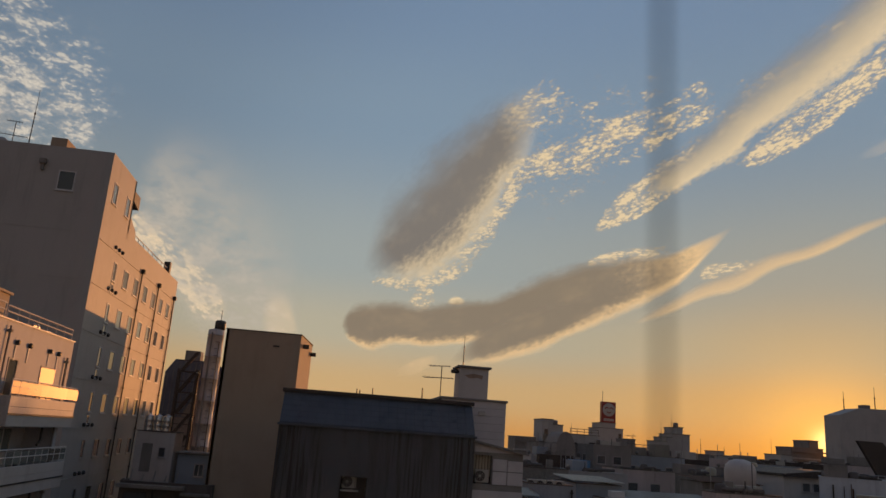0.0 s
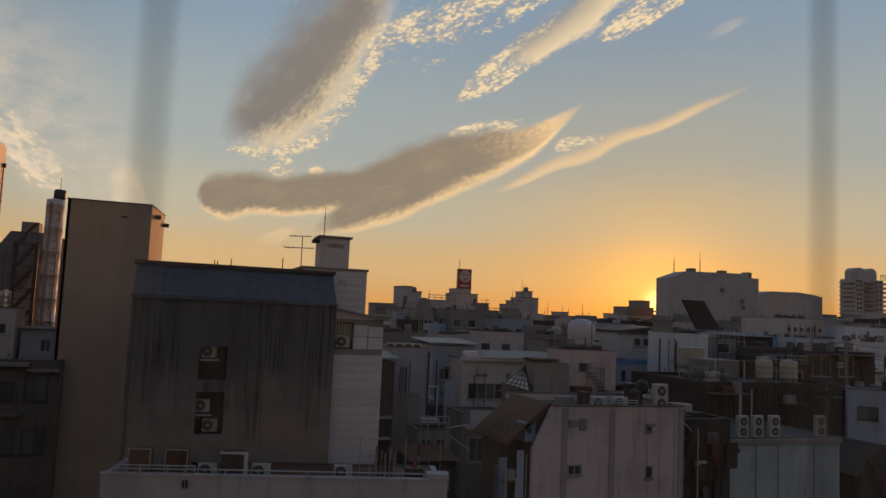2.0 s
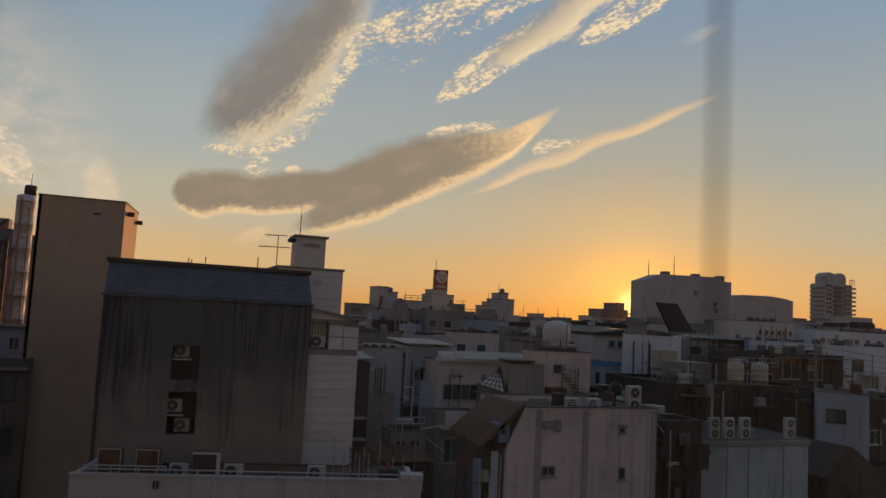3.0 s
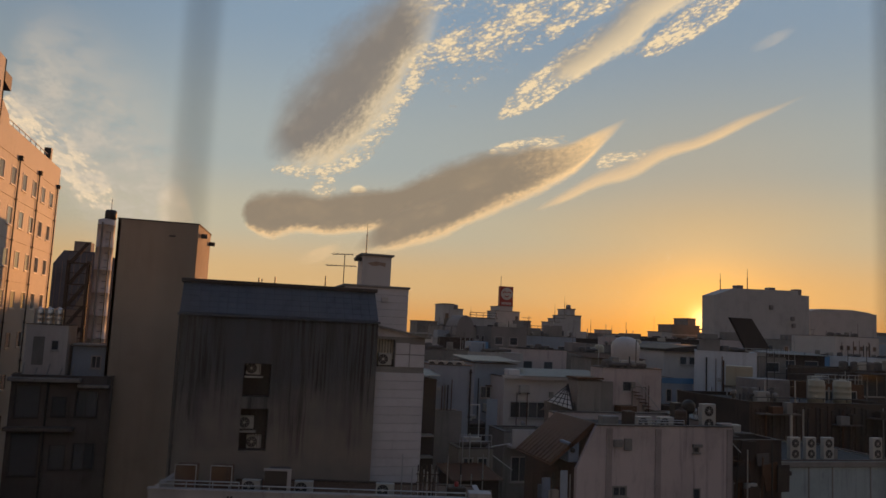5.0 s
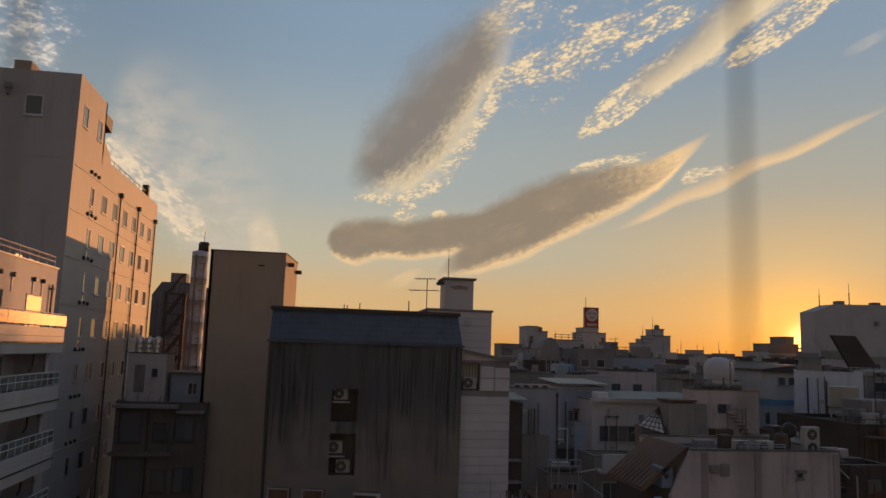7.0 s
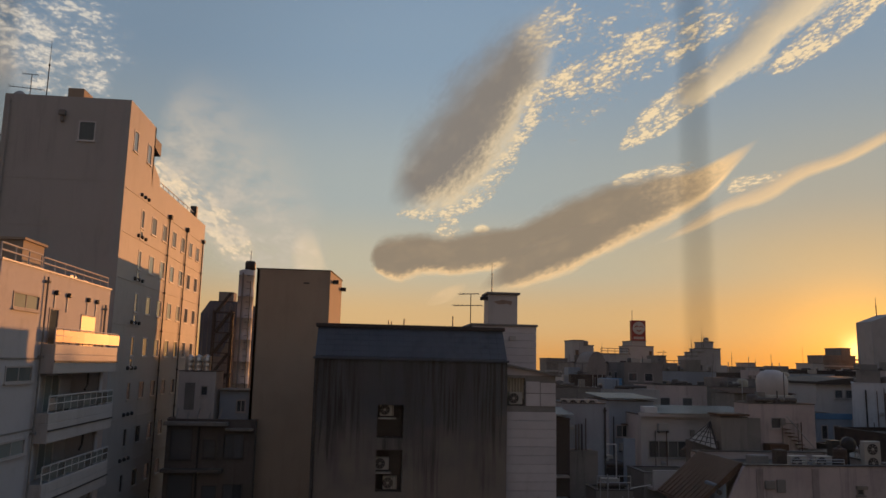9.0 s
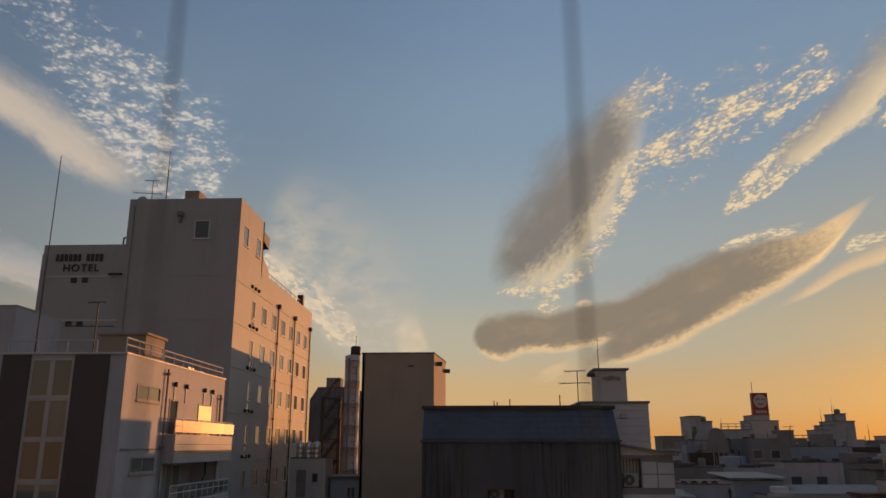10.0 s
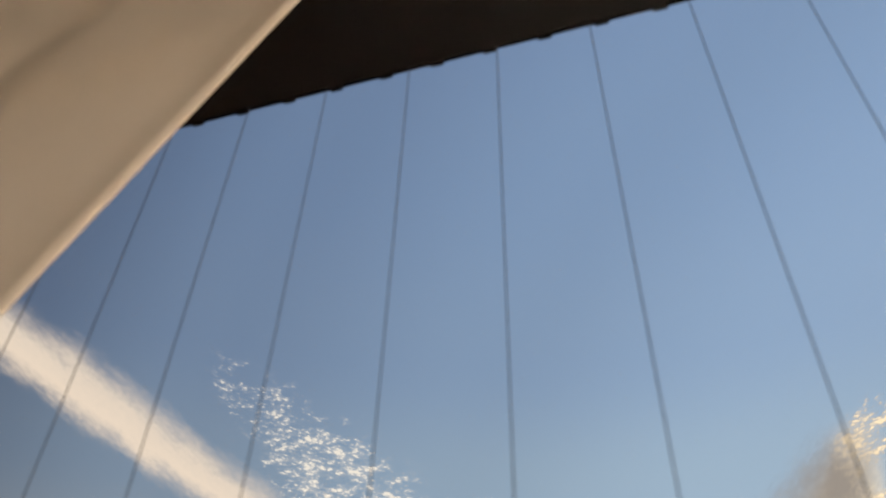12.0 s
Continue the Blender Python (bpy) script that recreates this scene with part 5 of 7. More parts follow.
    part("duct", joined(rod_mesh((5.6, 2.6, top - 0.2), (6.3, 2.6, top + 0.5), 0.16, sides=12), rod_mesh((6.3, 2.6, top + 0.5), (6.9, 2.6, top + 0.5), 0.16, sides=12)), M_STEEL, b)
    railing(b, (2.3, 0.4, top), (4.8, 0.4, top), 0.25, 0.8, 0.02, M_STEEL, 2)
    for u, y, w2, h2, mt in ((2.7, 2.2, 0.5, 0.8, M_UMBER), (4.9, 1.7, 0.7, 0.55, M_UMBER), (5.9, 2.9, 0.45, 1.2, M_BLACK), (1.6, 2.6, 0.9, 0.5, M_GREY)):
        part("roof_box", block_mesh((u, y, top - 0.35, u + w2, y + 0.5, top - 0.35 + h2), bevel=0.02), mt, b)
    part("fan_drum", turned_mesh([(0.3, 0), (0.36, 0.03), (0.36, 0.22), (0.2, 0.26)], 18), M_BLACK, b, (6.15, 2.2, top + 0.75), (90, 0, 0))
    part("fan_post", rod_mesh((6.15, 2.1, top - 0.35), (6.15, 2.1, top + 0.6), 0.05), M_BLACK, b)


pink_house()


def skylight():
    b = thing("glazed_roof_lantern", 16.1, 38.2, 0, "small glazed roof lantern with dark glazing bars", "roof lantern")
    part("base", block_mesh((0.9, 0, 0, 2.3, 0.9, EYE_Z - 3.6)), M_SOOTY, b)
    # a leaning triangle of glass and its bars, hinged at the sill
    lean = (-30, 0, 0)
    at = (0.7, -0.2, EYE_Z - 3.95)
    part("glazing", prism_mesh([(0.0, 0.45), (1.35, 0.0), (1.35, 1.42)], 0.05), M_GLAZE, b, at, lean)
    for k in range(5):
        part("glazing_bar", rod_mesh((1.35 * k / 5, -0.02, 0.45 - 0.45 * k / 5), (1.35, -0.02, 1.42 - 0.05 * k), 0.025), M_BLACK, b, at, lean)
    for k in range(4):
        part("glazing_bar", rod_mesh((0.12 + 0.32 * k, -0.03, 0.5 + 0.22 * k), (1.35, -0.03, 0.22 + 0.3 * k), 0.02), M_BLACK, b, at, lean)
    part("ridge_post", block_mesh((1.35, -0.06, 0.0, 1.43, 0.06, 1.5)), M_BLACK, b, at, lean)
    part("side_wall", prism_mesh([(0.7, -0.6), (2.2, -0.6), (2.2, 0.55)], 0.1), M_SOOTY, b, (0, 0.95, EYE_Z - 3.55))
    h = building("weathered_roof_hut", 18.45, 38.0, 1.4, 1.2, EYE_Z - 2.4, M_GREY, "weathered grey rooftop hut", "hut")
    part("eave", block_mesh((-0.1, -0.15, EYE_Z - 2.3, 1.5, 1.3, EYE_Z - 2.2)), M_BROWN, h)


skylight()


def green_house():
    top = EYE_Z - 6.7
    b = building("pale_green_building", 31.1, 38.0, 9.0, 8.0, top, M_GREEN, "pale greenish rendered building with stained wall panels", "building", parapet=0.05)
    for u in (2.4, 4.1, 6.9):
        part("panel_joint", block_mesh((u, -0.03, 0, u + 0.08, -0.002, top - 0.05)), M_GREY, b)
    part("cornice", block_mesh((-0.1, -0.12, top - 0.35, 9.1, -0.002, top - 0.05), bevel=0.02), M_GREY, b)
    part("wall_lamp", block_mesh((0.9, -0.2, top - 0.8, 1.1, -0.002, top - 0.55), bevel=0.02), M_BLACK, b)
    for x, n in ((33.00, 2), (34.14, 2), (35.43, 2), (39.09, 2)):
        ac_unit(x, 38.45, top - 0.05, n, w=0.75)
    part("cabinet", block_mesh((0.2, 1.0, top - 0.35, 0.75, 1.5, top + 0.3), bevel=0.06), M_GREY, b)
    part("cabinet", block_mesh((4.9, 1.0, top - 0.35, 5.5, 1.5, top + 0.55), bevel=0.02), M_GREY, b)
    part("pipe", rod_mesh((2.5, 1.5, top - 0.35), (2.5, 1.5, top + 2.5), 0.08), M_STEEL, b)
    d = building("dark_clad_building", 36.0, 46.5, 13.3, 9.0, EYE_Z - 4.1, M_UMBER, "dark sheet-clad building with rooftop tanks", "building", parapet=0.2)
    railing(d, (0.3, 0.3, EYE_Z - 4.0), (13.0, 0.3, EYE_Z - 4.0), 0.25, 2.0, 0.03, M_BLACK, 1)
    rng = random.Random(31)
    for k in range(38):
        u, h2 = 0.15 + 0.345 * k, rng.uniform(0.0, 0.5)
        part("cladding_board", block_mesh((u, -0.05 - 0.03 * (k % 3), EYE_Z - 9.5, u + 0.3, -0.002, EYE_Z - 4.15 - h2), bevel=0.008), rng.choice((M_UMBER, M_DARK, M_DARK)), d)
    for u, z0, z1, r2, mt in ((4.4, -8, -4.5, 0.07, M_STEEL), (4.8, -8, -5.2, 0.05, M_BLACK), (7.9, -8, -4.6, 0.06, M_BROWN), (11.6, -9, -4.3, 0.05, M_STEEL), (1.2, -8, -4.7, 0.08, M_BROWN), (9.6, -8, -5.4, 0.05, M_BLACK)):
        part("wall_pipe", rod_mesh((u, -0.22, EYE_Z + z0), (u, -0.22, EYE_Z + z1), r2), mt, d)
    for u, z, w2 in ((0.4, -4.9, 3.4), (7.0, -5.6, 2.2), (10.2, -5.1, 2.4)):
        part("ledge", block_mesh((u, -0.8, EYE_Z + z, u + w2, -0.002, EYE_Z + z + 0.1)), M_SOOTY, d)
    for u, z, w2, h2, mt in ((7.3, -5.5, 0.8, 0.6, M_GREY), (8.3, -5.5, 0.6, 0.75, M_UMBER), (1.4, -4.8, 0.9, 0.5, M_BROWN), (2.6, -4.8, 0.5, 0.8, M_GREY), (10.9, -5.0, 0.7, 0.5, M_UMBER)):
        part("wall_unit", block_mesh((u, -0.7, EYE_Z + z, u + w2, -0.2, EYE_Z + z + h2), bevel=0.02), mt, d)
    water_tank(43.1, 48.0, EYE_Z - 4.3, 0.58, 1.85)
    water_tank(45.5, 48.0, EYE_Z - 4.3, 0.62, 1.85)
    part("roof_pipes", joined(*[rod_mesh((6.9 + 0.4 * k, 2.2, EYE_Z - 4.3), (6.9 + 0.4 * k, 2.2, EYE_Z - 2.6 - 0.2 * (k % 3)), 0.06) for k in range(8)]), M_STEEL, d)
    part("roof_shed", block_mesh((3.0, 3.0, EYE_Z - 4.3, 6.0, 5.5, EYE_Z - 2.6), bevel=0.03), M_FARDARK, d)
    w = building("white_corner_house", 45.3, 42.2, 3.35, 3.0, EYE_Z - 4.0, M_BLUEWHITE, "bluish white rendered house with a small window", "house",
                 front=[(0.6, EYE_Z - 6.1, 1.3, 0.95, 2)], parapet=0.2, frame_mat=M_DARK, rz=-44.0)
    part("roof_unit", block_mesh((2.2, 0.4, EYE_Z - 4.4, 2.9, 1.2, EYE_Z - 3.3), bevel=0.03), M_BROWN, w)
    low = building("dark_gabled_shed", 42.5, 38.6, 7.5, 3.0, EYE_Z - 9.0, M_UMBER, "dark shed with sloping roofs and an outside stair", "shed")
    part("gable_roof", prism_mesh([(-0.4, EYE_Z - 9.3), (1.6, EYE_Z - 7.3), (2.0, EYE_Z - 7.3), (4.0, EYE_Z - 8.6), (7.6, EYE_Z - 8.8), (7.6, EYE_Z - 9.0), (4.0, EYE_Z - 8.9)], 3.2), M_UMBER, low, (0, -0.1, 0))
    part("stair_rail", rod_mesh((0.2, -0.2, EYE_Z - 8.0), (3.6, -0.2, EYE_Z - 11.5), 0.07), M_BROWN, low)
    part("stair_rail", rod_mesh((0.2, -0.9, EYE_Z - 8.9), (3.6, -0.9, EYE_Z - 12.4), 0.05), M_BROWN, low)
    for k in range(14):
        part("stair_tread", block_mesh((0.3 + 0.24 * k, -0.9, EYE_Z - 9.0 - 0.25 * k, 0.6 + 0.24 * k, -0.25, EYE_Z - 8.95 - 0.25 * k)), M_UMBER, low)
        if k % 3 == 0:
            part("stair_post", rod_mesh((0.3 + 0.24 * k, -0.9, EYE_Z - 9.9 - 0.25 * k), (0.3 + 0.24 * k, -0.9, EYE_Z - 8.0 - 0.25 * k), 0.03), M_BROWN, low)
    for k in range(9):
        part("roof_seam", block_mesh((0, 0, 0, 0.04, 3.2, 0.05)), M_BLACK, low, (4.2 + 0.4 * k, -0.1, EYE_Z - 8.61 - 0.022 * k))
    building("grey_end_house", 50.2, 43.0, 9.0, 7.0, EYE_Z - 4.6, M_UMBER, "dark grey concrete house with a flat roof", "house", front=[(1.2, EYE_Z - 8.0, 1.3, 1.1, 2), (4.0, EYE_Z - 8.0, 1.3, 1.1, 2)], frame_mat=M_STEEL)
    y = building("dark_yard_house", 24.6, 37.0, 6.2, 7.0, EYE_Z - 5.4, M_UMBER, "dark low house behind the roofs with an outside stair", "house")
    part("side_wall", block_mesh((0.6, -0.4, EYE_Z - 8.5, 2.6, -0.2, EYE_Z - 4.4)), M_PINK, y)
    for k in range(8):
        part("stair_tread", block_mesh((0.8 + 0.22 * k, -0.9, EYE_Z - 5.0 - 0.2 * k, 1.1 + 0.22 * k, -0.4, EYE_Z - 4.95 - 0.2 * k)), M_BROWN, y)
    part("stair_rail", rod_mesh((0.8, -0.9, EYE_Z - 4.1), (2.8, -0.9, EYE_Z - 5.9), 0.03), M_STEEL, y)
    rng = random.Random(12)
    for k in range(22):
        u, z = rng.uniform(-0.4, 5.6), rng.uniform(-11.0, -5.9)
        part("lean_sheet", block_mesh((0, 0, 0, rng.uniform(0.3, 1.1), 0.05, rng.uniform(0.4, 1.6)), bevel=0.01), rng.choice((M_UMBER, M_BROWN, M_DARK, M_SOOTY)), y, (u, -0.35 - 0.05 * (k % 5), EYE_Z + z), (rng.uniform(-8, 8), rng.uniform(-14, 14), 0))
    for k in range(7):
        part("yard_pipe", rod_mesh((0.2 + 0.8 * k, -0.7, EYE_Z - 12), (0.2 + 0.8 * k + 0.2 * (k % 2), -0.7, EYE_Z - 5.4 - 0.4 * (k % 3)), 0.04), (M_BLACK, M_STEEL, M_BROWN)[k % 3], y)


green_house()


# ------------------------------------------------------------------ middle distance
def corrugated(parent, x, y, z, w, d, fall=0.35, mat=None):
    """A corrugated sheet roof with real waves, falling towards the front."""
    n = int(w / 0.18)
    verts, faces = [], []
    for i in range(n * 2 + 1):
        u = w * i / (2 * n)
        dz = 0.06 * (i % 2)
        for v, zz in ((0, z), (d, z + fall)):
            verts += [(x + u, y + v, zz + dz), (x + u, y + v, zz + dz - 0.02)]
    for i in range(2 * n):
        a = 4 * i
        faces += [(a, a + 4, a + 6, a + 2), (a + 1, a + 3, a + 7, a + 5), (a, a + 1, a + 5, a + 4), (a + 2, a + 6, a + 7, a + 3)]
    part("sheet_roof", mesh_from("sheet", verts, faces), mat or M_CORR, parent)


def middle_houses():
    b = building("bluish_white_block", 12.75, 48.0, 2.8, 6.0, EYE_Z - 2.3, M_BLUEWHITE, "bluish white block with air conditioners on its roof", "building",
                 front=[(0.3, EYE_Z - 6.0, 1.6, 0.9, 2), (1.4, EYE_Z - 9.0, 0.9, 1.1, 1)], parapet=0.4)
    for k in range(4):
        ac_unit(13.1 + 0.62 * k, 48.6, EYE_Z - 2.7, 1, w=0.55, label="small white rooftop air conditioner unit")
    part("lower_wall", block_mesh((-0.1, -0.3, 0, 2.2, -0.002, EYE_Z - 5.2)), M_GREY, b)
    drainpipe(b, 2.75, 0, 0, EYE_Z - 2.5, (0, -1), 0.06)
    # filler for the lane, its shade put in as dark wall colour
    n = building("narrow_dark_lane_house", 10.4, 46.5, 2.4, 6.0, EYE_Z - 3.2, M_DARK, "narrow house in the gap between walls, coloured dark for the lane's shade", "house")
    corrugated(n, -0.2, -0.6, EYE_Z - 2.9, 2.8, 2.5, 0.3)
    part("pole", rod_mesh((1.0, -0.8, 0), (1.0, -0.8, EYE_Z - 2.5), 0.06), M_STEEL, n)
    part("balcony_shelf", block_mesh((0.9, -0.7, EYE_Z - 6.6, 2.2, -0.002, EYE_Z - 6.5), (0.9, -0.7, EYE_Z - 7.9, 2.2, -0.002, EYE_Z - 7.8)), M_STEEL, n)
    g = building("grey_block", 18.1, 55.0, 3.4, 6.0, EYE_Z - 2.4, M_BLUEWHITE, "grey block under a corrugated roof", "building", front=[(0.5, EYE_Z - 5.0, 1.0, 0.9, 2), (2.0, EYE_Z - 5.0, 0.9, 0.9, 2)])
    corrugated(g, -0.3, -0.5, EYE_Z - 2.2, 3.9, 5.5, 0.2)
    w = building("white_workshop", 19.4, 52.0, 8.2, 4.0, EYE_Z - 3.2, M_WHITE, "white workshop with a wide window and sheet roof", "workshop",
                 front=[(0.5, EYE_Z - 6.1, 2.9, 1.2, 4)], frame_mat=M_STEEL)
    corrugated(w, 1.2, -0.6, EYE_Z - 3.05, 7.2, 4.4, 0.35)
    part("fascia", block_mesh((-0.3, -0.5, EYE_Z - 3.25, 8.4, -0.3, EYE_Z - 3.0)), M_WHITE, w)
    part("parapet_box", block_mesh((0.2, -0.3, EYE_Z - 3.0, 1.1, 0.6, EYE_Z - 2.6), bevel=0.02), M_TRIM, w)
    c = building("white_balcony_house", 17.3, 46.0, 3.5, 3.0, EYE_Z - 6.3, M_GREY, "grey house with a walled balcony", "house", front=[(0.5, EYE_Z - 9.4, 1.2, 1.6, 2), (2.2, EYE_Z - 9.4, 1.2, 1.6, 2)])
    part("balcony_wall", block_mesh((0.2, -1.0, EYE_Z - 7.1, 3.5, -0.85, EYE_Z - 6.0), (0.2, -0.85, EYE_Z - 7.2, 3.5, -0.002, EYE_Z - 7.05)), M_WHITE, c)
    part("laundry_frame", joined(rod_mesh((-1.6, -0.6, EYE_Z - 7.2), (0.2, -0.6, EYE_Z - 6.9), 0.03), rod_mesh((-1.6, -0.6, EYE_Z - 7.2), (0.1, -1.4, EYE_Z - 8.4), 0.03)), M_TRIM, c)
    # the dark of this gap is given to the house as wall colour, standing for shade
    o = building("shadowed_house", 15.2, 50.0, 3.2, 4.5, EYE_Z - 6.6, M_DARK, "low house coloured dark for shade, with a white door frame", "house")
    part("door_frame", joined(rod_mesh((0.4, -0.05, EYE_Z - 8.0), (0.9, -0.05, EYE_Z - 5.0), 0.04), rod_mesh((0.9, -0.05, EYE_Z - 5.0), (1.7, -0.05, EYE_Z - 5.0), 0.04), rod_mesh((1.7, -0.05, EYE_Z - 8), (1.7, -0.05, EYE_Z - 5.0), 0.04)), M_TRIM, o)
    part("white_panel", block_mesh((2.2, -0.1, EYE_Z - 8.4, 3.0, -0.002, EYE_Z - 4.6)), M_BLUEWHITE, o)
    p = building("pinkish_roof_house", 25.2, 48.0, 4.6, 1.9, EYE_Z - 2.1, M_PINK, "pinkish rendered rooftop house with an outside stair", "house", front=[(1.5, EYE_Z - 3.7, 0.75, 0.75, 1)])
    for k in range(9):
        part("stair_tread", block_mesh((2.2 + 0.22 * k, -0.7, EYE_Z - 3.7 - 0.24 * k, 2.5 + 0.22 * k, -0.05, EYE_Z - 3.65 - 0.24 * k)), M_BROWN, p)
    part("stair_rail", rod_mesh((2.2, -0.7, EYE_Z - 2.8), (4.3, -0.7, EYE_Z - 5.1), 0.03), M_STEEL, p)
    part("mossy_wall", block_mesh((-1.9, -0.4, EYE_Z - 6.5, 0.6, -0.2, EYE_Z - 3.0)), M_GREY, p)
    part("balcony_box", block_mesh((0.9, -0.9, EYE_Z - 5.6, 2.2, -0.05, EYE_Z - 4.6), bevel=0.02), M_BROWN, p)
    s = building("blue_trimmed_house", 38.6, 62.0, 3.2, 5.0, EYE_Z - 3.6, M_BLUEWHITE, "bluish white house with blue trim and rounded corner", "house", front=[(0.4, EYE_Z - 5.6, 0.6, 1.2, 1), (1.5, EYE_Z - 5.6, 0.6, 1.2, 1)])
    part("blue_band", block_mesh((-0.05, -0.06, EYE_Z - 3.9, 3.25, -0.002, EYE_Z - 3.4)), M_BLUE, s)
    part("blue_band", block_mesh((-0.05, -0.06, EYE_Z - 6.5, 3.25, -0.002, EYE_Z - 6.1)), M_BLUE, s)
    t = building("white_blank_house", 41.3, 61.0, 5.3, 6.0, EYE_Z - 0.8, M_PALE, "pale house with a blank rendered wall", "house", rz=-34.0)
    part("roof_box", block_mesh((0.4, 0.3, EYE_Z - 1.0, 2.2, 2.0, EYE_Z + 0.3), bevel=0.02), M_GREY, t)
    k = thing("square_water_tank", 40.0, 55.0, 0, "grey panelled water tank on a steel stand", "water tank", rz=-36.0)
    part("vessel", block_mesh((0.2, 0, EYE_Z - 3.5, 2.3, 2.1, EYE_Z - 1.85), bevel=0.04), M_CREAM, k)
    for i in range(3):
        part("panel_rib", block_mesh((0.17, -0.03, EYE_Z - 3.3 + 0.55 * i, 2.33, -0.002, EYE_Z - 3.26 + 0.55 * i)), M_CREAM, k)
    for x in (0.3, 2.2):
        for y in (0.1, 2.0):
            part("leg", block_mesh((x - 0.06, y - 0.06, EYE_Z - 9, x + 0.06, y + 0.06, EYE_Z - 3.5)), M_STEEL, k)
    part("brace", rod_mesh((0.3, 0.1, EYE_Z - 6), (2.2, 0.1, EYE_Z - 3.6), 0.03), M_STEEL, k)
    h = building("house_under_tank", 36.5, 53.0, 7.2, 6.5, EYE_Z - 5.6, M_DARK, "dark weathered house carrying a tank stand", "house", front=[(1.0, EYE_Z - 8.0, 1.2, 1.0, 2), (4.4, EYE_Z - 8.0, 1.2, 1.0, 2)])
    part("pipework", joined(*[rod_mesh((3.4 + 0.35 * i, -0.2, EYE_Z - 7.5), (3.4 + 0.35 * i, -0.2, EYE_Z - 4.6 - 0.3 * (i % 3)), 0.05) for i in range(9)]), M_STEEL, h)
    # to the right
    q = building("long_white_house", 64.7, 60.0, 18.0, 10.0, EYE_Z - 0.9, M_PALE, "long bluish white building with few windows", "building", front=[(4.6, EYE_Z - 3.6, 1.7, 1.4, 2), (2.0, EYE_Z - 6.4, 1.4, 1.0, 2)])
    part("lower_roof", block_mesh((5.5, -2.5, EYE_Z - 3.9, 17.5, -0.002, EYE_Z - 3.7), (5.5, -2.5, EYE_Z - 11, 17.5, -2.3, EYE_Z - 3.9)), M_WHITE, q)
    z = building("shuttered_house", 54.0, 56.0, 9.5, 8.0, EYE_Z - 1.9, M_UMBER, "dark weathered house with wide shuttered windows", "house", front=[(0.8, EYE_Z - 4.2, 3.2, 2.0, 3), (5.0, EYE_Z - 4.2, 1.8, 2.0, 2)])
    part("awning", block_mesh((0.3, -1.2, EYE_Z - 2.15, 9.0, -0.002, EYE_Z - 2.05)), M_SOOTY, z)
    building("small_white_tower_room", 75.2, 90.0, 3.2, 4.0, EYE_Z - 1.0, M_WHITE, "small white rooftop room", "roof room", front=[(2.2, EYE_Z - 1.9, 0.7, 0.5, 1)])
    building("white_flats", 86.0, 92.0, 8.0, 9.0, EYE_Z + 1.8, M_WHITE, "white flats with a row of small windows", "flats", front=[(0.8 + 1.2 * i, EYE_Z - 0.2, 0.7, 0.7, 1) for i in range(6)])
    building("pale_flats", 96.0, 90.0, 18.0, 9.0, EYE_Z + 0.9, M_PALE, "pale bluish flats with paired windows", "flats", front=[(1.2 + 2.4 * i, EYE_Z - 1.0, 1.0, 0.8, 2) for i in range(7)])
    building("blue_wall_house", 78.8, 88.0, 15.5, 3.0, EYE_Z - 1.1, M_BLUE, "house with a dull blue sheet wall", "house")
    # stadium-like curved roof
    v = thing("curved_roof_hall", 46.8, 75.0, 0, "low hall with a gently curved dark-edged roof", "hall")
    part("wall", block_mesh((0, 0, 0, 13, 10, EYE_Z - 1.0)), M_WHITE, v)
    part("roof", prism_mesh([(13.4 * i / 10 - 0.2, EYE_Z - 0.9 + 0.55 * math.sin(math.pi * i / 10)) for i in range(11)] + [(13.2, EYE_Z - 1.15), (-0.2, EYE_Z - 1.15)], 11), M_DARK, v, (0, -0.6, 0))
    for i in range(4):
        window_part(v, 2.0 + i * 1.2, EYE_Z - 2.6, 0.9, 0.9, at=(0, -0.08, 0), bars=1)


middle_houses()
for i, (nm, w, d, z) in enumerate((("pinkish_roof_house", 4.6, 1.7, -2.45), ("white_blank_house", 5, 5, -1.15), ("house_under_tank", 7, 5, -5.95), ("long_white_house", 18, 6, -1.25),
                                   ("shuttered_house", 9.5, 6, -2.05), ("grey_end_house", 9, 6, -4.95), ("dark_yard_house", 6, 6, -5.75), ("dark_clad_building", 6, 4, -4.3),
                                   ("shadowed_house", 3, 4, -6.95), ("pale_flats", 18, 6, 0.55), ("white_flats", 8, 6, 1.45), ("blue_wall_house", 15, 2.5, -1.45))):
    roof_clutter(bpy.data.objects[nm], w, d, EYE_Z + z, 40 + i, 18)
for i, (nm, w, z1) in enumerate((("white_workshop", 8, -3.3), ("pinkish_roof_house", 4.9, -2.3), ("white_blank_house", 5.2, -1.0), ("house_under_tank", 7, -5.7), ("long_white_house", 18, -1.1), ("shuttered_house", 9.5, -2.0),
                                ("grey_block", 3.4, -2.5), ("bluish_white_block", 2.9, -2.5), ("shadowed_house", 3.2, -6.7), ("pale_flats", 18, 0.7), ("white_flats", 8, 1.5), ("grey_end_house", 9, -4.7), ("dark_yard_house", 6, -5.5))):
    wall_clutter(bpy.data.objects[nm], w, EYE_Z - 12, EYE_Z + z1, 90 + i, 9 + int(w))


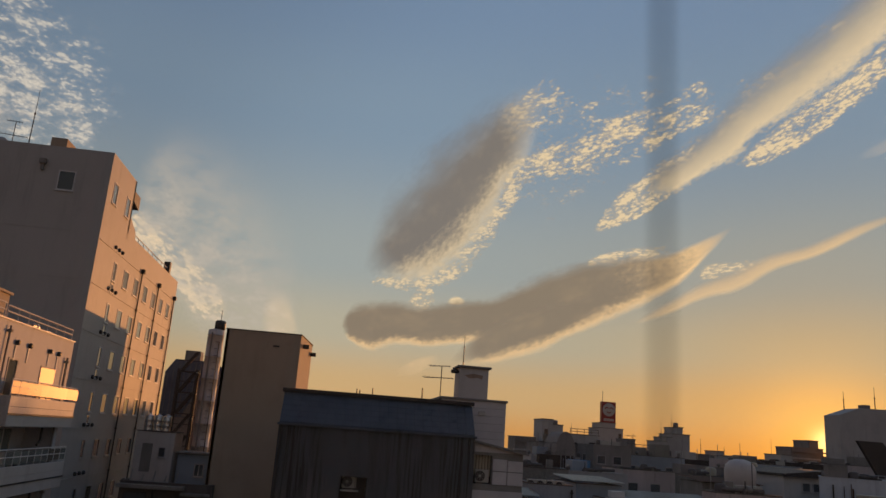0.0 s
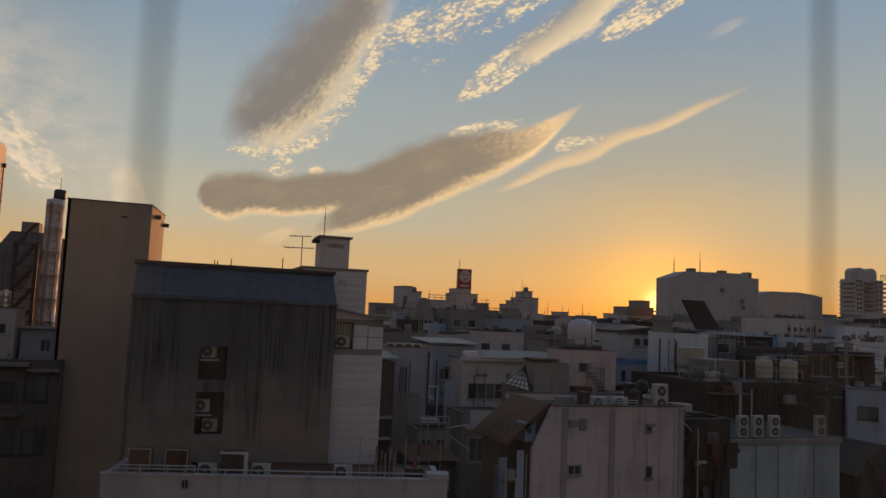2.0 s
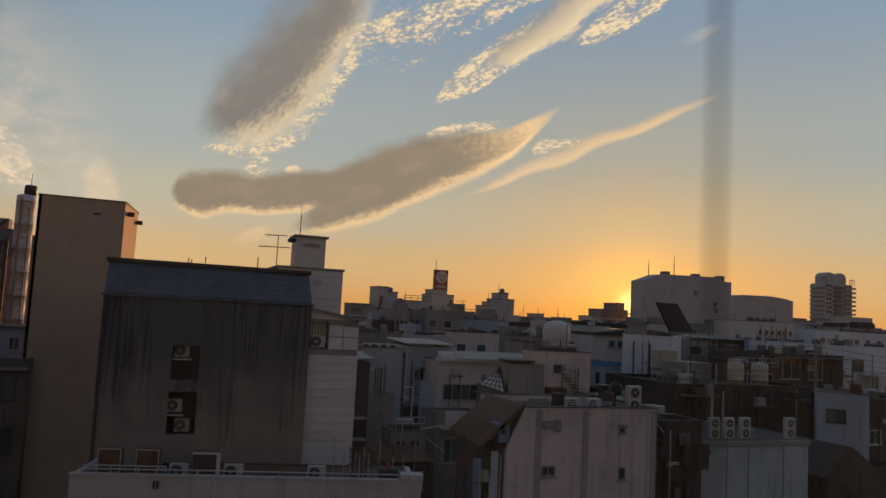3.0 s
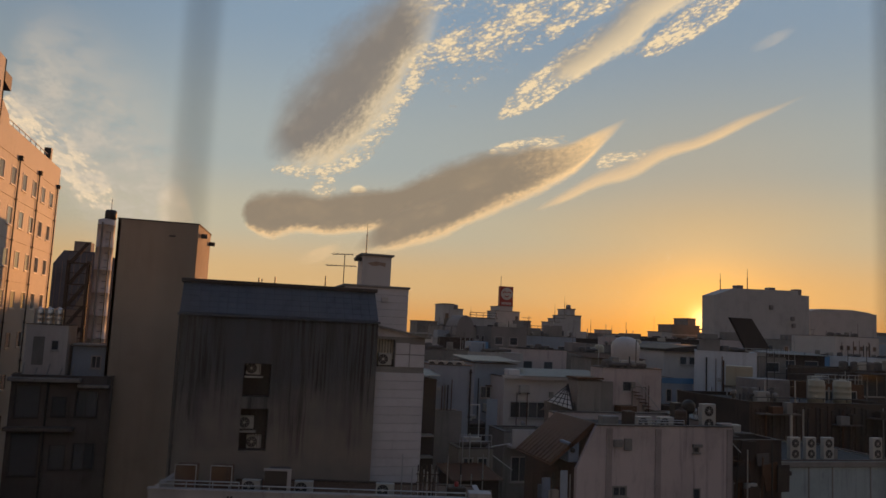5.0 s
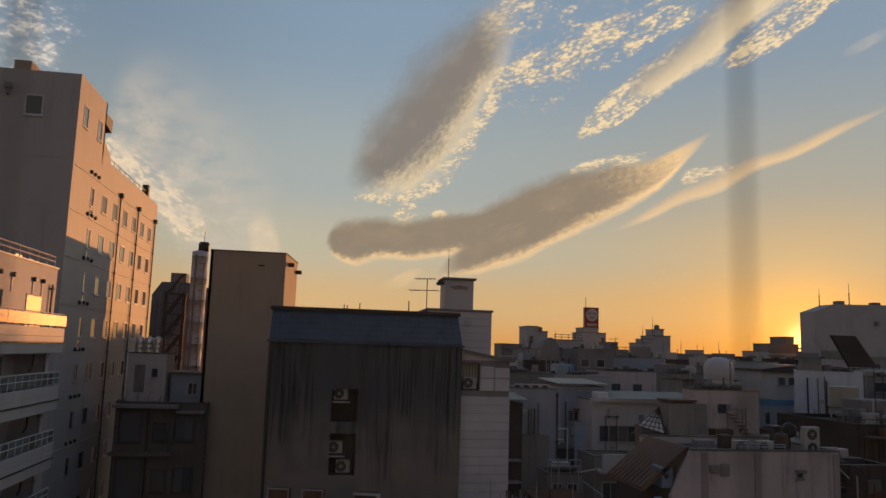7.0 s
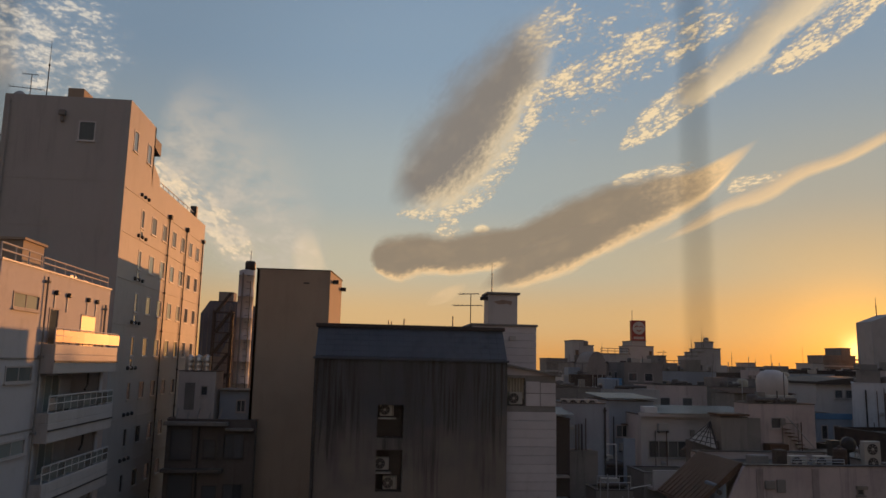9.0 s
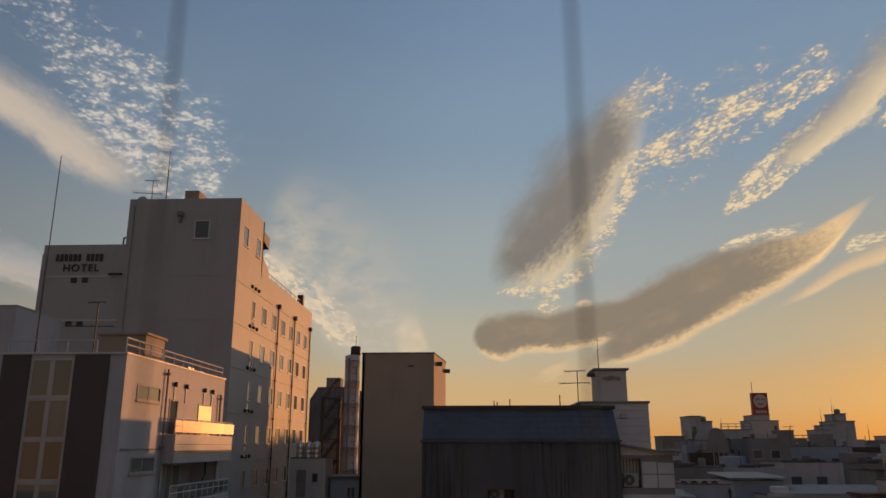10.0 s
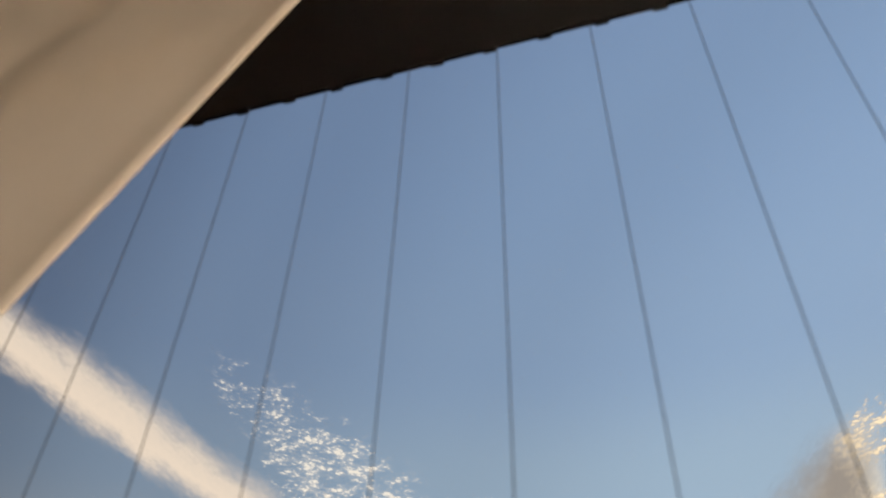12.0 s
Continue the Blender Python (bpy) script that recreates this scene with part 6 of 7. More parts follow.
def garden_tree(x, y, top, r, seed):
    """A small dark tree behind the roofs: trunk, limbs and a crown of many leaf clumps."""
    rng = random.Random(seed)
    t = thing("roofside_tree", x, y, 0, "dark leafy tree standing behind the roofs", "tree")
    base = top - 1.2 * r
    limbs = [rod_mesh((0, 0, 0), (0, 0, base), 0.22, 0.12)]
    limbs += [rod_mesh((0, 0, base - 0.6), (r * 0.6 * math.cos(a), r * 0.6 * math.sin(a), base + 0.3 * r), 0.08, 0.03) for a in (0.3, 1.7, 2.9, 4.2, 5.4)]
    part("trunk", joined(*limbs), M_BROWN, t)
    verts, faces = [], []
    for _ in range(900):
        d = Vector((rng.gauss(0, 1), rng.gauss(0, 1), rng.gauss(0, 1))).normalized() * rng.uniform(0.35, 1.0) ** 0.5 * (0.8 + 0.25 * math.sin(7 * rng.random()))
        c = Vector((d.x * r, d.y * r, base + d.z * r * 0.95))
        e1, e2 = Vector((rng.uniform(-1, 1), rng.uniform(-1, 1), rng.uniform(-1, 1))) * 0.24, Vector((rng.uniform(-1, 1), rng.uniform(-1, 1), rng.uniform(-1, 1))) * 0.18
        k = len(verts)
        verts += [tuple(c - e1), tuple(c + e2), tuple(c + e1), tuple(c - e2)]
        faces.append((k, k + 1, k + 2, k + 3))
    part("crown", mesh_from("crown", verts, faces), M_LEAF, t)


def stepped_block(x, y, steps, mat, label, slits=(), ledges=False, rail=False, vent=False, depth=6.0):
    """A far building of upright boxes (from, to, height over the eye), the first one standing in front."""
    b = thing("far_block", x, y, 0, label, "building", "far blocks")
    for k, (u0, u1, z) in enumerate(steps):
        part("wall" if k == 0 else "upper_storey", block_mesh((u0, 0.02 * k, 0 if k == 0 or u0 >= steps[k - 1][1] - 0.01 else EYE_Z - 6, u1 - 0.003, depth + 0.01 * k, EYE_Z + z)), mat, b)
        part("coping", block_mesh((u0 - 0.1, -0.12, EYE_Z + z, u1 + 0.08, depth + 0.1, EYE_Z + z + 0.16)), M_GREY, b)
    u0, u1, top = steps[0]
    for u, down in slits:
        window_part(b, u0 + u, EYE_Z + top - down - 1.2, 0.7, 1.1, at=(0, -0.13, 0), bars=1, frame_mat=M_GREY)
    if ledges:
        for k in range(4):
            part("ledge", block_mesh((u0 - 0.35, -0.5, EYE_Z + top - 0.9 - 1.5 * k, u1 + 0.3, -0.002, EYE_Z + top - 0.6 - 1.5 * k)), M_FARWALL if k % 2 else mat, b)
    if rail:
        railing(b, (u0 + 0.2, 0.1, EYE_Z + steps[-1][2]), (steps[-1][1] - 0.2, 0.1, EYE_Z + steps[-1][2]), 1.1, 1.3, 0.05, M_BLACK, 2)
    if vent:
        part("roof_vent", turned_mesh([(0.4, 0), (0.5, 0.1), (0.5, 0.8), (0.3, 1.0)], 12), M_FARDARK, b, ((steps[-1][0] + steps[-1][1]) / 2, 2.0, EYE_Z + steps[-1][2]))
    return b


# ------------------------------------------------------------------ far skyline
def skyline():
    b = thing("big_hall_block", 106.8, 150.0, 0, "large windowless grey block with a sloping shoulder", "large building")
    part("wall", prism_mesh([(0, 0), (22.8, 0), (22.8, EYE_Z + 13.2), (5, EYE_Z + 12.8), (0, EYE_Z + 11.0)], 5), M_FARWALL, b)
    part("wing", block_mesh((22.802, 1, 0, 26.8, 6, EYE_Z + 12.3)), M_FARWALL, b)
    for u in (7.5, 16.5, 24.0):
        part("roof_vent", block_mesh((u, 2, EYE_Z + 12.4, u + 1.6, 4, EYE_Z + 13.8), bevel=0.1), M_FARDARK, b)
    part("louvre", block_mesh((1.0, -0.4, EYE_Z - 1, 8.0, -0.002, EYE_Z + 0.2), (2.0, -0.4, EYE_Z + 1.0, 7, -0.002, EYE_Z + 1.3)), M_FARDARK, b)
    for u, z in ((14.6, 8.4), (20.6, 6.0), (20.9, 4.4)):
        part("wall_box", block_mesh((u, -0.5, EYE_Z + z, u + 0.8, -0.002, EYE_Z + z + 1.0)), M_FARDARK, b)
    for u, h in ((111, 4.5), (118.5, 6)):
        mast(u, 154, EYE_Z + 12.0, h, 0.12)
    c = building("low_hall_block", 151, 170, 22, 7, EYE_Z + 9.8, M_FARWALL, "long grey hall with a shallow roof", "large building")
    part("roof_crown", prism_mesh([(0, 0), (22, 0), (20, 0.5), (14, 1.0), (4, 0.8)], 6), M_FARWALL, c, (0, 0.5, EYE_Z + 9.8))
    s = thing("slanted_dark_board", 70.2, 95.0, 0, "large dark slanted roof board seen edge on", "roof board")
    part("board", prism_mesh([(0, EYE_Z + 3.8), (3.7, EYE_Z + 3.8), (7.6, EYE_Z - 1.4), (3.2, EYE_Z - 1.4)], 0.5), M_DARK, s)
    part("base", block_mesh((2.5, 0, 0, 9, 5, EYE_Z - 1.4)), M_GREY, s)
    # round-crowned tower of flats
    t = thing("high_rise_flats", 281.5, 260, 0, "high-rise flats with ringed balconies and a twin rounded crown", "high-rise")
    part("core", block_mesh((2, 0, 0, 23, 8, EYE_Z + 24.3)), M_FARWALL, t)
    for k in range(10):
        z = EYE_Z + 22.3 - k * 2.0
        part("balcony", block_mesh((0, -0.8, z, 2.0, 7, z + 0.9)), M_FARWALL, t)
        part("balcony", block_mesh((23, -0.8, z, 25, 7, z + 0.9)), M_FARWALL, t)
        part("balcony", block_mesh((8.5, -1.6, z, 16, -0.002, z + 0.9)), M_FARDARK, t)
        for u in (3.2, 5.6, 17.4, 20.2):
            part("window", block_mesh((u, -0.15, z + 0.5, u + 1.6, -0.002, z + 1.6)), M_PANE, t)
    part("crown", prism_mesh([(0, 0), (17, 0)] + [(17 - 17 * i / 24, 3.2 + 2.2 * math.sqrt(abs(math.sin(math.pi * 2 * i / 24)))) for i in range(25)], 5), M_FARWALL, t, (4, 2, EYE_Z + 24.3))
    railing(t, (0.5, 0, EYE_Z + 24.3), (3.8, 0, EYE_Z + 24.3), 2.4, 1.6, 0.15, M_FARDARK, 1)
    railing(t, (21.2, 0, EYE_Z + 24.3), (24.5, 0, EYE_Z + 24.3), 2.4, 1.6, 0.15, M_FARDARK, 1)
    part("podium", block_mesh((-8, -6, 0, 30, -0.9, EYE_Z + 9.5)), M_FARWALL, t)
    t.scale.x = 0.8
    # building with the round red sign
    g = stepped_block(57.1, 160, ((0, 5.7, 4.8), (5.7, 7.0, 2.7), (0.8, 4.0, 5.9)), M_FARWALL, "pale block carrying a square red sign", slits=((4.6, 0.8),))
    sg = thing("square_red_sign", 57.89, 159.9, EYE_Z + 6.03, "square dark red rooftop sign with a white disc", "sign")
    part("board", block_mesh((0, 0, 0, 3.18, 1.2, 4.44), bevel=0.05), M_RED, sg)
    part("disc", turned_mesh([(1.38, 0), (1.38, 0.12), (1.3, 0.15)], 32), M_WHITE, sg, (1.59, -0.002, 2.75), (90, 0, 0))

    def bow(cx, cz, r, a0, a1, thick):
        n = 10
        pts = [radians(a0 + (a1 - a0) * i / n) for i in range(n + 1)]
        ring = [(cx + r * math.cos(a), cz + r * math.sin(a)) for a in pts] + [(cx + (r - thick) * math.cos(a), cz + (r - thick) * math.sin(a)) for a in reversed(pts)]
        part("arc", prism_mesh(ring, 0.05), M_RED, sg, (1.59, -0.2, 2.75))

    bow(-0.52, 0.05, 0.5, 20, 175, 0.2)
    bow(0.52, 0.05, 0.5, 5, 160, 0.2)
    bow(0.0, -0.15, 0.62, 205, 335, 0.22)
    for k in range(7):
        part("text_bar", block_mesh((0.45 + k * 0.334, -0.06, 0.36, 0.45 + (k + 0.72) * 0.334, -0.002, 0.89)), M_WHITE, sg)
    part("rod", rod_mesh((0.5, 1, 4.44), (0.5, 1, 6.74), 0.06), M_FARDARK, sg)
    # the roofline against the glow
    stepped_block(34.2, 140, ((0.0, 3.9, 1.5),), M_FARDARK, "dark flats with ledges at every storey", ledges=True)
    stepped_block(39.2, 140, ((0.0, 2.1, 5.0), (2.1, 4.0, 4.1)), M_FARWALL, "pale stepped tower block", slits=((0.4, 1.6), (0.4, 4.2)), vent=True)
    stepped_block(45.4, 143, ((0.0, 6.0, 2.7),), M_FARWALL, "long pale roof slab behind a handrail", rail=True)
    stepped_block(56.3, 141, ((0.0, 1.5, 2.5), (1.5, 6.2, 0.6)), M_FARDARK, "low dark roofs with a handrail", rail=True)
    stepped_block(62.7, 141, ((0.0, 1.4, 2.6), (1.4, 2.5, 3.4), (2.5, 6.1, 4.1), (3.6, 4.7, 5.4)), M_FARWALL, "pale stepped tower block with a round cap", slits=((1.6, 1.5), (2.6, 4.0)), vent=True)
    stepped_block(68.8, 140, ((0.0, 1.4, -0.1), (1.4, 3.4, 0.7), (3.4, 4.8, -1.0)), M_FARDARK, "dark house with a clipped roof")
    stepped_block(73.7, 140, ((0.0, 2.2, 0.7), (0.7, 1.5, 1.5)), M_FARWALL, "slender pale stair tower with aerials", slits=((0.5, 2.0),))
    stepped_block(77.4, 143, ((0.0, 5.2, -1.0), (1.3, 5.3, 0.8)), M_FARWALL, "pale block behind a round tank")
    stepped_block(83.1, 142, ((0.0, 5.2, 0.5),), M_FARWALL, "pale flats with banded storeys", ledges=True)
    stepped_block(90.7, 146, ((0.0, 2.5, 1.8),), M_FARWALL, "pale narrow block among distant roofs")
    stepped_block(101.9, 160, ((0.0, 7.7, 3.8), (4.4, 6.6, 5.5), (7.5, 9.0, 2.2)), M_FARDARK, "distant stepped dark block", ledges=True)
    stepped_block(59.8, 150, ((0.0, 35.4, -3.7),), M_FARDARK, "long dark row of distant roofs")
    # smaller skyline blocks: place, width, depth, height over the eye, and a roof house
    rows = ((24.0, 90, 6.0, 8, -1.0, 1), (27.0, 96, 6.0, 8, 0.6, 1), (31.6, 90, 4.8, 7, 0.7, 0), (36.6, 92, 7.6, 8, -0.2, 2), (45.0, 96, 8.0, 8, -0.3, 1),
            (29.5, 75, 5.5, 6, -1.6, 0), (35.5, 76, 7.0, 7, -1.7, 1), (22.0, 70, 6.0, 7, -2.0, 1), (15.5, 66, 5.5, 7, -1.8, 0), (43.5, 84, 9.0, 7, -0.9, 1),
            (54.0, 98, 10.0, 8, -0.2, 1), (66.0, 110, 12.0, 9, 0.3, 0), (82.0, 120, 12.0, 9, 0.6, 2), (100.0, 120, 14.0, 9, 1.2, 1), (118.0, 118, 16.0, 9, 1.5, 1),
            (136.0, 125, 20.0, 9, 2.2, 2), (160.0, 150, 24.0, 10, 3.0, 1), (190.0, 190, 26.0, 10, 4.6, 2), (224.0, 210, 30.0, 10, 5.5, 1), (128.0, 105, 20.0, 8, -0.4, 0))
    mats = (M_FARWALL, M_GREY, M_FARDARK, M_BLUEWHITE, M_DARK, M_PINK, M_GREY)
    for i, (x, y, w, d, z, roofs) in enumerate(rows):
        k = max(2, int(w / 2.2))
        wins = [(0.5 + j * (w - 0.8) / k, EYE_Z + z - 2.2 - 3.0 * q, min(1.1, (w - 1) / k * 0.7), 1.0, 1) for j in range(k) for q in range(2)]
        ob = building("town_house", x, y, w, d, EYE_Z + z, mats[i % 7], "distant flat-roofed town house with small windows", "building", front=wins, left=[(0.8 + 2.2 * j, EYE_Z + z - 2.2 - 3.0 * q, 1.2, 1.1, 2) for j in range(int((d - 1.4) / 2.2)) for q in range(2)], group="distant town houses")
        for j in range(roofs):
            u = w * (0.15 + 0.4 * j)
            part("roof_house", block_mesh((u, 1, EYE_Z + z - 0.3, u + w * 0.25, 3, EYE_Z + z + 1.0 + 0.5 * j), bevel=0.02), mats[(i + 3) % 7], ob)
            part("roof_rod", rod_mesh((u + 0.3, 1.5, EYE_Z + z + 0.9), (u + 0.3, 1.5, EYE_Z + z + 2.6), 0.03), M_FARDARK, ob)
        roof_clutter(ob, w, d, EYE_Z + z - 0.35, i, 7 if y < 120 else 4)
        if i % 3 == 0:
            part("roof_tank", turned_mesh([(0.5, 0), (0.55, 0.1), (0.55, 1.0), (0.4, 1.2), (0.1, 1.25)], 14), M_CREAM, ob, (w * 0.7, 2, EYE_Z + z - 0.35))
    rt = thing("round_tank", 32.5, 58.0, 0, "pale round-topped rooftop tank on a stand", "tank")
    part("vessel", turned_mesh([(0.9, EYE_Z + -2.08), (1.15, EYE_Z + -1.83), (1.2, EYE_Z + -0.73), (1.1, EYE_Z + -0.33), (0.8, EYE_Z + -0.01), (0.35, EYE_Z + 0.15)], 24), M_WHITE, rt)
    part("pipe", joined(*[rod_mesh((1.28 * math.cos(a) , -0.2, EYE_Z + -0.93 + 1.1 * math.sin(a)), (1.28 * math.cos(a + 0.3), -0.2, EYE_Z + -0.93 + 1.1 * math.sin(a + 0.3)), 0.04) for a in (-0.6, -0.3, 0.0, 0.3, 0.6, 0.9)]), M_STEEL, rt)
    part("stand", block_mesh((-0.9, -0.9, 0, 0.9, 0.9, EYE_Z + -2.08)), M_SOOTY, rt)
    for x, y, z, h in ((63.4, 142, 2.7, 3.7), (65.5, 142, 3.4, 4.7), (71.5, 142, 0.7, 3.0), (75.8, 141, 0.8, 1.8), (92.9, 153, -3.7, 9.1), (46.4, 145, 2.7, 2.2), (66.3, 143, 4.0, 3.0)):
        mast(x, y, EYE_Z + z, h, 0.06)
    for x, y, z in ((20.5, 70.0, -1.9), (140.0, 126, 2.2), (37.5, 92.5, -0.2), (108, 121, 1.1)):
        tv_antenna(x, y, EYE_Z + z - 0.3, 2.6, 15)
    # blue sheet hut and a roof with domed top
    building("blue_sheet_hut", 27.56, 84, 1.63, 3.5, EYE_Z + -1.19, M_BLUE, "blue sheet-clad rooftop hut", "hut")
    dm = thing("round_topped_house", 26.32, 88.0, 0, "dark house with a round-topped roof and rusty front", "house")
    part("wall", block_mesh((0, 0, 0, 2.46, 5, EYE_Z + -0.46)), M_FARDARK, dm)
    part("roof", prism_mesh([(0, 0)] + [(1.23 - 1.23 * math.cos(math.pi * i / 12), 2.39 * math.sin(math.pi * i / 12)) for i in range(1, 12)] + [(2.46, 0)], 5), M_FARDARK, dm, (0, 0, EYE_Z + -0.46))
    part("rusty_front", block_mesh((-2.22, -1.0, 0, 1.98, -0.002, EYE_Z + -0.80)), M_UMBER, dm)
    for k in range(5):
        part("downpipe", rod_mesh((0.38 + 0.28 * k, -1.08, EYE_Z - 5), (0.38 + 0.28 * k, -1.08, EYE_Z + -0.80 - 0.3 * (k % 2)), 0.05), M_STEEL, dm)
    for x, z, r, seed in ((26.0, -0.61, 1.2, 3), (62.5, -0.52, 2.0, 5)):
        garden_tree(x, 93.0 if seed == 3 else 130.0, EYE_Z + z, r, seed)


skyline()


# ------------------------------------------------------------------ overhead cables on the right
def cables():
    pole = thing("utility_pole", 58.8, 55.0, 0, "grey concrete utility pole with cross arms", "utility pole")
    part("shaft", rod_mesh((0, 0, 0), (0, 0, EYE_Z - 0.4), 0.2, 0.14, 12), M_GREY, pole)
    for z in (-1.0, -1.7):
        part("cross_arm", block_mesh((-0.9, -0.06, EYE_Z + z, 0.9, 0.06, EYE_Z + z + 0.1)), M_STEEL, pole)
    for k in range(4):
        z = EYE_Z - 0.9 - 0.55 * k
        pts = [(45 + 40 * i / 12, 55 - 0.02 * i, z - 0.9 * math.sin(math.pi * ((i * 40 / 12 - 13.8) % 26.2) / 26.2)) for i in range(13)]
        me = joined(*[rod_mesh(pts[i], pts[i + 1], 0.025, sides=5) for i in range(12)])
        me.materials.append(M_BLACK)
        tagged(new("overhead_cable", me), "black sagging overhead cable", "cable", "overhead cables")


cables()


def yard_clutter():
    """Sheds, poles and tanks crowding the gaps between the nearer roofs."""
    rng = random.Random(7)
    n = 0
    for x, y, w, dd, z, mat in ((12.4, 40.5, 2.6, 3.0, -8.2, M_DARK), (13.6, 43.8, 2.2, 2.0, -7.0, M_GREY), (28.6, 44.5, 2.6, 2.6, -5.3, M_BROWN),
                                (47.0, 52.5, 5.0, 3.5, -3.0, M_BROWN),
                                (30.6, 60.5, 5.0, 4.0, -1.9, M_GREY), (50.0, 66.0, 5.5, 4.0, -1.2, M_GREY), (58.0, 70.0, 6.0, 4.0, -1.0, M_DARK)):
        s = building("roof_shed", x, y, w, dd, EYE_Z + z, mat, "small weathered shed among the roofs", "shed", front=[(0.3, EYE_Z + z - 1.4, w * 0.3, 0.9, 2), (w * 0.55, EYE_Z + z - 1.5, w * 0.3, 1.0, 1)], frame_mat=M_STEEL, group="sheds among the roofs")
        if n % 2 == 0:
            corrugated(s, -0.2, -0.4, EYE_Z + z + 0.08, w + 0.4, dd + 0.6, 0.3, M_CORR if n % 4 else M_BROWN)
        else:
            roof_clutter(s, w, dd, EYE_Z + z - 0.35, 90 + n, 6)
            railing(s, (0.1, 0.1, EYE_Z + z), (w - 0.1, 0.1, EYE_Z + z), 0.8, 0.7, 0.025, M_STEEL, 2)
        for k in range(3):
            u = rng.uniform(0.1, w)
            part("pole", rod_mesh((u, -0.25, EYE_Z + z - 4), (u, -0.25, EYE_Z + z + rng.uniform(0.2, 1.6)), 0.035), rng.choice((M_STEEL, M_BLACK)), s)
        n += 1


yard_clutter()


# ------------------------------------------------------------------ clouds, far out on the dome of the sky
def cloud_mesh(low, up, radius, below=0.1, above=0.1, nu=48, nv=16):
    """A sheet on the sky's dome between a lower and an upper edge, each a few (azimuth, elevation) points."""
    def along(pts, u):
        s = u * (len(pts) - 1)
        i = min(int(s), len(pts) - 2)
        f = s - i
        p = [Vector(pts[max(0, min(len(pts) - 1, i + k))]) for k in (-1, 0, 1, 2)]
        return 0.5 * (2 * p[1] + (p[2] - p[0]) * f + (2 * p[0] - 5 * p[1] + 4 * p[2] - p[3]) * f * f + (3 * p[1] - p[0] - 3 * p[2] + p[3]) * f ** 3)

    verts, faces, uv, deg = [], [], [], []
    for i in range(nu + 1):
        a, b = along(low, i / nu), along(up, i / nu)
        a, b = a + (a - b) * below, b + (b - a) * above
        for j in range(nv + 1):
            q = a.lerp(b, j / nv)
            az, el = radians(q[0]), radians(q[1])
            verts.append((-math.sin(az) * math.cos(el) * radius, math.cos(az) * math.cos(el) * radius, EYE_Z + math.sin(el) * radius))
            uv.append((i / nu, j / nv))
            deg.append((-q[0] * math.cos(el), q[1]))
    for i in range(nu):
        for j in range(nv):
            k = i * (nv + 1) + j
            faces.append((k, k + nv + 1, k + nv + 2, k + 1))
    me = mesh_from("cloud", verts, faces, True)
    for nm, src in (("span", uv), ("degrees", deg)):
        layer = me.uv_layers.new(name=nm)
        for lp in me.loops:
            layer.data[lp.index].uv = src[lp.vertex_index]
    return me


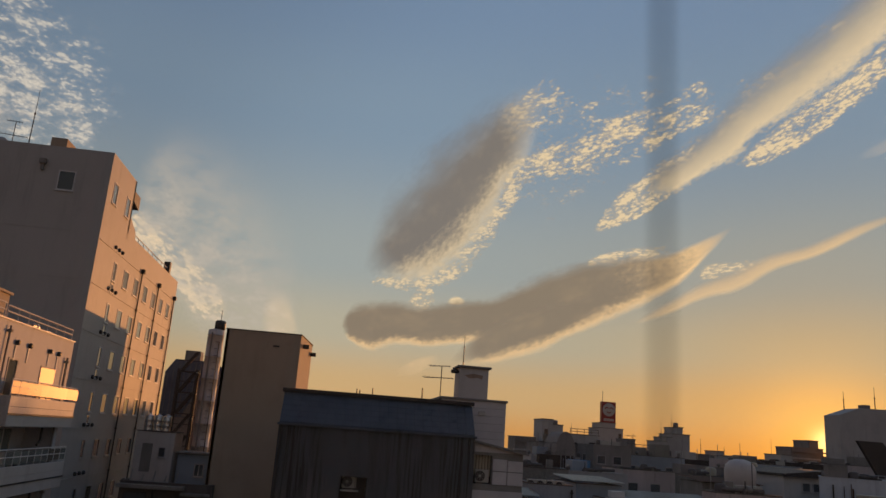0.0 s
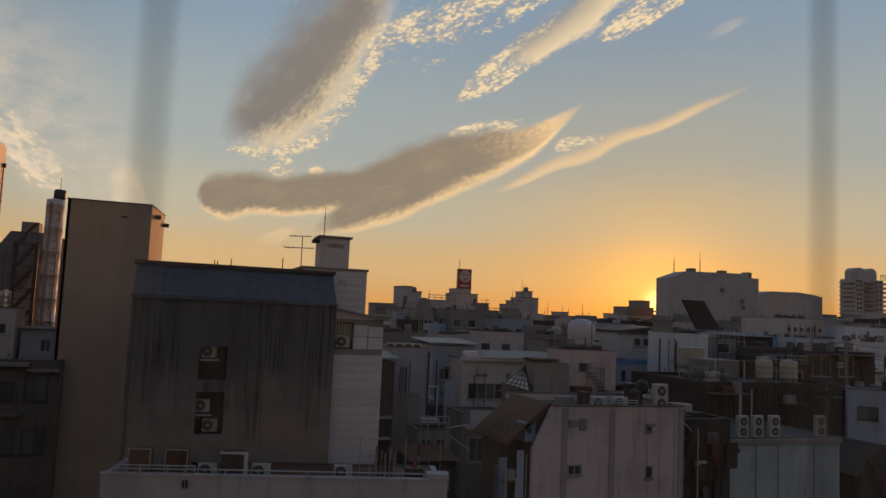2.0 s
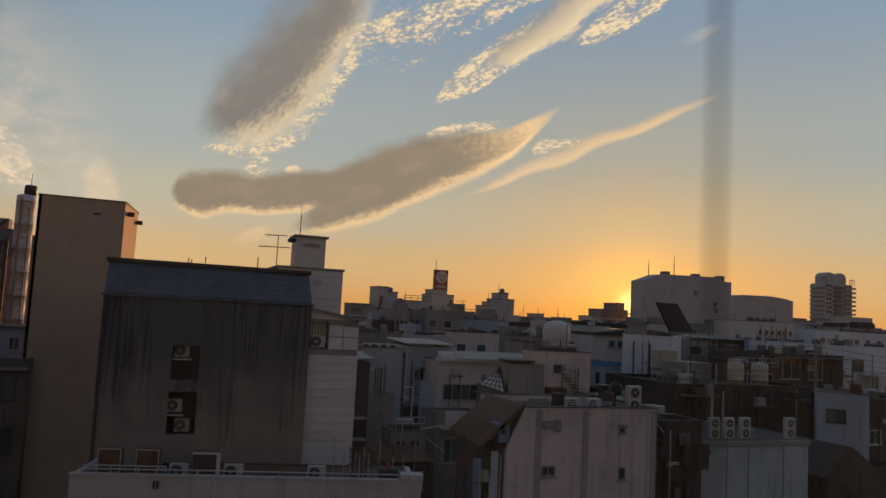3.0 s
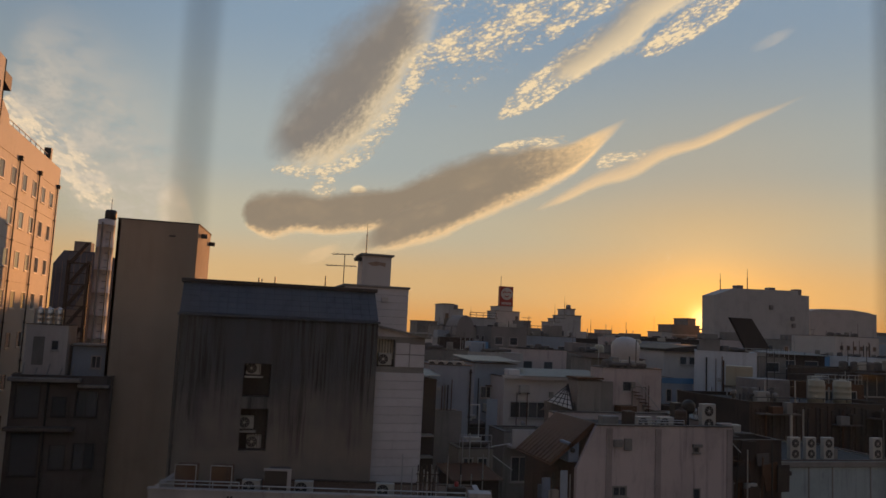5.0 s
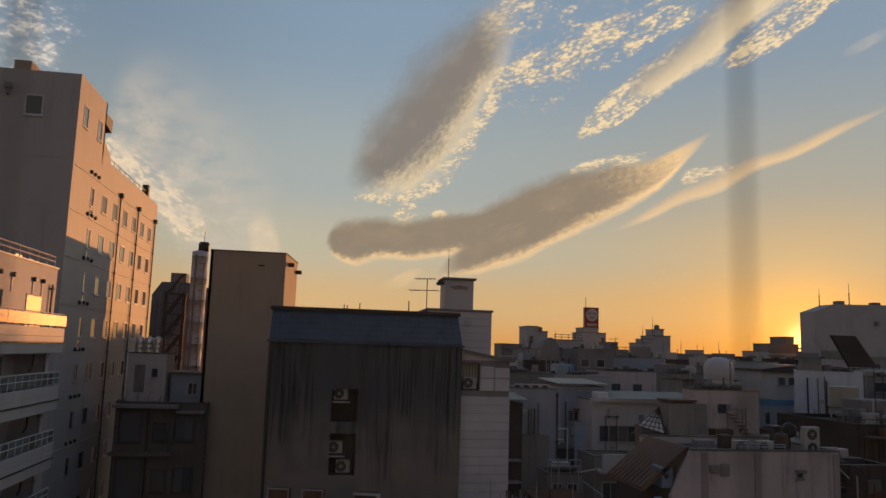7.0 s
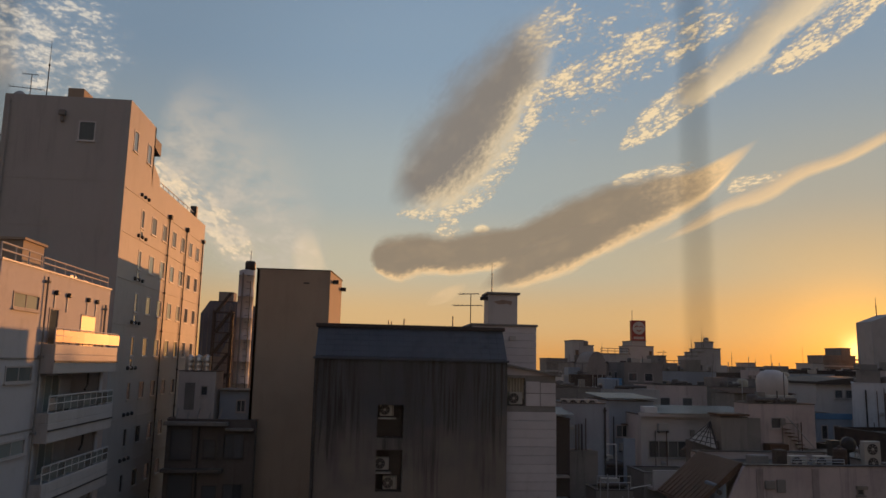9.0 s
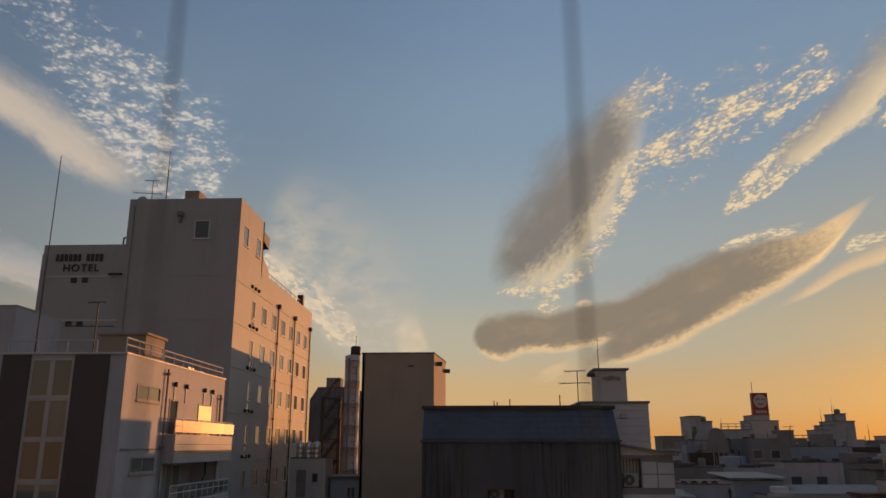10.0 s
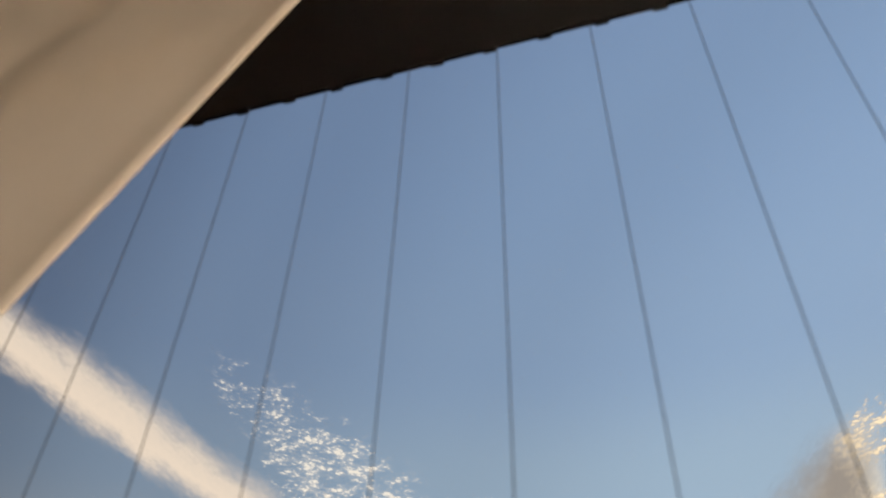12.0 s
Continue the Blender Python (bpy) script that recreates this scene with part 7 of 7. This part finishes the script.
def cloud_material(name, kind, lit, body, low=0.2, up=0.3, ends=(0.08, 0.08), warp=0.3, dense=1.0, flecks=2.8, edge=0.3, aniso=0.5, tilt=0.0, cover=0.5, ragged=0.0, tail=0.0):
    """lens: a grey body with a lit lower rim; fleck: many small puffs; veil: a thin haze."""
    m, nodes, links = node_tree(name)
    nt = m.node_tree
    nodes.remove(nodes["Principled BSDF"])
    a, d = nodes.new("ShaderNodeUVMap"), nodes.new("ShaderNodeUVMap")
    a.uv_map, d.uv_map = "span", "degrees"
    sep = nodes.new("ShaderNodeSeparateXYZ")
    links.new(a.outputs[0], sep.inputs[0])
    u, v = sep.outputs[0], sep.outputs[1]
    rot = nodes.new("ShaderNodeVectorRotate")
    rot.rotation_type = "Z_AXIS"
    rot.inputs["Angle"].default_value = radians(-tilt)
    links.new(d.outputs[0], rot.inputs["Vector"])
    soft = grain(nt, stretch(nt, rot.outputs[0], 0.6, 1, 1), 0.7, 4, 0.5)
    fine = grain(nt, stretch(nt, rot.outputs[0], 0.7, 1, 1), 3.0, 6, 0.6)
    soft0, fine0 = calc(nt, "SUBTRACT", soft, 0.5), calc(nt, "SUBTRACT", fine, 0.5)
    wob = calc(nt, "ADD", calc(nt, "MULTIPLY", soft0, warp), calc(nt, "MULTIPLY", fine0, warp * 0.5))
    vv = calc(nt, "ADD", v, wob)
    prof = calc(nt, "MULTIPLY", ease(nt, vv, 0.04, 0.04 + low), ease(nt, vv, 0.96, 0.96 - up))
    bow = calc(nt, "SUBTRACT", calc(nt, "MULTIPLY", v, 2.0), 1.0)
    bow = calc(nt, "MULTIPLY", bow, bow)
    uu = calc(nt, "ADD", u, calc(nt, "MULTIPLY", wob, 0.2))
    u_end = calc(nt, "ADD", uu, calc(nt, "MULTIPLY", bow, ends[1] * 0.7))
    uu = calc(nt, "SUBTRACT", uu, calc(nt, "MULTIPLY", bow, ends[0] * 0.7))
    prof = calc(nt, "MULTIPLY", prof, calc(nt, "MULTIPLY", ease(nt, uu, 0.01, 0.01 + ends[0]), ease(nt, u_end, 0.99, 0.99 - ends[1])))
    frame_fade = calc(nt, "MULTIPLY", calc(nt, "MULTIPLY", ease(nt, v, 0.0, 0.06), ease(nt, v, 1.0, 0.94)), calc(nt, "MULTIPLY", ease(nt, u, 0.0, 0.03), ease(nt, u, 1.0, 0.97)))
    if kind == "fleck":
        # puffs: cells drawn out sideways, their place and size stirred by noise
        stir = nodes.new("ShaderNodeTexNoise")
        links.new(d.outputs[0], stir.inputs["Vector"])
        stir.inputs["Scale"].default_value, stir.inputs["Detail"].default_value = 2.4, 5.0
        shift, where = nodes.new("ShaderNodeVectorMath"), nodes.new("ShaderNodeVectorMath")
        shift.operation, where.operation = "MULTIPLY_ADD", "ADD"
        links.new(stir.outputs["Color"], shift.inputs[0])
        shift.inputs[1].default_value, shift.inputs[2].default_value = (0.7, 0.4, 0.0), (-0.35, -0.2, 0.0)
        tip = nodes.new("ShaderNodeVectorRotate")
        tip.rotation_type = "Z_AXIS"
        tip.inputs["Angle"].default_value = radians(-tilt * 0.5)
        links.new(d.outputs[0], tip.inputs["Vector"])
        links.new(tip.outputs[0], where.inputs[0])
        links.new(shift.outputs[0], where.inputs[1])
        cells = nodes.new("ShaderNodeTexVoronoi")
        cells.voronoi_dimensions, cells.feature = "2D", "SMOOTH_F1"
        cells.inputs["Smoothness"].default_value = 0.4
        cells.inputs["Scale"].default_value = flecks * 1.5
        links.new(stretch(nt, where.outputs[0], aniso, 1, 1), cells.inputs["Vector"])
        clump = grain(nt, stretch(nt, rot.outputs[0], 0.5, 1, 1), 1.1, 5, 0.65)
        room_for = calc(nt, "ADD", calc(nt, "MULTIPLY", calc(nt, "SUBTRACT", clump, 0.5), 2.6), cover)
        room_for = calc(nt, "ADD", room_for, calc(nt, "MULTIPLY", calc(nt, "SUBTRACT", prof, 1.0), 0.45))
        room_for = calc(nt, "ADD", room_for, calc(nt, "MULTIPLY", fine0, 0.9))
        thick = calc(nt, "SUBTRACT", calc(nt, "SUBTRACT", room_for, 0.12), calc(nt, "MULTIPLY", cells.outputs["Distance"], 0.65))
        mist = calc(nt, "MULTIPLY", ease(nt, room_for, 0.2, 0.95), 0.5)
        alpha = calc(nt, "MAXIMUM", ease(nt, thick, -0.15, 0.6), mist)
        alpha = calc(nt, "MULTIPLY", alpha, ease(nt, prof, 0.0, 0.3))
        col = blend(nt, ease(nt, calc(nt, "ADD", thick, calc(nt, "MULTIPLY", fine0, 0.5)), -0.05, 0.6), body, lit)
    elif kind == "lens":
        alpha = calc(nt, "MULTIPLY", prof, ease(nt, calc(nt, "ADD", calc(nt, "MULTIPLY", prof, 0.8), fine), 0.4, 1.0)) if ragged else prof
        rim = ease(nt, calc(nt, "ADD", vv, calc(nt, "MULTIPLY", fine0, 0.2)), edge, 0.08)
        tone = calc(nt, "ADD", rim, calc(nt, "ADD", calc(nt, "MULTIPLY", soft0, 0.3), calc(nt, "MULTIPLY", fine0, 0.14 + 1.2 * ragged)), True)
        if tail:
            tone = calc(nt, "ADD", tone, calc(nt, "MULTIPLY", ease(nt, calc(nt, "ADD", u, calc(nt, "MULTIPLY", fine0, 0.2)), 0.68, 0.95), tail), True)
        col = blend(nt, tone, body, lit)
    else:
        alpha = calc(nt, "MULTIPLY", prof, ease(nt, calc(nt, "ADD", soft, calc(nt, "MULTIPLY", fine0, 0.5)), 0.15, 0.75))
        col = blend(nt, soft, body, lit)
    alpha = calc(nt, "MULTIPLY", calc(nt, "MULTIPLY", alpha, frame_fade), dense, True)
    e, t, mix = nodes.new("ShaderNodeEmission"), nodes.new("ShaderNodeBsdfTransparent"), nodes.new("ShaderNodeMixShader")
    links.new(col, e.inputs[0])
    links.new(alpha, mix.inputs[0])
    links.new(t.outputs[0], mix.inputs[1])
    links.new(e.outputs[0], mix.inputs[2])
    links.new(mix.outputs[0], nodes["Material Output"].inputs[0])
    return m


CREAM, GOLD = (0.90, 0.69, 0.43), (1.0, 0.66, 0.34)
DUSK, UMBER = (0.245, 0.215, 0.19), (0.30, 0.235, 0.17)
cloud_count = 0


def cloud(under, over, label, **style):
    global cloud_count
    cloud_count += 1
    # the sheet reaches past the cloud, so that its soft edges lie on the two outlines
    me = cloud_mesh(under, over, 3600 + 25 * cloud_count, 0.62 * style.get("low", 0.2) + 0.05, 0.62 * style.get("up", 0.3) + 0.05)
    me.materials.append(cloud_material("cloud_vapour", **style))
    ob = tagged(new("cloud", me), label, "cloud", "evening clouds", "backdrop")
    ob.visible_shadow = False
    return ob


# long grey cloud with a lit underside, and the lobe folded out below it
cloud(((-8.5, 5.2), (-11.7, 5.9), (-14.2, 6.7), (-16.1, 7.4), (-17.7, 8.4), (-20.8, 9.8)),
      ((-8.4, 6.2), (-10.7, 8.0), (-12.8, 9.2), (-14.9, 9.9), (-17.4, 10.9), (-20.8, 12.1)),
      "golden-edged lower lobe of the long grey cloud", kind="lens", lit=GOLD, body=UMBER, low=0.16, up=0.25, warp=0.2, edge=0.38, ends=(0.16, 0.2), tilt=20)
cloud(((0.1, 7.2), (-2.4, 6.2), (-4.7, 6.8), (-7.3, 6.8), (-10.3, 7.4), (-12.9, 7.5), (-16.2, 7.9), (-19.6, 9.4), (-22.8, 10.9), (-25.5, 12.4), (-27.3, 14.2), (-29.7, 16.4)),
      ((0.1, 8.2), (-1.5, 9.4), (-4.0, 9.7), (-6.0, 9.6), (-9.2, 10.2), (-11.8, 10.6), (-14.4, 12.0), (-17.8, 13.3), (-21.2, 13.9), (-24.5, 14.3), (-26.7, 15.2), (-29.5, 16.7)),
      "long grey lens-shaped cloud with a golden lower edge", kind="lens", lit=GOLD, body=UMBER, low=0.14, up=0.22, warp=0.17, edge=0.3, ends=(0.03, 0.1), tail=0.9, tilt=20)
# upper grey cloud with its bright flank and flecks
cloud(((-1.3, 11.1), (-4.5, 11.5), (-7.1, 12.5), (-9.2, 14.1), (-10.7, 16.5), (-11.9, 18.9), (-13.3, 20.5), (-14.6, 22.9), (-15.8, 25.8)),
      ((-1.0, 12.7), (-2.1, 15.1), (-3.7, 17.6), (-5.5, 20.0), (-7.3, 22.1), (-9.3, 23.9), (-11.1, 25.3), (-13.0, 26.6), (-14.8, 27.6)),
      "smoky grey cloud with a bright ragged flank", kind="lens", lit=CREAM, body=DUSK, low=0.2, up=0.42, warp=0.22, edge=0.4, ends=(0.14, 0.3), tail=0.6, tilt=50)
cloud(((-1.3, 10.9), (-5.2, 10.9), (-8.3, 11.8), (-10.3, 13.9), (-11.8, 16.0), (-13.0, 18.0), (-14.5, 19.1)),
      ((-1.9, 11.8), (-4.8, 11.9), (-7.5, 13.3), (-9.4, 15.0), (-10.7, 17.1), (-11.7, 19.2), (-13.5, 21.2)),
      "ripple of cream flecks along the grey cloud", kind="fleck", lit=CREAM, body=(0.50, 0.41, 0.31), low=0.3, up=0.4, warp=0.2, flecks=3.4, ends=(0.1, 0.15), tilt=20, cover=0.66, dense=0.9)
cloud(((-7.2, 10.8), (-6.5, 9.6), (-5.7, 8.5)),
      ((-6.0, 12.0), (-5.5, 10.8), (-4.7, 9.3)),
      "short tail of cream flecks under the grey cloud", kind="fleck", lit=CREAM, body=(0.55, 0.44, 0.32), warp=0.2, flecks=3.4, ends=(0.2, 0.3), cover=0.66, tilt=15)
cloud(((-11.6, 18.4), (-14.5, 19.8), (-18.0, 20.4), (-20.6, 21.6), (-23.9, 24.0)),
      ((-11.5, 20.5), (-14.4, 22.1), (-17.5, 22.7), (-20.1, 24.3), (-23.2, 26.1)),
      "drawn-out cream wisps beside the grey cloud", kind="fleck", lit=CREAM, body=(0.52, 0.42, 0.31), low=0.3, up=0.3, warp=0.35, flecks=2.9, ends=(0.1, 0.12), tilt=22, cover=0.62)
cloud(((-11.2, 21.5), (-13.6, 23.1), (-17.9, 24.8)),
      ((-10.6, 24.0), (-13.0, 26.4), (-16.4, 27.6)),
      "pale wisp at the head of the grey cloud", kind="fleck", lit=CREAM, body=(0.47, 0.40, 0.33), low=0.3, up=0.3, warp=0.35, flecks=2.6, ends=(0.15, 0.25), tilt=25, cover=0.58, dense=0.85)
cloud(((-12.3, 17.3), (-16.8, 17.8), (-20.6, 20.2), (-24.5, 21.0)),
      ((-14.0, 24.5), (-17.8, 26.8), (-21.4, 27.1), (-25.4, 27.5)),
      "loose scatter of small cream fleecy clouds", kind="fleck", lit=CREAM, body=(0.47, 0.40, 0.33), low=0.25, up=0.3, warp=0.3, flecks=2.9, ends=(0.12, 0.12), tilt=10, cover=0.30, dense=0.85)
cloud(((-22.4, 21.0), (-24.7, 22.1), (-26.8, 23.4), (-29.1, 24.1)),
      ((-22.3, 22.9), (-23.9, 24.4), (-25.6, 26.3), (-28.3, 26.7)),
      "knot of small cream puffs beside the bright band", kind="fleck", lit=CREAM, body=(0.50, 0.42, 0.33), low=0.25, up=0.3, warp=0.3, flecks=2.8, ends=(0.15, 0.2), tilt=20, cover=0.52)
# broad bright band to the upper right
cloud(((-23.2, 17.6), (-25.1, 18.8), (-27.2, 20.1), (-29.2, 21.1), (-31.2, 22.7), (-33.4, 23.8), (-35.5, 25.0), (-38.0, 26.6), (-41.0, 28.4), (-44.2, 29.9)),
      ((-21.5, 18.6), (-23.6, 20.6), (-26.0, 22.1), (-28.1, 24.0), (-30.1, 25.8), (-32.8, 27.6), (-35.0, 28.9), (-37.4, 30.5), (-39.9, 32.3), (-43.3, 33.8)),
      "broad band of bright cream fleecy cloud", kind="lens", lit=CREAM, body=(0.30, 0.275, 0.25), low=0.2, up=0.6, warp=0.24, edge=0.75, ends=(0.12, 0.05), dense=0.95, tilt=32, ragged=0.5)
cloud(((-18.6, 15.6), (-21.1, 16.6), (-23.2, 17.6), (-25.7, 19.1), (-28.2, 20.4)),
      ((-19.4, 17.1), (-20.9, 18.8), (-22.8, 20.1), (-25.3, 21.8), (-27.9, 23.8)),
      "cream flecks at the foot of the bright band", kind="fleck", lit=CREAM, body=(0.55, 0.44, 0.32), low=0.22, up=0.35, warp=0.25, flecks=3.3, ends=(0.12, 0.2), tilt=25, cover=0.7)
cloud(((-27.8, 19.6), (-31.8, 22.7), (-35.7, 25.0), (-39.5, 27.1)),
      ((-26.6, 23.9), (-30.4, 26.1), (-34.4, 28.5), (-38.3, 30.5)),
      "ragged puffs over the broad bright band", kind="fleck", lit=CREAM, body=(0.45, 0.38, 0.31), low=0.2, up=0.4, warp=0.3, flecks=2.7, ends=(0.1, 0.1), tilt=30, cover=0.5, dense=0.7)
cloud(((-29.2, 20.1), (-31.8, 20.8), (-33.9, 21.6), (-35.8, 22.7), (-37.7, 24.1), (-40.1, 25.4), (-42.9, 27.1)),
      ((-30.0, 21.4), (-32.0, 22.8), (-34.1, 23.8), (-36.1, 25.0), (-38.0, 26.2), (-40.1, 27.6), (-42.8, 28.9)),
      "narrow rippled strand of cream cloud", kind="fleck", lit=CREAM, body=(0.54, 0.43, 0.32), low=0.25, up=0.35, warp=0.25, flecks=3.4, ends=(0.12, 0.1), tilt=30, cover=0.74)
# thin streak and small wisps
cloud(((-21.8, 8.9), (-24.5, 10.0), (-26.9, 11.1), (-29.6, 11.9), (-31.9, 13.2), (-34.8, 14.1), (-37.3, 15.2), (-39.7, 16.2), (-42.0, 17.3)),
      ((-21.8, 9.3), (-24.3, 10.7), (-26.7, 12.1), (-29.2, 13.0), (-31.5, 14.1), (-34.1, 14.7), (-37.0, 15.9), (-39.6, 16.7), (-41.9, 17.5)),
      "thin golden streak of cloud", kind="lens", lit=(0.86, 0.60, 0.34), body=(0.60, 0.45, 0.31), low=0.3, up=0.45, warp=0.14, edge=0.95, ends=(0.12, 0.3), tilt=24)
cloud(((-18.2, 13.3), (-21.2, 13.8), (-25.1, 14.4)),
      ((-18.8, 14.2), (-21.6, 14.7), (-25.1, 15.1)),
      "small cream streak of cloud", kind="fleck", lit=CREAM, body=(0.6, 0.46, 0.32), warp=0.25, flecks=3.6, ends=(0.2, 0.2), tilt=10, cover=0.72, aniso=0.3)
cloud(((-26.5, 12.5), (-28.6, 12.8), (-30.9, 13.4)),
      ((-26.8, 13.5), (-28.8, 13.8), (-30.9, 13.9)),
      "small cream streak of cloud", kind="fleck", lit=CREAM, body=(0.6, 0.46, 0.32), warp=0.25, flecks=3.6, ends=(0.2, 0.2), tilt=8, cover=0.62, aniso=0.3)
cloud(((-7.9, 10.0), (-8.7, 10.0), (-9.5, 10.1)),
      ((-8.0, 10.4), (-8.6, 10.6), (-9.4, 10.5)),
      "tiny cream wisp of cloud", kind="lens", lit=GOLD, body=CREAM, ends=(0.3, 0.3), tilt=5)
cloud(((-4.3, 4.1), (-6.0, 4.6), (-8.0, 5.7)),
      ((-4.3, 4.8), (-5.9, 5.7), (-8.0, 6.5)),
      "faint golden wisp of cloud low down", kind="veil", lit=GOLD, body=(0.7, 0.5, 0.3), ends=(0.4, 0.4), dense=0.7, tilt=20)
cloud(((-37.4, 20.0), (-39.2, 20.6), (-41.0, 21.2)), ((-37.4, 20.8), (-39.2, 21.4), (-41.0, 22.0)), "faint thin wisp of cloud", kind="veil", lit=(0.6, 0.52, 0.44), body=(0.5, 0.46, 0.42), ends=(0.4, 0.4), dense=0.5, tilt=20)
# to the left: long soft band, field of flecks, low band, veil with its cream edge
cloud(((63.6, 30.5), (52.1, 27.2), (46.9, 25.4), (41.3, 23.4), (37.3, 22.0), (33.2, 20.4), (29.7, 18.4), (26.7, 17.3), (23.0, 17.0)),
      ((65.0, 33.7), (53.2, 30.8), (48.1, 29.6), (42.3, 27.6), (38.1, 25.7), (34.7, 24.3), (31.2, 22.8), (28.1, 21.1), (24.1, 20.0)),
      "long soft cream band of cloud", kind="lens", lit=(0.70, 0.57, 0.45), body=(0.55, 0.47, 0.40), low=0.34, up=0.45, warp=0.3, edge=0.9, ends=(0.03, 0.15), dense=0.92, tilt=-30)
cloud(((41.1, 29.0), (34.9, 25.4), (30.3, 22.4), (27.3, 19.7), (23.4, 17.2), (18.6, 16.2)),
      ((41.8, 34.5), (36.4, 32.6), (30.7, 29.8), (25.9, 27.3), (21.6, 25.7), (16.2, 20.2)),
      "wide field of small white altocumulus flecks", kind="fleck", lit=(0.72, 0.65, 0.56), body=(0.46, 0.46, 0.47), low=0.15, up=0.3, warp=0.3, flecks=2.5, ends=(0.45, 0.12), aniso=0.55, cover=0.50, dense=0.85)
cloud(((31.4, 21.2), (27.9, 19.6), (23.4, 17.4), (19.6, 17.2)),
      ((29.9, 25.1), (25.8, 23.2), (22.2, 22.3), (18.4, 19.2)),
      "denser cream flecks where the band meets the field", kind="fleck", lit=(0.78, 0.67, 0.54), body=(0.50, 0.48, 0.46), low=0.2, up=0.35, warp=0.3, flecks=2.2, ends=(0.2, 0.2), aniso=0.5, cover=0.52, dense=0.9)
cloud(((48.1, 13.1), (43.7, 12.8), (38.8, 12.0), (36.0, 11.4), (33.0, 10.6), (29.6, 9.8)),
      ((49.1, 17.0), (44.6, 16.6), (39.5, 15.3), (36.6, 14.5), (33.5, 13.6), (30.0, 12.6)),
      "low soft grey-cream band of cloud", kind="lens", lit=(0.62, 0.52, 0.42), body=(0.42, 0.40, 0.40), low=0.35, up=0.5, warp=0.34, edge=0.7, ends=(0.05, 0.05), dense=0.9, tilt=-18, ragged=0.3)
cloud(((16.2, 12.6), (13.6, 10.0), (10.5, 7.0), (7.6, 5.0), (3.1, 4.6)),
      ((16.2, 19.3), (11.7, 19.0), (7.1, 15.7), (4.1, 11.4), (2.4, 7.3)),
      "pale hazy veil of high cloud", kind="veil", lit=(0.66, 0.55, 0.44), body=(0.52, 0.48, 0.43), low=0.2, up=0.5, warp=0.2, ends=(0.12, 0.2), dense=0.75)
cloud(((16.5, 13.0), (14.0, 10.5), (11.4, 8.0), (8.6, 6.1)),
      ((15.9, 14.6), (13.2, 12.9), (10.5, 10.7), (7.8, 8.0)),
      "cream ragged edge of the hazy veil", kind="fleck", lit=(0.98, 0.74, 0.48), body=(0.72, 0.57, 0.42), low=0.25, up=0.6, warp=0.3, ends=(0.1, 0.2), dense=0.85, tilt=-38, flecks=2.2, cover=0.85)
cloud(((5.9, 6.7), (4.6, 6.2), (2.8, 6.1)),
      ((6.0, 9.4), (4.3, 9.3), (3.0, 7.5)),
      "small warm curl of cloud", kind="veil", lit=(1.0, 0.74, 0.46), body=(0.88, 0.64, 0.40), low=0.35, up=0.35, ends=(0.3, 0.35), dense=1.0)
